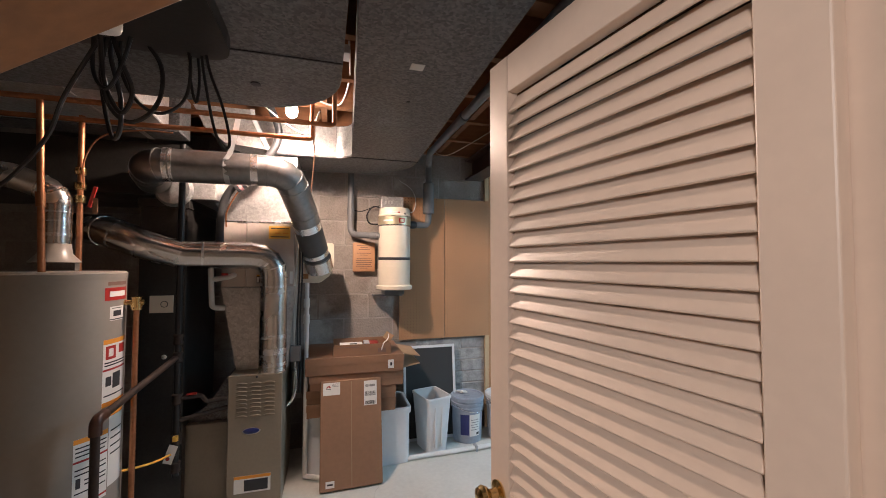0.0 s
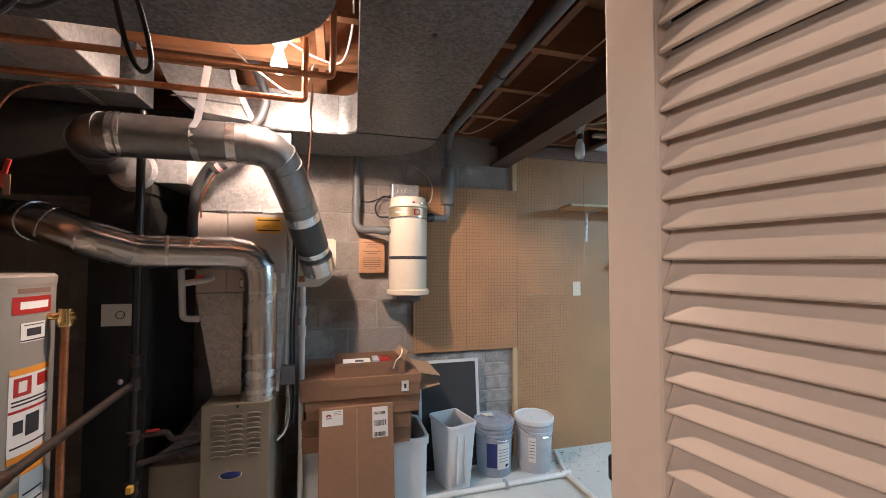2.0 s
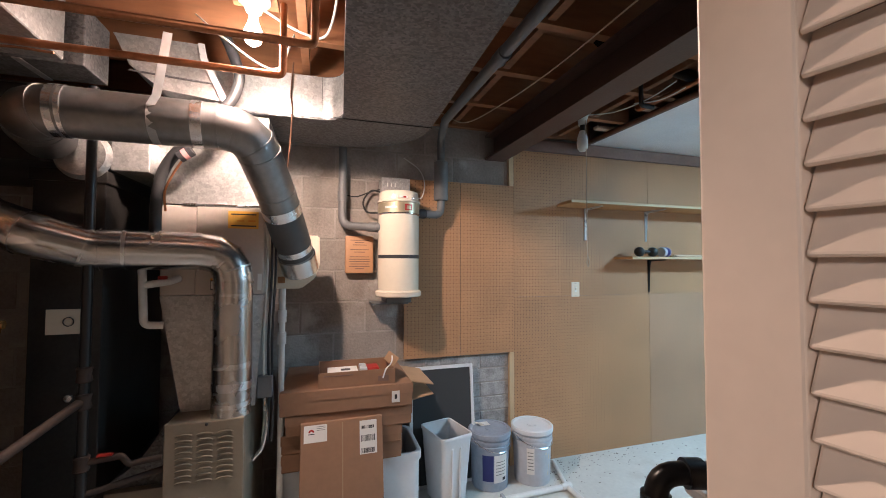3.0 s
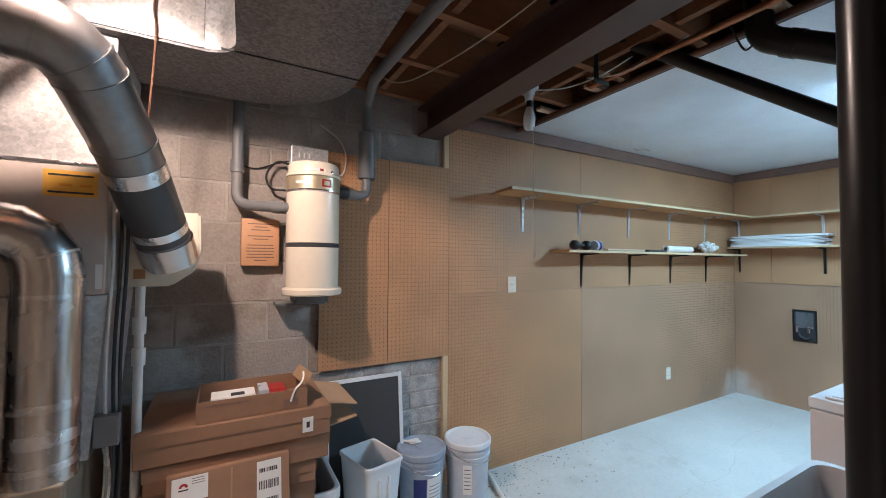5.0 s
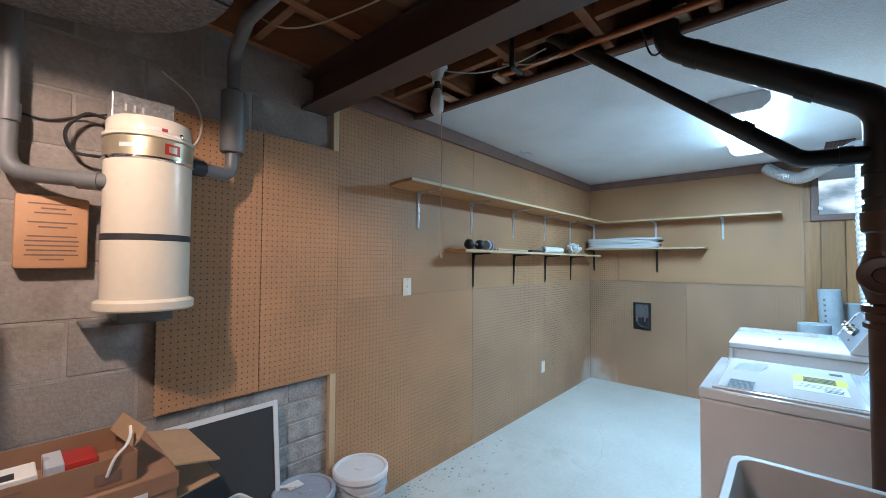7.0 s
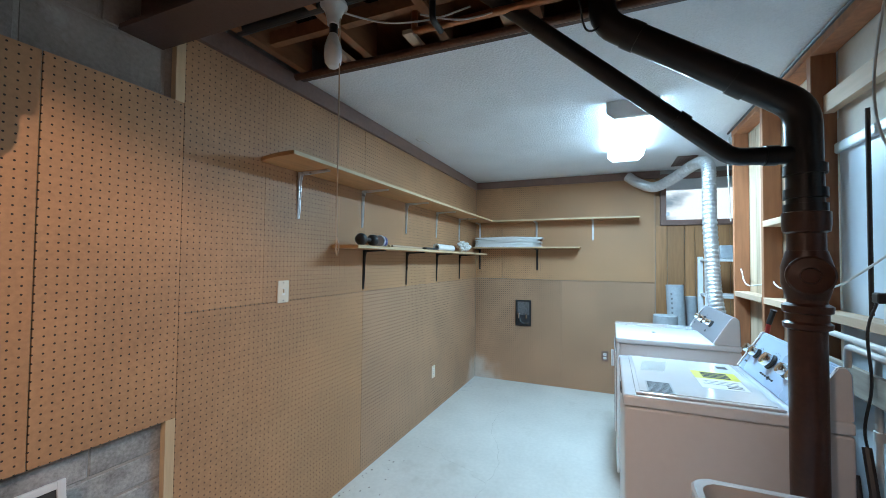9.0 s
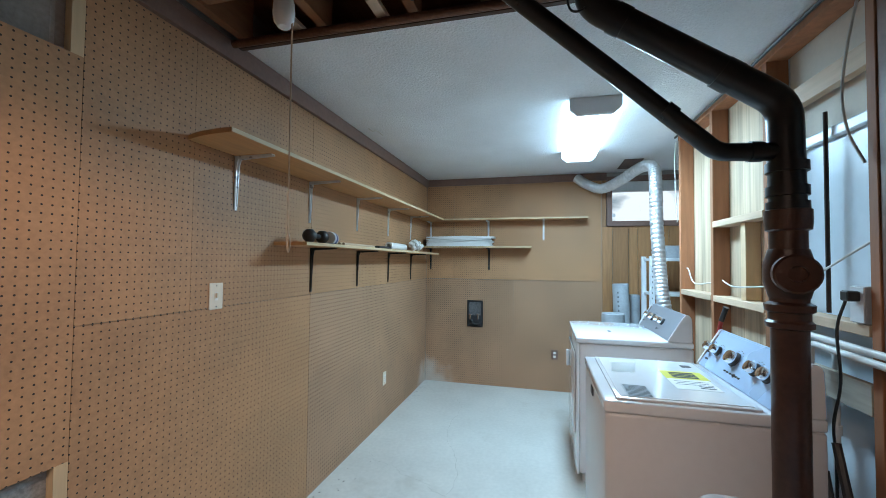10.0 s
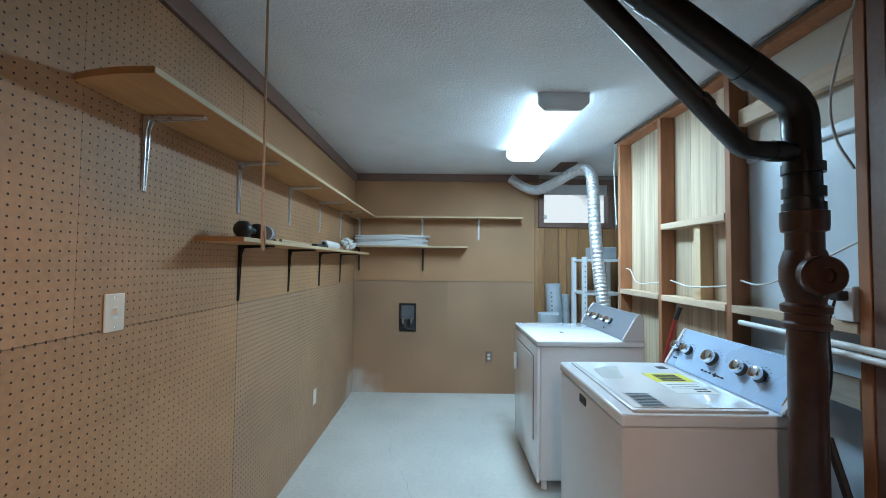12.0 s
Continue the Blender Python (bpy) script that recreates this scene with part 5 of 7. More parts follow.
ob = thing("outlet_box", (2.02, 0.88, 1.20), "grey outlet box with a black plug in it", "outlet")
part("box", box(2.084, 0.80, 1.245, 2.146, 0.872, 1.365, bev=0.004), "cloth_grey", ob)
part("faceplate", box(2.086, 0.872, 1.248, 2.144, 0.876, 1.362, bev=0.001), "white_plastic", ob)
part("plug", box(2.095, 0.876, 1.315, 2.133, 0.912, 1.35, bev=0.006), "wire", ob, "black plug")
whole("power_cord", cable([(2.115, 0.905, 1.32), (2.115, 0.93, 1.22), (2.12, 0.92, 1.05), (2.14, 0.93, 0.90), (2.18, 0.90, 0.75), (2.16, 0.92, 0.45), (2.20, 0.94, 0.05)], 0.0045), "wire", "black washer power cord hanging down", "cord")
for k, (a, b) in enumerate((((3.82, 1.40), (3.31, 1.32)), ((3.22, 1.335), (2.70, 1.33)), ((2.64, 1.36), (2.10, 1.52)))):
    whole("house_cable", cable([(a[0], SY - 0.03, a[1]), (a[0] - 0.14, SY + 0.003, a[1] - 0.012), ((a[0] + b[0]) / 2, SY + 0.004, min(a[1], b[1]) - 0.02 + 0.04 * (k == 2)), (b[0], SY - 0.03, b[1])], 0.0042), "wire_white", "white electrical cable strung between studs", "cable", "cables in the partition")
whole("house_cable", cable([(1.99, 0.90, 2.40), (2.06, 0.91, 2.20), (2.12, 0.90, 2.02), (2.115, 0.89, 1.88), (2.07, 0.875, 1.76)], 0.0045), "wire_white", "white electrical cable hanging down the stud", "cable", "cables in the partition")
whole("house_cable", cable([(3.90, 0.872, 2.38), (3.908, 0.882, 2.22), (3.902, 0.878, 2.0), (3.896, 0.870, 1.75)], 0.0045), "wire_white", "white electrical cable at the end stud", "cable", "cables in the partition")
whole("house_cable", cable([(3.88, 0.885, 2.40), (3.4, 0.885, 2.40), (2.9, 0.89, 2.39), (2.4, 0.885, 2.40), (1.7, 0.885, 2.39)], 0.008), "wire", "dark cable along the top plate", "cable", "cables in the partition")
whole("drain_hose", cable([(2.12, 0.935, 0.85), (2.02, 0.95, 0.62), (1.98, 0.94, 0.35), (1.90, 0.94, 0.02)], 0.013), "hose", "grey washer drain hose", "hose", "washer hoses")
whole("drain_hose", cable([(2.14, 0.955, 0.75), (2.05, 0.965, 0.5), (1.96, 0.96, 0.2), (1.93, 0.97, 0.02)], 0.011), "hose", "dark water hose behind the washer", "hose", "washer hoses")
whole("iron_riser", pipe([(2.375, 0.80, 1.25), (2.375, 0.80, 2.03)], 0.0075), "rust", "thin rusty pipe behind the studs", "pipe")

# pipes and cables in the open bay beside the beam
whole("bay_pipe", pipe([(1.965, 0.3, 2.385), (1.965, 3.2, 2.385)], 0.017), "copper_old", "tarnished copper pipe under the joists", "pipe", "pipes in the open bay")
whole("bay_pipe", pipe([(1.79, 0.3, 2.36), (1.79, 2.42, 2.36), (1.79, 2.42, 2.55)], 0.014), "copper", "copper water pipe under the joists", "pipe", "pipes in the open bay")
whole("bay_pipe", pipe([(1.70, 2.30, 2.60), (1.70, 2.30, 2.33), (1.78, 2.30, 2.33)], 0.012), "wire", "black pipe drop in the open bay", "pipe", "pipes in the open bay")
whole("bay_pipe", pipe([(1.62, 0.5, 2.44), (1.62, 3.2, 2.44)], 0.022), "wire", "black insulated pipe between the joists", "pipe", "pipes in the open bay")
whole("bay_cable", cable([(1.60, 2.68, 2.40), (1.72, 2.52, 2.38), (1.80, 2.35, 2.40), (1.84, 2.2, 2.44)], 0.0036), "wire_white", "white cable leading from the pull lamp", "cable", "cables in the open bay")
whole("bay_cable", cable([(1.70, 2.35, 2.36), (1.74, 2.20, 2.33), (1.80, 2.05, 2.37), (1.86, 1.95, 2.42)], 0.0036), "wire_white", "white cable sagging between joists", "cable", "cables in the open bay")
whole("bay_cable", cable([(1.88, 1.80, 2.40), (1.93, 1.78, 2.31), (1.90, 1.74, 2.28), (1.97, 1.72, 2.36)], 0.004), "wire", "thin dark wire loop by the drain pipe", "cable", "cables in the open bay")
for y in (2.85, 2.47, 2.05, 1.64):
    whole("nailer_block", box(1.86, y, 2.405, 2.03, y + 0.045, 2.424), "pine", "pale wood nailing block at the ceiling edge", "wood block", "nailing blocks")
whole("ceiling_edge_strip", box(2.018, 0.3, 2.395, 2.039, NY - 0.025, 2.425), "iron", "dark ragged edge of the ceiling board", "trim")

def wrapped_bundle(y0, y1, z0, label):
    """A crumpled black plastic bundle stuffed between two joists."""
    bm = bmesh.new()
    nx, ny = 16, 9
    grid = []
    for i in range(nx + 1):
        row = []
        for j in range(ny + 1):
            u, v = i / nx, j / ny
            edge = min(1.0, 5 * min(u, 1 - u), 4 * min(v, 1 - v))
            q = noise.noise(Vector((u * 7, v * 5, y0 * 9)))
            row.append(bm.verts.new((1.43 + 0.53 * u, y0 + (y1 - y0) * v, z0 + 0.10 * (1 - edge) + 0.045 * q)))
        grid.append(row)
    for i in range(nx):
        for j in range(ny):
            bm.faces.new((grid[i][j], grid[i + 1][j], grid[i + 1][j + 1], grid[i][j + 1]))
    bmesh.ops.solidify(bm, geom=bm.faces[:], thickness=0.004)
    return whole("wrapped_insulation", bm, "black_film", label, "insulation", "bundles between the joists")


# Black plastic repeated in every bay, so that the open joists look dark.
for k in (2, 3, 4, 5, 6):
    y = 0.36 + 0.406 * k
    wrapped_bundle(y + 0.006, y + 0.36, 2.555, "crumpled black plastic between joists, repeated to darken the bay")

# ---- louvred door, open into the furnace room ----
door = new("door_1")
door.empty_display_size = 0.1
DM = pose(0.5815, 0.198, 0, 0, 0, 90 + 9.2)      # own x runs from hinge to free edge, own y away from the camera
door.matrix_basis = DM
tagged(door, "cream louvred wooden door standing open, with a brass knob", "door", "", "structure")


def dpart(name, bm, material, parent=None, label="", smooth=False):
    bmesh.ops.transform(bm, matrix=DM, verts=bm.verts)
    return part(name, bm, material, parent or door, label, smooth)


# own y: minus is the side that faces the camera's path
def DBX(x0, z0, x1, z1, y0=-0.0175, y1=0.0175, bev=0.003):
    return box(x0, y0, z0, x1, y1, z1, bev=bev)


dpart("stile", DBX(0.0, 0.012, 0.082, 2.035), "door")
dpart("stile", DBX(0.654, 0.012, 0.740, 2.035), "door")
for z0, z1 in ((1.935, 2.035), (0.745, 0.885), (0.012, 0.20)):
    dpart("rail", DBX(0.0825, z0, 0.6535, z1, -0.0165, 0.0165), "door")
for z0, n in ((0.907, 26), (0.230, 13)):
    for k in range(n):
        b0 = bmesh.new()
        B(b0, 0.083, -0.0275, -0.0035, 0.653, 0.0275, 0.0035, bev=0.0028, seg=2, m=pose(0, 0, z0 + 0.0398 * k, -60.5, 0, 0))
        dpart("louvre_slat", b0, "door")
for side in (1, -1):
    kn = dpart("door_knob", lathe([(0, 0), (0.030, 0), (0.031, 0.005), (0.014, 0.010), (0.012, 0.030), (0.022, 0.038), (0.028, 0.050), (0.024, 0.062), (0.010, 0.068), (0, 0.068)], (0.697, side * 0.0178, 0.865), 28, pose(0, 0, 0, -90 * side)), "brass", None, "polished brass knob", True)
for z in (0.25, 1.05, 1.8):
    dpart("hinge", DBX(-0.006, z, 0.002, z + 0.09, -0.02, -0.010, 0.001), "brass", None, "brass hinge")
jamb = thing("door_frame", (0.6, 0.14, 0), "cream painted frame of the open doorway", "door frame", "", "structure")
# The left jamb is unseen; it stands at the opening set for light.
for a in ((0.600, 0.075, 0, 0.619, 0.205, 2.10), (-0.459, 0.075, 0, -0.44, 0.205, 2.10), (-0.44, 0.075, 2.081, 0.600, 0.205, 2.099)):
    part("jamb", box(*a, bev=0.002), "door", jamb)
whole("sloping_stair_board", box(-0.33, -0.082, -0.012, 0.33, 0.082, 0.012, bev=0.003, m=pose(-0.20, 0.288, 1.738, 0, -34, 0)), "panel_wood", "orange plywood board sloping under the stairs", "board", kind="structure")
cl = thing("plastic_bracket", (-0.23, 0.38, 1.72), "white plastic clip on the sloping board", "clip")
part("clip", box(-0.251, 0.371, 1.718, -0.208, 0.392, 1.756, bev=0.008, seg=3), "white_plastic", cl, "", True)

# ---- ducts under the joists ----
def duct(name, outline, z0, z1, label, material="galv_dark"):
    return whole(name, slab(outline, z0, z1, bev=0.006), material, label, "duct")


main = [(0.04, 0.215), (0.525, 0.215), (0.605, 2.64)] + arc(0.155, 2.65, 0.45, 0, 90, 10) + [(-0.62, 3.10), (-0.62, 2.66), (0.05, 2.66)] + arc(0.05, 2.56, 0.10, 90, 0, 5)[1:] + [(0.09, 1.2)]
md = thing("main_duct", (0.3, 1.6, 2.2), "wide dark galvanised heating duct under the joists", "duct")
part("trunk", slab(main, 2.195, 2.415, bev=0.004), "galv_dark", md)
# Bulb-lit sides get the brighter sheet: the light is put into the colour.
part("side_sheet", box(-0.60, 2.6545, 2.205, 0.045, 2.6585, 2.412), "galv", md, "galvanised duct side, the bulb's light put into its brighter colour")
bm = bmesh.new()
rr = [(0.05 + 0.0985 * math.cos(radians(a)), 2.56 + 0.0985 * math.sin(radians(a))) for a in range(90, -1, -15)]
lo = [bm.verts.new((x - 0.003, y - 0.003, 2.205)) for x, y in rr]
hi = [bm.verts.new((x - 0.003, y - 0.003, 2.412)) for x, y in rr]
for k in range(len(rr) - 1):
    bm.faces.new((lo[k], lo[k + 1], hi[k + 1], hi[k]))
part("corner_sheet", bm, "galv", md, "rounded inner corner, brightened as if lit by the bulb", True)
part("white_edge", box(0.066, 0.5, 2.196, 0.074, 2.40, 2.41, m=Matrix.Translation((0.048, 0, 0)) @ Matrix.Rotation(radians(-2.0), 4, "Z")), "paper", md, "white strip along the duct side")
part("seam", box(0.10, 2.600, 2.191, 0.607, 2.606, 2.196), "ink", md)
part("tag", box(0.285, 1.255, 2.1925, 0.335, 1.30, 2.1948, bev=0.0005), "paper", md, "small pale tag")
part("dry_spot", box(0.33, 1.585, 2.1925, 0.345, 1.60, 2.1948), "ink", md)

left = [(-0.40, 0.215), (0.055, 0.215), (0.045, 1.40)] + arc(-0.315, 1.40, 0.36, 0, 90, 10)[1:] + [(-2.2, 1.77), (-2.2, 1.22), (-0.46, 1.22)] + arc(-0.46, 1.16, 0.06, 90, 0, 4)
ld = thing("return_duct", (-0.3, 1.2, 2.17), "wide dark return duct with a rounded corner", "duct")
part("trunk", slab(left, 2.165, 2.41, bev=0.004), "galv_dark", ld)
part("seam", box(-0.39, 1.27, 2.1615, 0.045, 1.276, 2.166), "ink", ld)
part("black_liner", slab([(-0.285, 0.30), (-0.288, 1.16)] + arc(-0.348, 1.215, 0.055, 0, 90, 6) + [(-0.95, 1.268), (-0.95, 0.30)], 2.118, 2.163, bev=0.004), "duct_black", ld, "black panel under the duct")
part("hole_plug", lathe([(0, 0), (0.018, 0), (0.018, -0.003), (0, -0.004)], (-0.27, 1.52, 2.1645), 16), "ink", ld)

bd_ = thing("branch_duct", (-1.2, 2.5, 2.19), "dark galvanised duct behind the side duct", "duct")
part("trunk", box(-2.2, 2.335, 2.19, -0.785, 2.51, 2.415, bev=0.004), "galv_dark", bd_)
part("drive_cleat", box(-0.99, 2.331, 2.186, -0.965, 2.51, 2.1905, bev=0.001), "galv", bd_)
sd = thing("side_duct", (-1.4, 2.1, 2.185), "dark galvanised duct above the water pipes", "duct")
part("trunk", slab([(-2.2, 1.785), (-0.82, 1.785), (-0.79, 1.815), (-0.825, 2.30), (-2.2, 2.30)], 2.185, 2.415, bev=0.004), "galv", sd)
for x in (-1.05, -1.55):
    part("seam", box(x, 1.781, 2.180, x + 0.022, 2.30, 2.1865, bev=0.002), "galv", sd, "folded drive-cleat seam")

# dark duct column and header by the back wall
col = thing("return_column", (-0.98, 2.8, 0), "dark sheet-metal return air column", "duct")
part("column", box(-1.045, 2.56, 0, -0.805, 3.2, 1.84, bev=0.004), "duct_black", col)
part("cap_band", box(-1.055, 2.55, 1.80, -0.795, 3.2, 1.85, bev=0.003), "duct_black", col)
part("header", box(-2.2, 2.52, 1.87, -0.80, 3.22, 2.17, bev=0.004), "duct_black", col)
part("header_end", box(-0.80, 2.58, 1.86, -0.66, 3.20, 2.0, bev=0.004), "galv", col)
part("round_takeoff", lathe([(0.0, 0), (0.095, 0.0), (0.10, 0.006), (0.085, 0.03), (0, 0.03)], (-0.86, 2.515, 1.90), 28, pose(0, 0, 0, 90)), "galv", col, "round galvanised take-off", True)
part("damper_plate", box(-0.985, 2.553, 1.185, -0.865, 2.559, 1.285, bev=0.001), "cream", col, "pale printed plate")
part("plate_mark", lathe([(0.016, 0), (0.019, 0), (0.019, 0.002), (0.016, 0.002), (0.016, 0)], (-0.91, 2.552, 1.235), 20, pose(0, 0, 0, 90)), "ink", col)
part("test_plug", lathe([(0, 0), (0.016, 0), (0.014, 0.006), (0, 0.01)], (-0.905, 2.558, 0.93), 14, pose(0, 0, 0, 90)), "foil", col, "foil covered hole")

# ---- furnace ----
fur = thing("furnace", (-0.41, 2.78, 0), "beige gas furnace with a louvred front panel and plenum above", "furnace")
FX0, FX1, FY = -0.556, -0.258, 2.50
part("cabinet", box(FX0, FY + 0.03, 0.0, FX1, 3.08, 0.80, bev=0.004), "beige", fur)
fp = part("front_panel", box(FX0, FY, 0.02, FX1, FY + 0.03, 0.805, bev=0.005), "beige", fur)
for c in range(3):
    for k in range(9):
        x = FX0 + 0.045 + 0.077 * c
        part("louvre", sweep(bmesh.new(), spline([(x, FY - 0.001, 0.56 + 0.024 * k), (x + 0.012, FY - 0.004, 0.566 + 0.024 * k), (x + 0.029, FY - 0.006, 0.568 + 0.024 * k), (x + 0.046, FY - 0.004, 0.566 + 0.024 * k), (x + 0.058, FY - 0.001, 0.56 + 0.024 * k)], 3), 0.0038, 8), "beige", fp)
bd = part("badge", lathe([(0, 0), (1, 0), (0.95, 0.003), (0, 0.004)], (0, 0, 0), 32), "blue", fp, "dark blue oval badge", True)
bd.data.transform(pose(-0.425, FY, 0.475, 90) @ Matrix.Diagonal((0.047, 0.018, 1, 1)))
rim = part("badge_rim", lathe([(0.95, 0), (1.06, 0), (1.06, 0.002), (0.95, 0.003), (0.95, 0)], (0, 0, 0), 32), "chrome", fp, "silver rim", True)
rim.data.transform(pose(-0.425, FY, 0.475, 90) @ Matrix.Diagonal((0.047, 0.018, 1, 1)))
part("panel_screw", lathe([(0, 0), (0.007, 0), (0.005, 0.005), (0, 0.006)], (-0.40, FY, 0.792), 12, pose(0, 0, 0, 90)), "ink", fp)
lb = part("warning_label", box(-0.515, FY - 0.001, 0.115, -0.315, FY, 0.215), "paper", fp, "white and orange warning label")
part("label_band", box(-0.515, FY - 0.002, 0.198, -0.315, FY - 0.001, 0.215), "orange", lb)
part("label_block", box(-0.46, FY - 0.002, 0.125, -0.33, FY - 0.001, 0.190), "ink", lb)
# tapered sheet between cabinet and coil box
bm = bmesh.new()
lo = [(-0.545, 2.66, 0.80), (-0.24, 2.66, 0.80), (-0.24, 3.08, 0.80), (-0.545, 3.08, 0.80)]
hi = [(-0.648, 2.69, 1.318), (-0.21, 2.69, 1.318), (-0.21, 3.12, 1.318), (-0.648, 3.12, 1.318)]
a, b = [bm.verts.new(p) for p in lo], [bm.verts.new(p) for p in hi]
bm.faces.new(a[::-1]), bm.faces.new(b)
for k in range(4):
    bm.faces.new((a[k], a[(k + 1) % 4], b[(k + 1) % 4], b[k]))
part("transition", bm, "galv", fur, "galvanised tapered transition")
part("coil_box", box(-0.645, 2.68, 1.322, -0.505, 3.12, 1.736, bev=0.004), "coil_paint", fur)
cb = part("coil_cover", box(-0.503, 2.675, 1.322, -0.215, 3.12, 1.736, bev=0.004), "coil_paint", fur)
st = part("yellow_label", box(-0.372, 2.6735, 1.635, -0.24, 2.6748, 1.718), "yellow", cb, "yellow printed label")
for z in (1.645, 1.70):
    part("label_bar", box(-0.36, 2.6728, z, -0.25, 2.6736, z + 0.006), "ink", st)
for x in (-0.335, -0.285):
    part("label_arrow", box(x, 2.6728, 1.668, x + 0.032, 2.6736, 1.676), "orange", st)
wb = part("black_label", box(-0.44, 2.6735, 1.345, -0.385, 2.6748, 1.40), "ink", cb, "small black rating label")
part("label_strip", box(-0.44, 2.6728, 1.39, -0.385, 2.6736, 1.40), "orange", wb)
part("label_strip", box(-0.438, 2.6728, 1.35, -0.425, 2.6736, 1.385), "paper", wb)
part("white_label", box(-0.24, 2.6735, 1.34, -0.222, 2.6748, 1.42), "paper", cb)
part("tape_edge", box(-0.56, 2.672, 1.736, -0.213, 3.0, 1.748, bev=0.003), "foil", fur, "crinkled foil tape")
# plenum above the coil
def front_prism(poly, y0, y1):
    bm = bmesh.new()
    a = [bm.verts.new((x, y0, z)) for x, z in poly]
    b = [bm.verts.new((x, y1, z)) for x, z in poly]
    bm.faces.new(a), bm.faces.new(b[::-1])
    for k in range(len(poly)):
        bm.faces.new((a[k], b[k], b[(k + 1) % len(poly)], a[(k + 1) % len(poly)]))
    return bm


part("plenum", front_prism([(-0.635, 1.745), (-0.216, 1.745), (-0.205, 2.193), (-0.866, 2.193)], 2.70, 3.13), "galv", fur, "galvanised plenum")
part("side_takeoff", front_prism([(-0.775, 2.415), (-0.765, 2.40), (-0.715, 2.29), (-0.60, 2.20), (-0.37, 2.175), (-0.455, 2.35), (-0.465, 2.415)], 2.505, 2.695), "galv", fur, "galvanised take-off box")
part("takeoff_flange", front_prism([(-0.37, 2.172), (-0.345, 2.174), (-0.432, 2.36), (-0.442, 2.415), (-0.465, 2.415), (-0.457, 2.352)], 2.494, 2.504), "zinc", fur, "bright folded flange")
part("takeoff_bead", front_prism([(-0.715, 2.262), (-0.40, 2.245), (-0.397, 2.251), (-0.715, 2.268)], 2.500, 2.5045), "galv_dark", fur)
# dark lower compartment beside the furnace
part("filter_box", box(-0.84, 2.62, 0.0, -0.565, 3.1, 0.50, bev=0.004), "beige", fur)
bm = front_prism([(-0.84, 0.50), (-0.565, 0.50), (-0.565, 0.80), (-0.70, 0.60)], 2.66, 3.1)
part("filter_slope", bm, "galv_dark", fur)

# ---- flues ----
def flue(name, pts, r, label, bands=(), skin="flue"):
    t = thing(name, pts[-1], label, "flue pipe")
    line = bend(pts, r * 1.7, 4)
    part("pipe", sweep(bmesh.new(), line, r, 32), skin, t, "", True)
    last = None
    for k, p in enumerate(line[1:-1]):
        if last is not None and (p - last).length < r * 0.55:
            continue
        last = p
        d = (line[k + 2] - line[k]).normalized()
        part("seam_ring", sweep(bmesh.new(), [p - d * 0.004, p + d * 0.004], r + 0.0025, 32), skin, t, "", True)
    for p, q, w in bands:
        p, q = Vector(p), Vector(q)
        d = (q - p).normalized()
        part("foil_band", sweep(bmesh.new(), [p - d * w, p + d * w], r + 0.002, 32), "foil", t, "crinkled foil tape band", True)
    return t


flue("furnace_flue", [(-0.325, 2.585, 0.80), (-0.325, 2.585, 1.52), (-0.80, 2.46, 1.525), (-0.95, 2.385, 1.575), (-1.13, 2.40, 1.645), (-1.40, 2.62, 1.68)], 0.081, "shiny galvanised furnace flue with elbows",
     [((-0.325, 2.585, 0.93), (-0.325, 2.585, 1.2), 0.018), ((-0.325, 2.585, 1.02), (-0.325, 2.585, 1.2), 0.012), ((-0.325, 2.585, 0.85), (-0.325, 2.585, 1.2), 0.010), ((-0.325, 2.585, 1.33), (-0.325, 2.585, 1.5), 0.006), ((-0.70, 2.486, 1.524), (-0.8, 2.46, 1.525), 0.006)])
hd = flue("humidifier_duct", [(-0.95, 2.47, 1.95), (-0.905, 2.245, 1.985), (-0.228, 2.312, 2.003), (-0.150, 2.555, 1.79), (-0.065, 2.80, 1.49)], 0.087, "dull galvanised round bypass duct on a hanger",
          [((-0.80, 2.2554, 1.988), (-0.25, 2.310, 2.0024), 0.022), ((-0.40, 2.295, 1.9985), (-0.25, 2.310, 2.0024), 0.018), ((-0.083, 2.748, 1.554), (-0.065, 2.80, 1.49), 0.016)], "flue_dull")
part("lower_tube", sweep(bmesh.new(), [(-0.137, 2.592, 1.744), (-0.074, 2.774, 1.522)], 0.0882, 32), "gunmetal", hd, "smooth dark grey lower tube", True)
part("foil_band", sweep(bmesh.new(), [(-0.137, 2.593, 1.744), (-0.126, 2.624, 1.706)], 0.0895, 32), "foil", hd, "crinkled foil tape band", True)
hs = thing("hanger_strap", (-0.55, 2.35, 2.17), "bent galvanised hanger strap round the duct", "strap")
bm = bmesh.new()
pp = [(-0.445, 2.10, 2.24), (-0.463, 2.12, 2.16), (-0.500, 2.178, 2.055)] + [(-0.525, 2.286 - 0.0915 * math.cos(radians(a)), 1.995 + 0.0915 * math.sin(radians(a))) for a in range(20, -100, -20)]
w = 0.013
prev = None
for x, y, z in pp:
    cur = (bm.verts.new((x - w, y - 0.002, z)), bm.verts.new((x + w, y + 0.003, z)))
    if prev:
        bm.faces.new((prev[0], prev[1], cur[1], cur[0]))
    prev = cur
bmesh.ops.solidify(bm, geom=bm.faces[:], thickness=0.0015)
part("strap", bm, "zinc", hs, "", True)
hu = thing("humidifier", (-0.08, 2.87, 1.35), "cream plastic bypass humidifier cover", "humidifier")
bm = front_prism([(-0.205, 1.335), (-0.05, 1.335), (0.02, 1.39), (0.045, 1.47), (0.04, 1.62), (-0.205, 1.62)], 2.83, 3.0)
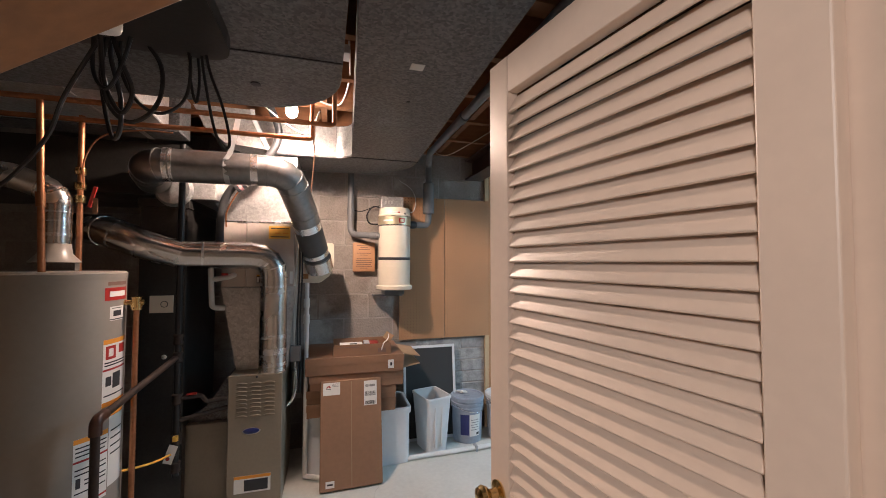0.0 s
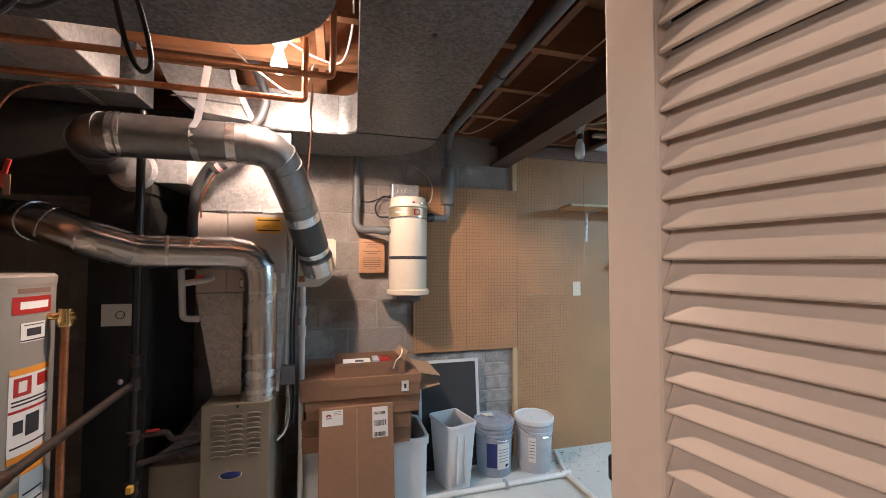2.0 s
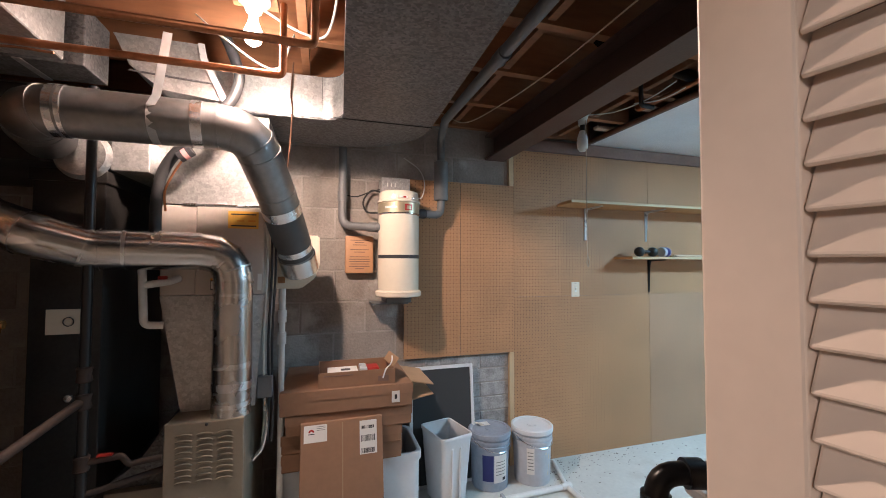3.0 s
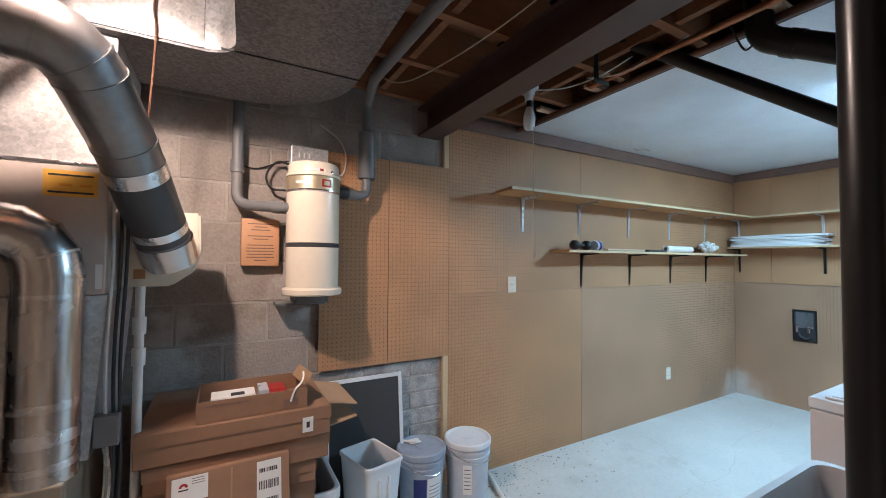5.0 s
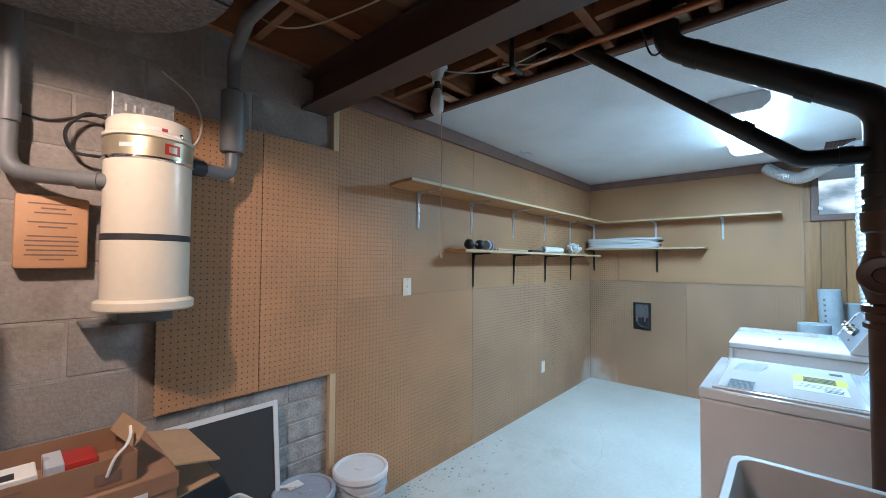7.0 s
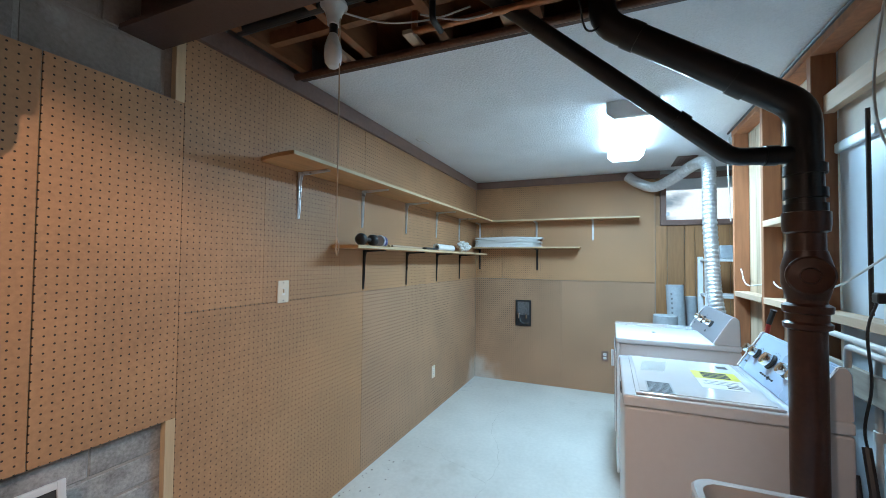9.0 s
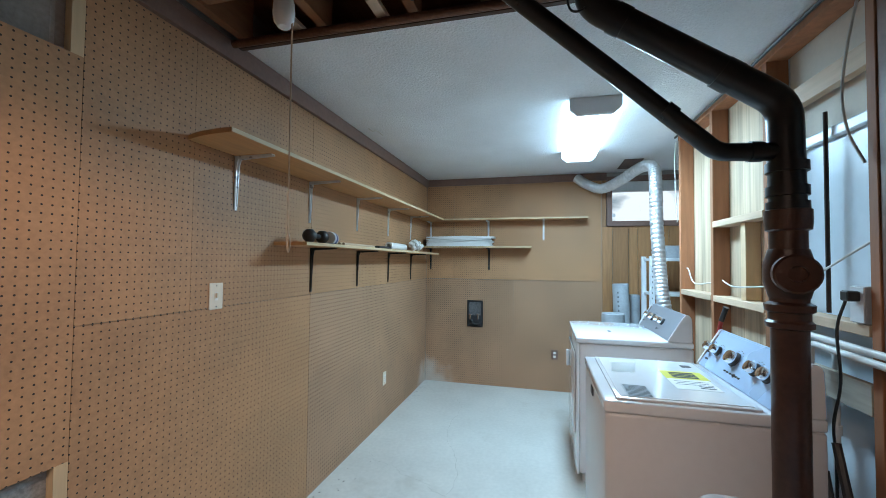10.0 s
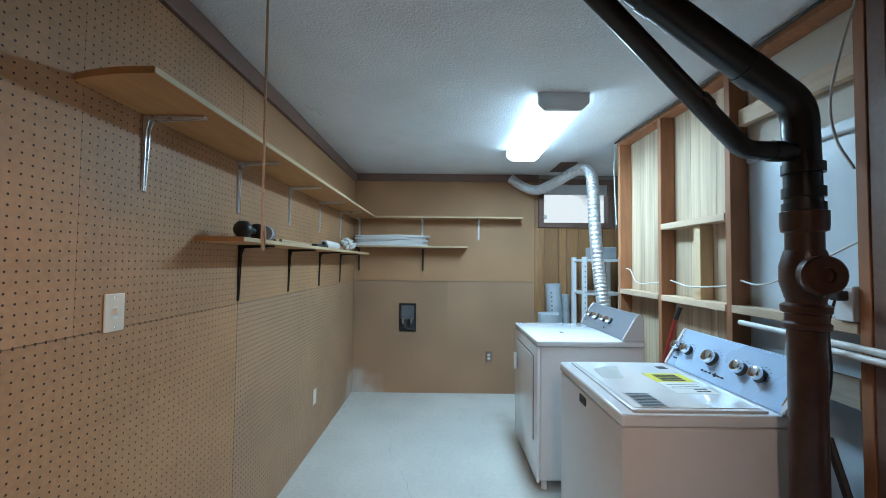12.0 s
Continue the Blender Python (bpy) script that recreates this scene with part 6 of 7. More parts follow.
bmesh.ops.bevel(bm, geom=list(bm.edges), offset=0.008, segments=2, affect="EDGES")
part("cover", bm, "cream", hu, "", True)
part("label", box(-0.165, 2.826, 1.365, -0.13, 2.83, 1.40), "panel_wood", hu)
part("collar", sweep(bmesh.new(), [(-0.072, 2.785, 1.515), (-0.055, 2.84, 1.44)], 0.094, 28), "flue", hu, "", True)

# ---- pipes round the furnace ----
cw = [("water_pipe", [(-2.0, 1.88, 2.155), (0.026, 1.88, 2.155), (0.026, 1.88, 2.40)], "copper", 0.012), ("water_pipe", [(-1.9, 2.09, 2.14), (-0.086, 2.09, 2.14), (-0.086, 2.09, 2.40)], "copper", 0.012)]
for n, p, m, r in cw:
    whole(n, pipe(p, r, 0.02), m, "copper water pipe under the ducts", "pipe", "copper water pipes")
hp = thing("heater_water_pipe", (-1.10, 1.86, 1.43), "copper pipe rising from the water heater", "pipe", "heater pipes")
part("pipe", pipe([(-1.10, 1.86, 1.43), (-1.115, 1.84, 2.13)], 0.012), "copper", hp, "", True)
part("coupling", sweep(bmesh.new(), [(-1.106, 1.852, 1.70), (-1.108, 1.85, 1.76)], 0.016, 14), "copper", hp, "", True)
h2 = thing("heater_water_pipe", (-1.10, 2.06, 1.43), "copper pipe with shut-off valve on the heater", "pipe", "heater pipes")
part("pipe", pipe([(-1.10, 2.10, 1.43), (-1.105, 2.10, 2.16)], 0.012), "copper", h2, "", True)
for z in (1.77, 1.83, 1.90):
    part("union", lathe([(0, -0.016), (0.02, -0.016), (0.023, 0), (0.02, 0.016), (0, 0.016)], (-1.103, 2.10, z), 12), "brass", h2, "brass union", True)
lv = part("valve_lever", box(-0.008, -0.004, 0, 0.008, 0.004, 0.10, bev=0.003, m=pose(-1.055, 2.075, 1.73, 0, 14, 0)), "red", h2, "red valve lever")
part("thin_line", cable([(-1.08, 2.08, 1.82), (-1.07, 2.06, 1.95), (-1.0, 2.05, 2.06), (-0.85, 2.05, 2.10), (-0.72, 2.05, 2.10)], 0.004), "copper", h2, "thin copper line")
part("tag", box(-1.03, 2.05, 1.70, -1.01, 2.052, 1.77), "card", h2)
gp = thing("gas_pipe", (-0.80, 2.43, 0), "black iron gas pipe with fittings", "pipe")
part("riser", pipe([(-0.795, 2.43, 0.30), (-0.795, 2.43, 2.15)], 0.017), "black", gp, "", True)
for z in (0.35, 0.50, 0.72, 0.95, 1.05):
    part("fitting", lathe([(0, -0.03), (0.022, -0.03), (0.026, -0.024), (0.022, 0), (0.026, 0.024), (0.022, 0.03), (0, 0.03)], (-0.795, 2.43, z), 14), "rust", gp, "", True)
part("cross_pipe", pipe([(-0.875, 1.80, 0), (-0.875, 1.80, 0.845), (-0.80, 2.42, 0.95)], 0.016, 0.03), "rust", gp, "", True)
part("elbow", sweep(bmesh.new(), bend([(-0.875, 1.80, 0.79), (-0.875, 1.80, 0.848), (-0.869, 1.855, 0.856)], 0.03), 0.022, 14), "iron", gp, "", True)
part("branch", pipe([(-0.795, 2.43, 0.72), (-0.68, 2.46, 0.72), (-0.66, 2.47, 0.68), (-0.56, 2.50, 0.68)], 0.012, 0.02), "rust", gp, "", True)
part("branch", pipe([(-0.795, 2.43, 0.60), (-0.56, 2.53, 0.62)], 0.012), "rust", gp, "", True)
part("valve_handle", box(-0.75, 2.43, 0.735, -0.70, 2.445, 0.745, bev=0.002), "red", gp, "red valve handle")
yt = part("yellow_valve", box(-0.80, 2.385, 0.50, -0.775, 2.41, 0.53, bev=0.005), "yellow", gp, "yellow gas valve")
tag = part("hang_tag", box(-0.022, -0.0005, -0.06, 0.022, 0.0005, 0.04, bev=0.0, m=pose(-0.80, 2.378, 0.45, 0, 18, 0)), "paper", gp, "white hanging tag")
part("tag_mark", lathe([(0, 0), (0.010, 0), (0.010, 0.0006), (0, 0.0006)], (-0.815, 2.376, 0.42), 14, pose(0, 0, 0, 90)), "red", tag)
part("yellow_line", cable([(-0.80, 2.38, 0.44), (-0.87, 2.34, 0.425), (-0.97, 2.28, 0.43), (-1.05, 2.22, 0.45)], 0.006), "yellow", gp, "yellow flexible gas line")
dr = thing("drain_pipe_copper", (-0.855, 2.08, 0), "tarnished copper discharge pipe beside the heater", "pipe")
part("pipe", pipe([(-0.86, 2.08, 0.05), (-0.86, 2.08, 1.28)], 0.012), "copper", dr, "", True)
part("relief_valve", lathe([(0, 0), (0.02, 0), (0.024, 0.02), (0.018, 0.05), (0.02, 0.06), (0, 0.065)], (-0.86, 2.08, 1.255), 14), "brass", dr, "brass relief valve", True)
part("valve_arm", sweep(bmesh.new(), [(-0.93, 2.07, 1.29), (-0.83, 2.085, 1.29)], 0.013, 12), "brass", dr, "", True)
pv = thing("condensate_pipe", (-0.68, 2.64, 1.2), "white plastic condensate drain with a tee", "pipe")
part("pipe", pipe([(-0.693, 2.62, 1.475), (-0.680, 2.62, 1.20), (-0.612, 2.64, 1.195)], 0.016, 0.03), "white_pvc", pv, "", True)
part("tee", pipe([(-0.69, 2.62, 1.372), (-0.59, 2.64, 1.388), (-0.57, 2.68, 1.40)], 0.016, 0.03), "white_pvc", pv, "", True)
part("red_cap", lathe([(0, 0), (0.018, 0), (0.018, 0.015), (0, 0.015)], (-0.615, 2.625, 1.398), 14), "red", pv, "red primer stain")
whole("refrigerant_line", sweep(bmesh.new(), spline([(-0.635, 2.60, 1.45), (-0.64, 2.60, 1.70), (-0.62, 2.60, 1.86), (-0.55, 2.58, 1.97), (-0.47, 2.57, 2.02)], 8), 0.023, 14), "hose", "black foam insulated refrigerant line", "pipe", smooth=True)
whole("refrigerant_line", sweep(bmesh.new(), spline([(-0.40, 2.47, 2.08), (-0.355, 2.45, 2.12), (-0.315, 2.45, 2.18), (-0.294, 2.45, 2.26), (-0.306, 2.45, 2.325), (-0.355, 2.45, 2.445), (-0.43, 2.45, 2.57)], 8), 0.022, 14), "hose", "black foam insulated line under the joists", "pipe", smooth=True)
fd = thing("filter_drier", (-0.52, 2.56, 1.93), "small black cylinder with a pink label", "fitting")
part("body", sweep(bmesh.new(), [(-0.545, 2.565, 1.93), (-0.495, 2.56, 1.965)], 0.024, 16), "ink", fd, "", True)
part("label", sweep(bmesh.new(), [(-0.528, 2.5633, 1.942), (-0.512, 2.5617, 1.953)], 0.0245, 16), "pink", fd, "pink printed label", True)
whole("thin_copper_line", cable([(-0.52, 2.56, 1.94), (-0.57, 2.575, 1.86), (-0.605, 2.59, 1.78), (-0.61, 2.62, 1.70)], 0.005), "copper", "thin copper refrigerant tube", "pipe")
cu = thing("condensate_riser", (-0.13, 2.78, 0), "white plastic pipe rising beside the furnace", "pipe")
part("pipe", pipe([(-0.135, 2.77, 0.02), (-0.135, 2.77, 1.34)], 0.015), "white_pvc", cu, "", True)
for z in (1.06, 1.17):
    part("collar", sweep(bmesh.new(), [(-0.135, 2.77, z), (-0.135, 2.77, z + 0.06)], 0.021, 14), "white_pvc", cu, "", True)
part("foot", pipe([(-0.135, 2.77, 0.05), (-0.135, 2.77, 0.03), (0.0, 2.70, 0.03)], 0.015, 0.02), "white_pvc", cu, "", True)
for k, x in enumerate((-0.205, -0.185, -0.168)):
    whole("control_cable", cable([(x, 2.70, 1.70 + 0.02 * k), (x + 0.006, 2.695, 1.45), (x - 0.004, 2.69, 1.1), (x + 0.004, 2.69, 0.75), (x, 2.68, 0.62)], 0.0055), "hose" if k else "wire_white", "thin control cable down the furnace side", "cable", "furnace cables")
whole("junction_box", box(-0.232, 2.66, 0.83, -0.165, 2.71, 0.93, bev=0.004), "grey_pvc", "grey electrical junction box on the furnace", "junction box")
whole("flexible_conduit", cable([(-0.2, 2.68, 0.83), (-0.19, 2.675, 0.70), (-0.205, 2.67, 0.6), (-0.245, 2.66, 0.55)], 0.010), "foil", "shiny metal flexible electrical conduit", "conduit")

# ---- water heater ----
HX, HY, HR = -1.155, 2.04, 0.252
wh = thing("water_heater", (HX, HY, 0), "tall grey gas water heater with printed labels", "water heater")
part("tank", lathe([(0, 0.02), (HR - 0.01, 0.02), (HR, 0.03), (HR, 1.405), (0, 1.405)], (HX, HY, 0), 72), "heater", wh, "", True)
part("top_cap", lathe([(HR + 0.002, 1.402), (HR + 0.003, 1.428), (HR - 0.006, 1.437), (0, 1.440)], (HX, HY, 0), 72), "heater", wh, "", True)
part("draft_hood", lathe([(0.085, 1.475), (0.088, 1.48), (0.058, 1.515), (0.052, 1.56), (0.0, 1.56)], (HX, HY, 0), 32), "heater", wh, "", True)
for a in (30, 150, 270):
    part("hood_leg", box(-0.008, -0.003, 0, 0.008, 0.003, 0.05, m=pose(HX + 0.072 * math.cos(radians(a)), HY + 0.072 * math.sin(radians(a)), 1.435, 0, 0, a)), "heater", wh)
flue("heater_flue", [(HX, HY, 1.55), (HX, HY, 1.79), (-1.30, 2.0, 1.85), (-2.2, 1.9, 1.90)], 0.052, "galvanised water heater flue", [((HX, HY, 1.60), (HX, HY, 1.7), 0.008), ((HX, HY, 1.66), (HX, HY, 1.7), 0.004), ((HX, HY, 1.70), (HX, HY, 1.8), 0.004)])


def wrap(name, a0, a1, z0, z1, material, parent, off=0.0012, label=""):
    """A label that follows the tank's curve; angles in degrees round the tank."""
    bm = bmesh.new()
    n = 10
    lo, hi = [], []
    for k in range(n + 1):
        a = radians(a0 + (a1 - a0) * k / n)
        x, y = HX + (HR + off) * math.cos(a), HY + (HR + off) * math.sin(a)
        lo.append(bm.verts.new((x, y, z0))), hi.append(bm.verts.new((x, y, z1)))
    for k in range(n):
        bm.faces.new((lo[k], lo[k + 1], hi[k + 1], hi[k]))
    return part(name, bm, material, parent, label)


def panel(a0, a1, z0, z1, rows, label):
    base = wrap("printed_label", a0, a1, z0, z1, "paper", wh, 0.0012, label)
    for z2, z3, b0, b1, m in rows:
        wrap("label_print", a0 + (a1 - a0) * b0, a0 + (a1 - a0) * b1, z0 + (z1 - z0) * z2, z0 + (z1 - z0) * z3, m, base, 0.0018)
    return base


panel(-23, 10, 0.850, 1.14, [(0.93, 1.0, 0, 1, "orange"), (0.53, 0.56, 0, 1, "red"), (0.70, 0.90, 0.08, 0.46, "red"), (0.74, 0.86, 0.18, 0.36, "paper"), (0.76, 0.9, 0.6, 0.95, "red"), (0.60, 0.62, 0.05, 0.95, "ink"), (0.64, 0.66, 0.05, 0.95, "ink"),
      (0.25, 0.48, 0.35, 0.70, "ink"), (0.30, 0.44, 0.10, 0.30, "ink"), (0.15, 0.17, 0.05, 0.95, "ink"), (0.0, 0.07, 0, 1, "orange")], "white, red and orange safety label")
panel(-45, -15, 0.47, 0.755, [(0.93, 1.0, 0, 1, "orange"), (0.66, 0.69, 0, 1, "red"), (0.86, 0.88, 0.05, 0.95, "ink"), (0.80, 0.82, 0.05, 0.95, "ink"), (0.74, 0.76, 0.05, 0.9, "ink"), (0.55, 0.57, 0.05, 0.95, "ink"), (0.48, 0.50, 0.05, 0.95, "ink"), (0.30, 0.44, 0.08, 0.2, "ink"), (0.38, 0.40, 0.3, 0.95, "ink"), (0.32, 0.34, 0.3, 0.95, "ink"), (0.22, 0.24, 0.05, 0.95, "ink"), (0.05, 0.08, 0, 1, "red")], "white printed instruction label")
panel(-14, 8, 0.50, 0.835, [(0.9, 1.0, 0, 1, "orange"), (0.7, 0.72, 0.1, 0.9, "ink"), (0.6, 0.62, 0.1, 0.9, "ink"), (0.5, 0.52, 0.1, 0.9, "ink"), (0.4, 0.42, 0.1, 0.9, "ink")], "white printed side label")
red = wrap("brand_plate", -23, 10, 1.31, 1.366, "red", wh, 0.0012, "red plate")
wrap("plate_mark", -18, 6, 1.326, 1.350, "paper", red, 0.0018)
wrap("brand_bar", -20, 9, 1.376, 1.392, "brown", wh, 0.0012)
panel(-17, 3, 1.22, 1.282, [(0.3, 0.7, 0.2, 0.8, "ink"), (0.05, 0.12, 0, 1, "ink"), (0.85, 0.9, 0.1, 0.9, "ink")], "small white pictogram label")

# coiled cables hanging from the duct
co = thing("coiled_cables", (-0.56, 1.20, 2.16), "bundle of black coiled cables hanging from the duct", "cable")
for pts, r in (
        ([(-0.60, 1.22, 2.165), (-0.635, 1.25, 2.05), (-0.628, 1.26, 1.93), (-0.606, 1.26, 1.842), (-0.585, 1.25, 1.87), (-0.582, 1.24, 1.96), (-0.60, 1.22, 2.08), (-0.575, 1.21, 2.165)], 0.0065),
        ([(-0.55, 1.23, 2.165), (-0.49, 1.25, 2.08), (-0.487, 1.26, 1.99), (-0.52, 1.26, 1.92), (-0.575, 1.26, 1.895), (-0.62, 1.25, 1.95), (-0.625, 1.23, 2.06), (-0.59, 1.21, 2.165)], 0.0065),
        ([(-0.42, 1.24, 2.165), (-0.408, 1.25, 2.07), (-0.43, 1.27, 1.98), (-0.491, 1.27, 1.932), (-0.55, 1.26, 1.96), (-0.585, 1.24, 2.05), (-0.57, 1.22, 2.165)], 0.005),
        ([(-0.60, 1.19, 2.165), (-0.57, 1.20, 2.06), (-0.545, 1.22, 1.97), (-0.575, 1.23, 1.91), (-0.61, 1.22, 1.98), (-0.615, 1.20, 2.09), (-0.61, 1.18, 2.165)], 0.0065),
        ([(-0.53, 1.19, 2.165), (-0.56, 1.20, 2.05), (-0.60, 1.21, 1.97), (-0.64, 1.22, 2.02), (-0.63, 1.20, 2.165)], 0.0055),
        ([(-0.385, 1.25, 2.165), (-0.372, 1.26, 2.05), (-0.345, 1.27, 1.90), (-0.318, 1.27, 1.84), (-0.300, 1.27, 1.86), (-0.318, 1.26, 1.96), (-0.355, 1.25, 2.07), (-0.372, 1.24, 2.165)], 0.0045),
        ([(-0.40, 1.27, 2.165), (-0.392, 1.28, 2.06), (-0.40, 1.28, 1.98), (-0.415, 1.27, 2.06), (-0.41, 1.26, 2.165)], 0.0045)):
    part("loop", sweep(bmesh.new(), spline(pts, 6), r, 8), "wire", co)
part("long_cable", cable([(-0.62, 1.2, 2.1), (-0.72, 1.25, 1.95), (-0.80, 1.32, 1.84), (-0.98, 1.45, 1.72), (-1.2, 1.6, 1.66)], 0.006), "wire", co)
part("red_tie", sweep(bmesh.new(), [(-0.60, 1.17, 2.12), (-0.56, 1.17, 2.16)], 0.008, 8), "red", co, "red cable tie")

# bare bulb between the ducts
lb = thing("bare_bulb_lamp", (BULB[0], BULB[1], 2.48), "lit bare bulb in a white porcelain holder", "lamp")
part("holder", lathe([(0, 0.0), (0.055, 0.0), (0.058, -0.012), (0.038, -0.03), (0.026, -0.055), (0, -0.055)], (BULB[0], BULB[1], 2.452), 24), "bulb_off", lb, "white porcelain holder", True)
bu = part("bulb", lathe([(0.014, 0.075), (0.018, 0.05), (0.030, 0.02), (0.032, -0.002), (0.026, -0.022), (0.012, -0.033), (0, -0.035)], BULB, 24), "bulb_glow", lb, "glowing bulb", True)
bu.visible_shadow = False
part("fixing_board", box(BULB[0] - 0.08, BULB[1] - 0.07, 2.454, BULB[0] + 0.08, BULB[1] + 0.07, 2.48), "joist", lb)
whole("house_wire", cable([(-0.2, 2.24, 2.47), (-0.05, 2.32, 2.44), (0.06, 2.30, 2.43), (0.10, 2.0, 2.45), (0.08, 1.6, 2.43)], 0.005), "wire_white", "white electrical wire between the ducts", "cable", "wires between the ducts")
whole("house_wire", cable([(-0.09, 2.62, 2.45), (-0.10, 2.64, 2.30), (-0.095, 2.645, 2.2), (-0.12, 2.70, 1.9), (-0.16, 2.70, 1.6)], 0.004), "copper_old", "pale cable running down to the furnace", "cable", "wires between the ducts")
whole("house_wire", cable([(-0.42, 2.3, 2.43), (-0.3, 2.2, 2.30), (-0.12, 2.12, 2.17), (-0.05, 2.1, 2.30)], 0.004), "wire_white", "thin pale wire across the pipes", "cable", "wires between the ducts")
whole("wire_box", box(0.035, 1.62, 2.39, 0.085, 1.70, 2.43, bev=0.004), "white_plastic", "small white junction cover between the ducts", "junction box")
whole("joist_cable", cable([(0.75, 2.9, 2.40), (0.85, 2.75, 2.30), (1.0, 2.6, 2.36), (1.10, 2.2, 2.40), (1.12, 1.5, 2.41), (1.15, 0.8, 2.41)], 0.0035), "rope", "pale cable stapled under the joists", "cable", "wires between the ducts")

# ---- central vacuum on the block wall ----
VX, VY = 0.519, 3.075
vac = thing("central_vacuum", (VX, VY, 1.25), "cream central vacuum canister with a gold band", "vacuum")
part("body", lathe([(0.0000, 1.2872), (0.1281, 1.2872), (0.1281, 1.5069), (0.1281, 1.7799), (0.0000, 1.7799)], (VX, VY, 0), 56), "cream", vac, "", True)
part("bottom_flange", lathe([(0.0000, 1.2645), (0.1400, 1.2645), (0.1449, 1.2705), (0.1449, 1.2941), (0.1360, 1.3000), (0.1281, 1.3039)], (VX, VY, 0), 56), "cream", vac, "", True)
part("dark_band", lathe([(0.1283, 1.5010), (0.1305, 1.5030), (0.1305, 1.5208), (0.1283, 1.5227)], (VX, VY, 0), 56), "ink", vac, "dark rubber band", True)
gb2 = part("gold_band", lathe([(0.1281, 1.7809), (0.1310, 1.7829), (0.1310, 1.8440), (0.1281, 1.8459)], (VX, VY, 0), 56), "gold", vac, "gold trim band", True)
part("rolled_bead", lathe([(0.1281, 1.7701), (0.1350, 1.7750), (0.1350, 1.7809), (0.1281, 1.7848)], (VX, VY, 0), 56), "chrome", vac, "", True)
part("lid", lathe([(0.1281, 1.8470), (0.1350, 1.8499), (0.1350, 1.8598), (0.1261, 1.8676), (0.1242, 1.9080), (0.1163, 1.9188), (0.0000, 1.9228)], (VX, VY, 0), 56), "cream", vac, "", True)


def vwrap(name, a0, a1, z0, z1, r, material, parent, label=""):
    bm = bmesh.new()
    lo, hi = [], []
    for k in range(7):
        a = radians(a0 + (a1 - a0) * k / 6)
        lo.append(bm.verts.new((VX + r * math.cos(a), VY + r * math.sin(a), z0))), hi.append(bm.verts.new((VX + r * math.cos(a), VY + r * math.sin(a), z1)))
    for k in range(6):
        bm.faces.new((lo[k], lo[k + 1], hi[k + 1], hi[k]))
    return part(name, bm, material, parent, label)


hp2 = vwrap("red_badge", -84, -62, 1.7947, 1.8321, 0.1317, "red", gb2, "red badge")
vwrap("badge_mark", -79, -67, 1.8025, 1.8242, 0.1321, "gold", hp2)
vwrap("band_print", -140, -105, 1.8065, 1.8193, 0.1316, "paper", gb2)
vwrap("lid_label", -105, -75, 1.8706, 1.8834, 0.1266, "paper", vac, "white and red strip")
vwrap("lid_label", -88, -80, 1.8715, 1.8824, 0.1270, "red", vac)
part("latch", lathe([(0, 0), (0.010, 0), (0.008, 0.012), (0, 0.014)], (VX + 0.06, VY - 0.109, 1.868), 14, pose(0, 0, 0, 90, 0, 25)), "chrome", vac, "chrome latch", True)
part("wall_bracket", box(0.44, 3.06, 1.222, 0.60, 3.27, 1.268, bev=0.003), "grey_pvc", vac)
part("bracket_lip", box(0.36, 3.14, 1.205, 0.60, 3.27, 1.217, bev=0.002), "grey_pvc", vac)
cbx = thing("control_box", (0.50, 3.2, 1.93), "grey steel control box above the vacuum", "control box")
part("case", box(0.415, 3.12, 1.93, 0.60, 3.26, 2.025, bev=0.003), "galv", cbx)
for k in range(3):
    part("slot", box(0.45 + 0.025 * k, 3.1185, 1.965, 0.457 + 0.025 * k, 3.1202, 1.99), "paper", cbx)
vp = thing("vacuum_pipe", (0.18, 3.2, 1.7), "grey plastic vacuum inlet pipe with a bend", "pipe", "vacuum pipes")
part("pipe", pipe([(0.175, 3.20, 2.42), (0.175, 3.20, 1.71), (0.41, 3.06, 1.695)], 0.026, 0.075, 20), "grey_pvc", vp, "", True)
for p, q in (((0.175, 3.2, 1.87), (0.175, 3.2, 1.93)), ((0.335, 3.103, 1.698), (0.385, 3.075, 1.696))):
    part("coupling", sweep(bmesh.new(), [p, q], 0.031, 20), "grey_pvc", vp, "", True)
ve = thing("vacuum_pipe", (0.83, 3.18, 1.8), "grey plastic exhaust pipe with a muffler", "pipe", "vacuum pipes")
part("muffler", lathe([(0, 1.90), (0.046, 1.90), (0.048, 1.905), (0.048, 2.16), (0.03, 2.175), (0, 2.175)], (0.825, 3.16, 0), 28), "grey_pvc", ve, "", True)
part("elbow", pipe([(0.825, 3.16, 1.93), (0.825, 3.16, 1.80), (0.61, 3.05, 1.79)], 0.026, 0.06, 20), "grey_pvc", ve, "", True)
part("riser", pipe([(0.825, 3.16, 2.16), (0.823, 3.155, 2.33), (0.768, 2.88, 2.35), (0.77, 0.3, 2.345)], 0.026, 0.06, 20), "grey_pvc", ve, "", True)
part("coupling", sweep(bmesh.new(), [(0.768, 2.05, 2.345), (0.768, 2.13, 2.345)], 0.031, 20), "grey_pvc", ve, "", True)
part("dark_sleeve", sweep(bmesh.new(), [(0.69, 3.09, 1.794), (0.635, 3.063, 1.792)], 0.031, 20), "ink", ve, "", True)
whole("electric_cord", cable([(0.42, 3.19, 1.94), (0.36, 3.22, 1.95), (0.31, 3.22, 1.88), (0.33, 3.21, 1.81), (0.40, 3.19, 1.80)], 0.006), "wire", "black cord looped beside the vacuum", "cord", "vacuum cords")
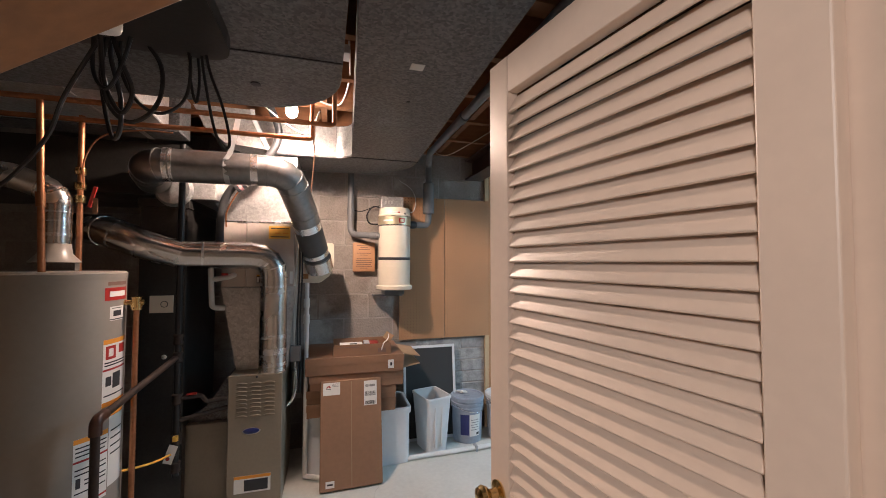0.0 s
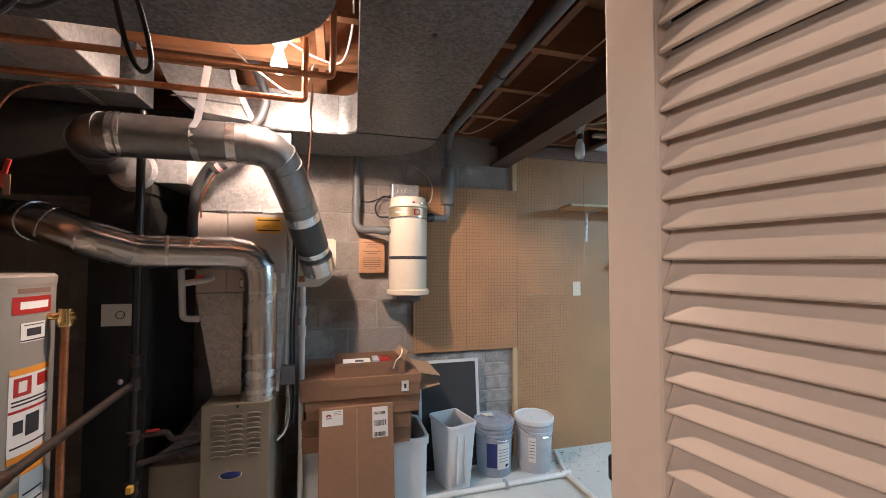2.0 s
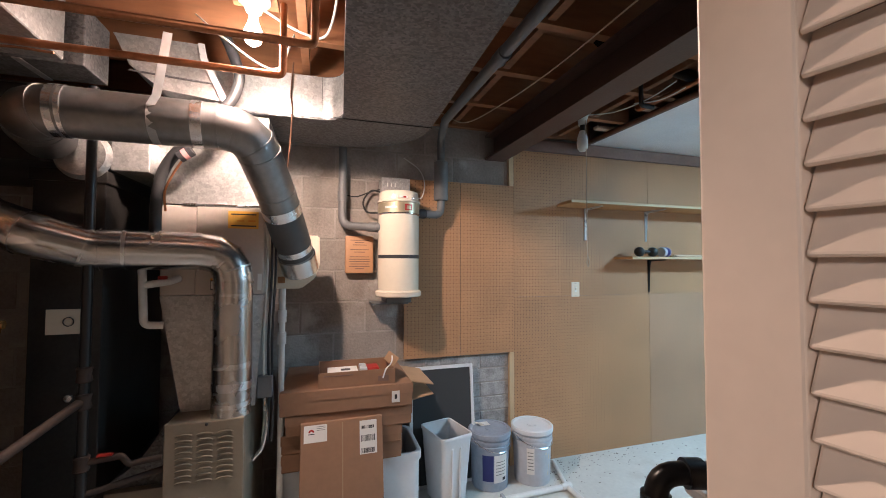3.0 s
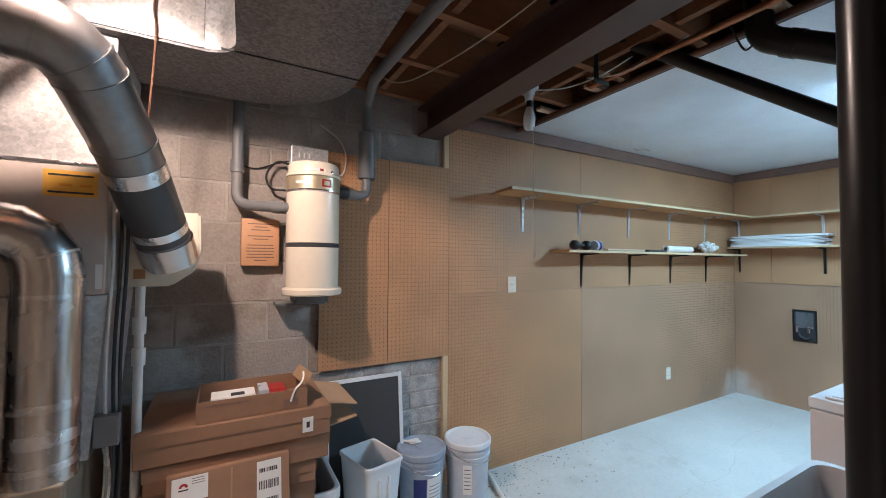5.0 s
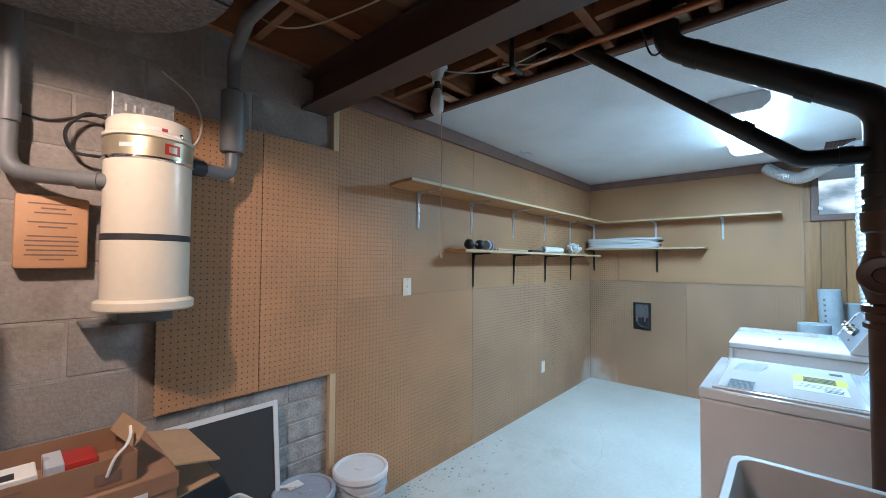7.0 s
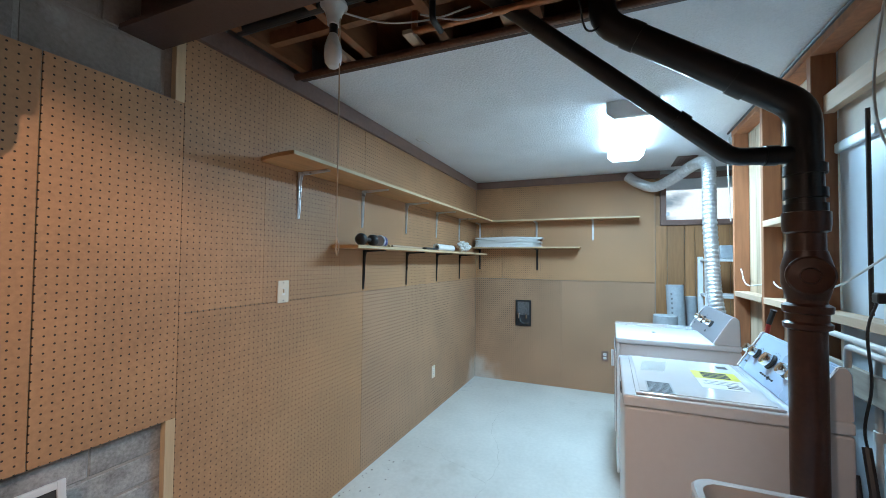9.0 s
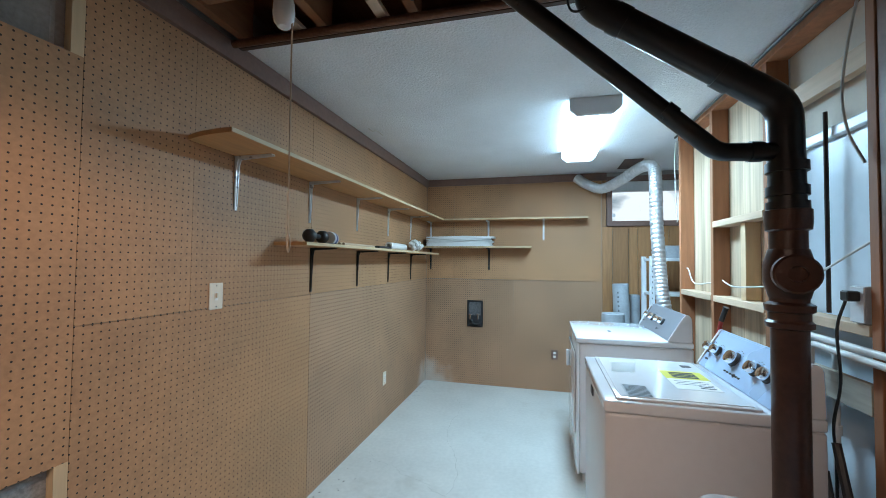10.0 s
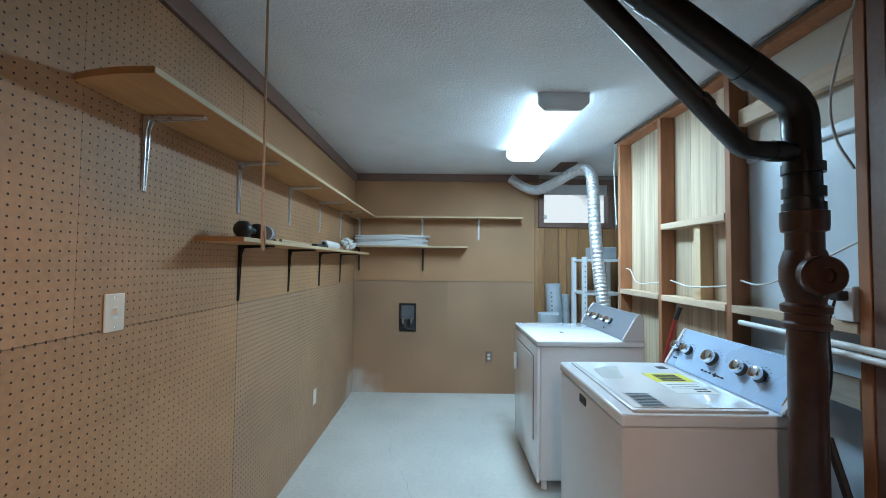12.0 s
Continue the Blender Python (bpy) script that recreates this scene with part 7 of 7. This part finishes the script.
whole("electric_cord", cable([(0.42, 3.2, 1.96), (0.35, 3.25, 1.945), (0.27, 3.265, 1.915), (0.20, 3.265, 1.92)], 0.004), "wire", "thin black cord along the block wall", "cord", "vacuum cords")
whole("electric_cord", cable([(0.60, 3.22, 1.95), (0.70, 3.24, 1.92), (0.73, 3.24, 2.02), (0.69, 3.24, 2.12), (0.58, 3.23, 2.19)], 0.004), "wire_white", "pale cord looped above the vacuum", "cord", "vacuum cords")
mn = thing("instruction_plaque", (0.28, 3.25, 1.40), "tan printed instruction plaque on the block wall", "plaque")
part("board", box(0.198, 3.215, 1.405, 0.378, 3.270, 1.648, bev=0.008, seg=2), "plaque", mn, "", True)
for k in range(13):
    if k in (3, 6):
        continue
    wd = (0.06, 0.03, 0.045, 0, 0.06, 0.035, 0, 0.06, 0.065, 0.065, 0.06, 0.065, 0.03)[k]
    part("print_line", box(0.288 - wd, 3.2142, 1.618 - 0.0155 * k, 0.288 + wd, 3.2152, 1.623 - 0.0155 * k), "brown", mn)

# ---- cartons, tote, bin, pails, screen ----
def carton(name, x0, y0, z0, x1, y1, z1, label, turn=0.0):
    t = thing(name, ((x0 + x1) / 2, (y0 + y1) / 2, z0), label, "box", "stacked cartons")
    m = Matrix.Translation(((x0 + x1) / 2, (y0 + y1) / 2, 0)) @ Matrix.Rotation(radians(turn), 4, "Z") @ Matrix.Translation((-(x0 + x1) / 2, -(y0 + y1) / 2, 0))
    part("body", box(x0, y0, z0 + 0.001, x1, y1, z1, bev=0.004, m=m), "card", t)
    part("lid_flap", box(x0 - 0.003, y0 - 0.003, z1 - 0.05, x1 + 0.003, y0 - 0.0005, z1 - 0.002, m=m), "card", t)
    return t, m


c1, m1 = carton("cardboard_box", -0.13, 2.76, 0.413, 0.48, 3.20, 0.505, "flat brown cardboard box in the stack", 1)
c2, m2 = carton("cardboard_box", -0.125, 2.75, 0.506, 0.485, 3.20, 0.60, "brown cardboard box in the stack", -1)
c3, m3 = carton("cardboard_box", -0.11, 2.73, 0.601, 0.53, 3.22, 0.705, "wide brown cardboard box in the stack", 0.5)
c4, m4 = carton("cardboard_box", -0.135, 2.715, 0.706, 0.535, 3.23, 0.825, "open-ended brown cardboard box on top of the stack", -0.5)
part("white_sticker", box(0.42, 2.7085, 0.73, 0.462, 2.7112, 0.79), "paper", c4, "white sticker")
part("sticker_mark", box(0.435, 2.7075, 0.748, 0.448, 2.7084, 0.772), "ink", c4)
for z, a in ((0.818, 12), (0.715, -10)):
    part("end_flap", box(0.0, 2.76, -0.0025, 0.13, 3.10, 0.0025, m=pose(0.537, 0, z, 0, a, 0)), "card_in", c4)
c5 = thing("open_carton", (0.25, 2.86, 0.826), "small open cardboard box with a torn flap", "box", "stacked cartons")
for a in ((0.045, 2.73, 0.827, 0.44, 2.734, 0.905), (0.045, 2.99, 0.827, 0.44, 2.994, 0.905), (0.045, 2.7345, 0.827, 0.049, 2.9895, 0.905), (0.436, 2.7345, 0.827, 0.44, 2.9895, 0.905), (0.0495, 2.7345, 0.827, 0.4355, 2.9895, 0.831)):
    part("carton_panel", box(*a), "card", c5)
part("raised_flap", box(-0.002, 0, 0, 0.002, 0.20, 0.055, m=pose(0.438, 2.77, 0.902, 0, 35, 6)), "card_in", c5)
part("torn_tape", cable([(0.375, 2.728, 0.86), (0.39, 2.725, 0.905), (0.415, 2.74, 0.925), (0.43, 2.77, 0.94), (0.435, 2.80, 0.955)], 0.004), "paper", c5, "torn clear tape")
part("printed_mark", box(0.35, 2.7285, 0.842, 0.405, 2.7298, 0.872), "brown", c5)
part("printed_line", box(0.07, 2.7285, 0.885, 0.22, 2.7298, 0.891), "brown", c5)
pk = thing("red_packet", (0.31, 2.85, 0.83), "red and clear packet lying in the carton", "packet")
part("packet", box(0.27, 2.80, 0.832, 0.37, 2.91, 0.896, bev=0.012), "red", pk)
part("sleeve", box(0.262, 2.798, 0.84, 0.30, 2.912, 0.900, bev=0.003), "tote", pk)
wpk = thing("white_packet", (0.18, 2.85, 0.83), "white printed packet lying in the carton", "packet")
part("packet", box(0.09, 2.80, 0.866, 0.25, 2.90, 0.891, bev=0.003), "paper", wpk)
part("prop", box(0.10, 2.81, 0.832, 0.24, 2.89, 0.865), "card_in", wpk)
part("print", box(0.16, 2.81, 0.8912, 0.21, 2.85, 0.8919), "ink", wpk)

fb = thing("flat_carton", (0.17, 2.57, 0), "tall flat brown carton leaning on the stack, with two labels", "box")
FM = pose(0.168, 2.585, 0.008, -11, 0, 1.5)
def fpart(n, mt, *a, bev=0.0, parent=None, label=""):
    bm = box(*a, bev=bev)
    bmesh.ops.transform(bm, matrix=FM, verts=bm.verts)
    return part(n, bm, mt, parent or fb, label)
fpart("body", "card", -0.202, -0.022, 0, 0.202, 0.022, 0.675, bev=0.004)
fpart("seam", "card_in", -0.003, -0.0232, 0.01, 0.003, -0.0222, 0.665)
la = fpart("address_label", "paper", -0.185, -0.0235, 0.585, -0.075, -0.0222, 0.665, label="white label with a red mark")
bm = slab(arc(0, 0, 0.014, 0, 180, 10) + arc(0, 0, 0.006, 180, 0, 6), 0, 0.0008)
bmesh.ops.transform(bm, matrix=FM @ pose(-0.150, -0.0236, 0.632, 90), verts=bm.verts)
part("red_mark", bm, "red", la)
for k in range(3):
    fpart("label_line", "grey_pvc", -0.125, -0.0240, 0.655 - 0.008 * k, -0.085, -0.0235, 0.657 - 0.008 * k, parent=la)
fpart("label_line", "ink", -0.165, -0.0240, 0.622, -0.135, -0.0235, 0.626, parent=la)
lc = fpart("shipping_label", "paper", 0.085, -0.0235, 0.50, 0.172, -0.0222, 0.66, label="white shipping label with barcodes")
for z0, z1 in ((0.505, 0.528), (0.56, 0.59), (0.62, 0.635)):
    x = 0.093
    while x < 0.16:
        w = random.choice((0.0015, 0.003, 0.0045))
        fpart("bar", "ink", x, -0.0240, z0, x + w, -0.0235, z1, parent=lc)
        x += w + random.choice((0.0015, 0.003))
ls = fpart("small_label", "paper", -0.165, -0.0235, 0.02, -0.11, -0.0222, 0.06, label="small white label")
fpart("label_line", "ink", -0.155, -0.0240, 0.035, -0.12, -0.0235, 0.045, parent=ls)


def tapered(name, cx, cy, turn, top, base, h, wall, rim, material, parent, r=0.03):
    """An open tapering tub with a rolled rim; top and base are (length, width)."""
    bm = bmesh.new()
    m = pose(cx, cy, 0, 0, 0, turn)
    def rg(w, d, z, rr):
        o = arc(w / 2 - rr, d / 2 - rr, rr, 0, 90, 4) + arc(-w / 2 + rr, d / 2 - rr, rr, 90, 180, 4) + arc(-w / 2 + rr, -d / 2 + rr, rr, 180, 270, 4) + arc(w / 2 - rr, -d / 2 + rr, rr, 270, 360, 4)
        return [bm.verts.new(m @ Vector((x, y, z))) for x, y in o]
    (tw, td), (bw, bd) = top, base
    rs = [rg(bw, bd, 0.004, r), rg(tw, td, h - rim, r), rg(tw + 2 * wall, td + 2 * wall, h - rim, r), rg(tw + 2 * wall, td + 2 * wall, h - 0.004, r), rg(tw + wall, td + wall, h, r), rg(tw - 2 * wall, td - 2 * wall, h - 0.003, r), rg(bw - 2 * wall, bd - 2 * wall, 0.012, r)]
    bm.faces.new(rs[0][::-1]), bm.faces.new(rs[-1])
    for a, b in zip(rs, rs[1:]):
        for k in range(len(a)):
            bm.faces.new((a[k], a[(k + 1) % len(a)], b[(k + 1) % len(a)], b[k]))
    return part(name, bm, material, parent, "", True)


to = thing("storage_tote", (0.22, 2.99, 0), "grey translucent storage tote with a white rim", "storage box")
tapered("body", 0.235, 2.99, 0, (0.72, 0.36), (0.66, 0.30), 0.40, 0.006, 0.02, "tote", to, 0.04)
tapered("rim_band", 0.235, 2.99, 0, (0.735, 0.372), (0.731, 0.369), 0.4105, 0.010, 0.045, "white_plastic", to, 0.045)
bn = thing("waste_bin", (0.82, 3.01, 0), "tall white plastic waste bin, empty", "bin")
tapered("body", 0.818, 3.01, 14, (0.215, 0.275), (0.165, 0.22), 0.43, 0.005, 0.018, "white_plastic", bn, 0.025)
for s in (-1, 1):
    b0 = box(-0.012 + 0.03 * s, -0.139, 0.05, 0.0 + 0.03 * s, -0.118, 0.36, bev=0.004, m=pose(0.818, 3.01, 0, 0, 0, 14))
    part("rib", b0, "white_plastic", bn)


def pail(x, y, label, material, lidm, turn):
    t = thing("paint_pail", (x, y, 0), label, "bucket", "pails by the wall")
    part("body", lathe([(0, 0.002), (0.118, 0.002), (0.120, 0.01), (0.128, 0.27), (0.136, 0.272), (0.136, 0.285), (0.1285, 0.287), (0.1295, 0.305), (0.138, 0.307), (0.138, 0.32), (0.130, 0.322), (0.131, 0.345), (0, 0.345)], (x, y, 0), 40), material, t, "", True)
    part("lid", lathe([(0.139, 0.335), (0.143, 0.338), (0.143, 0.362), (0.136, 0.368), (0.126, 0.366), (0.122, 0.358), (0.03, 0.358), (0.028, 0.362), (0, 0.362)], (x, y, 0), 40), lidm, t, "", True)
    a0 = radians(turn)
    pts = [(x + 0.141 * math.cos(a0 + math.pi * k / 10), y + 0.141 * math.sin(a0 + math.pi * k / 10), 0.315 - 0.06 * math.sin(math.pi * k / 10)) for k in range(11)]
    part("wire_handle", sweep(bmesh.new(), spline(pts, 3), 0.0025, 8), "chrome", t)
    def pw(n, d0, d1, z0, z1, mt, off, par, lab=""):
        bm = bmesh.new()
        lo, hi = [], []
        for k in range(7):
            a = radians(d0 + (d1 - d0) * k / 6)
            r0, r1 = 0.120 + 0.008 * z0 / 0.27 + off, 0.120 + 0.008 * z1 / 0.27 + off
            lo.append(bm.verts.new((x + r0 * math.cos(a), y + r0 * math.sin(a), z0))), hi.append(bm.verts.new((x + r1 * math.cos(a), y + r1 * math.sin(a), z1)))
        for k in range(6):
            bm.faces.new((lo[k], lo[k + 1], hi[k + 1], hi[k]))
        return part(n, bm, mt, par, lab)
    return t, pw


p1, w1 = pail(1.15, 3.085, "blue-grey plastic paint pail with a white and blue label", "bucket_blue", "bucket_blue", 200)
lab = w1("paper_label", -100, -55, 0.06, 0.235, "paper", 0.0012, p1, "white label")
w1("blue_label", -135, -102, 0.07, 0.235, "blue", 0.0012, p1, "dark blue label")
for k in range(5):
    w1("label_line", -95, -62, 0.19 - 0.02 * k, 0.194 - 0.02 * k, "grey_pvc", 0.0018, lab)
w1("label_code", -72, -60, 0.07, 0.09, "ink", 0.0018, lab)
part("lid_paper", box(1.10, 3.12, 0.3655, 1.17, 3.18, 0.367), "paper", p1)
p2, w2 = pail(1.455, 3.06, "grey-white paint-splashed plastic pail with a lid", "bucket", "white_plastic", 195)
lb2 = w2("paper_label", -135, -112, 0.08, 0.25, "paper", 0.0012, p2, "white label")
for k in range(6):
    w2("label_line", -132, -115, 0.22 - 0.022 * k, 0.225 - 0.022 * k, "grey_pvc", 0.0018, lb2)
for k in range(7):
    d, z = random.uniform(-80, -40), random.uniform(0.05, 0.22)
    w2("paint_splash", d, d + random.uniform(2, 6), z, z + random.uniform(0.01, 0.04), "cream", 0.0014, p2)
whole("stirring_stick", sweep(bmesh.new(), [(1.03, 3.22, 0.372), (1.13, 3.12, 0.372)], 0.006, 8), "paper", "white stick lying across the pails", "stick")

sc = thing("window_screen", (0.85, 3.2, 0), "white framed insect screen leaning on the wall", "screen")
SM = pose(0.62, 3.135, 0.002, -6.5, 0, 0)
def spart(n, mt, *a, bev=0.0):
    bm = box(*a, bev=bev)
    bmesh.ops.transform(bm, matrix=SM, verts=bm.verts)
    return part(n, bm, mt, sc)
for a in ((0, -0.006, 0, 0.022, 0.006, 0.77), (0.435, -0.006, 0, 0.457, 0.006, 0.77), (0.022, -0.006, 0, 0.435, 0.006, 0.022), (0.022, -0.006, 0.748, 0.435, 0.006, 0.77)):
    spart("frame_bar", "white_plastic", *a, bev=0.002)
spart("mesh_sheet", "screen", 0.022, -0.001, 0.022, 0.435, 0.001, 0.748)

fpipe = thing("floor_drain_pipe", (1.1, 2.86, 0), "white plastic drain pipe lying on the floor", "pipe")
part("pipe", pipe([(0.56, 2.835, 0.02), (1.60, 2.865, 0.02)], 0.018), "white_pvc", fpipe, "", True)
part("branch", pipe([(1.60, 2.865, 0.02), (1.61, 2.35, 0.02)], 0.018), "white_pvc", fpipe, "", True)
part("branch", pipe([(1.60, 2.865, 0.018), (1.70, 3.18, 0.018)], 0.014), "white_pvc", fpipe, "", True)
part("tee", sweep(bmesh.new(), [(1.56, 2.864, 0.022), (1.63, 2.866, 0.022)], 0.022, 16), "white_pvc", fpipe, "", True)
part("pipe_clip", box(1.13, 2.825, 0, 1.15, 2.885, 0.043, bev=0.004), "cloth_grey", fpipe)
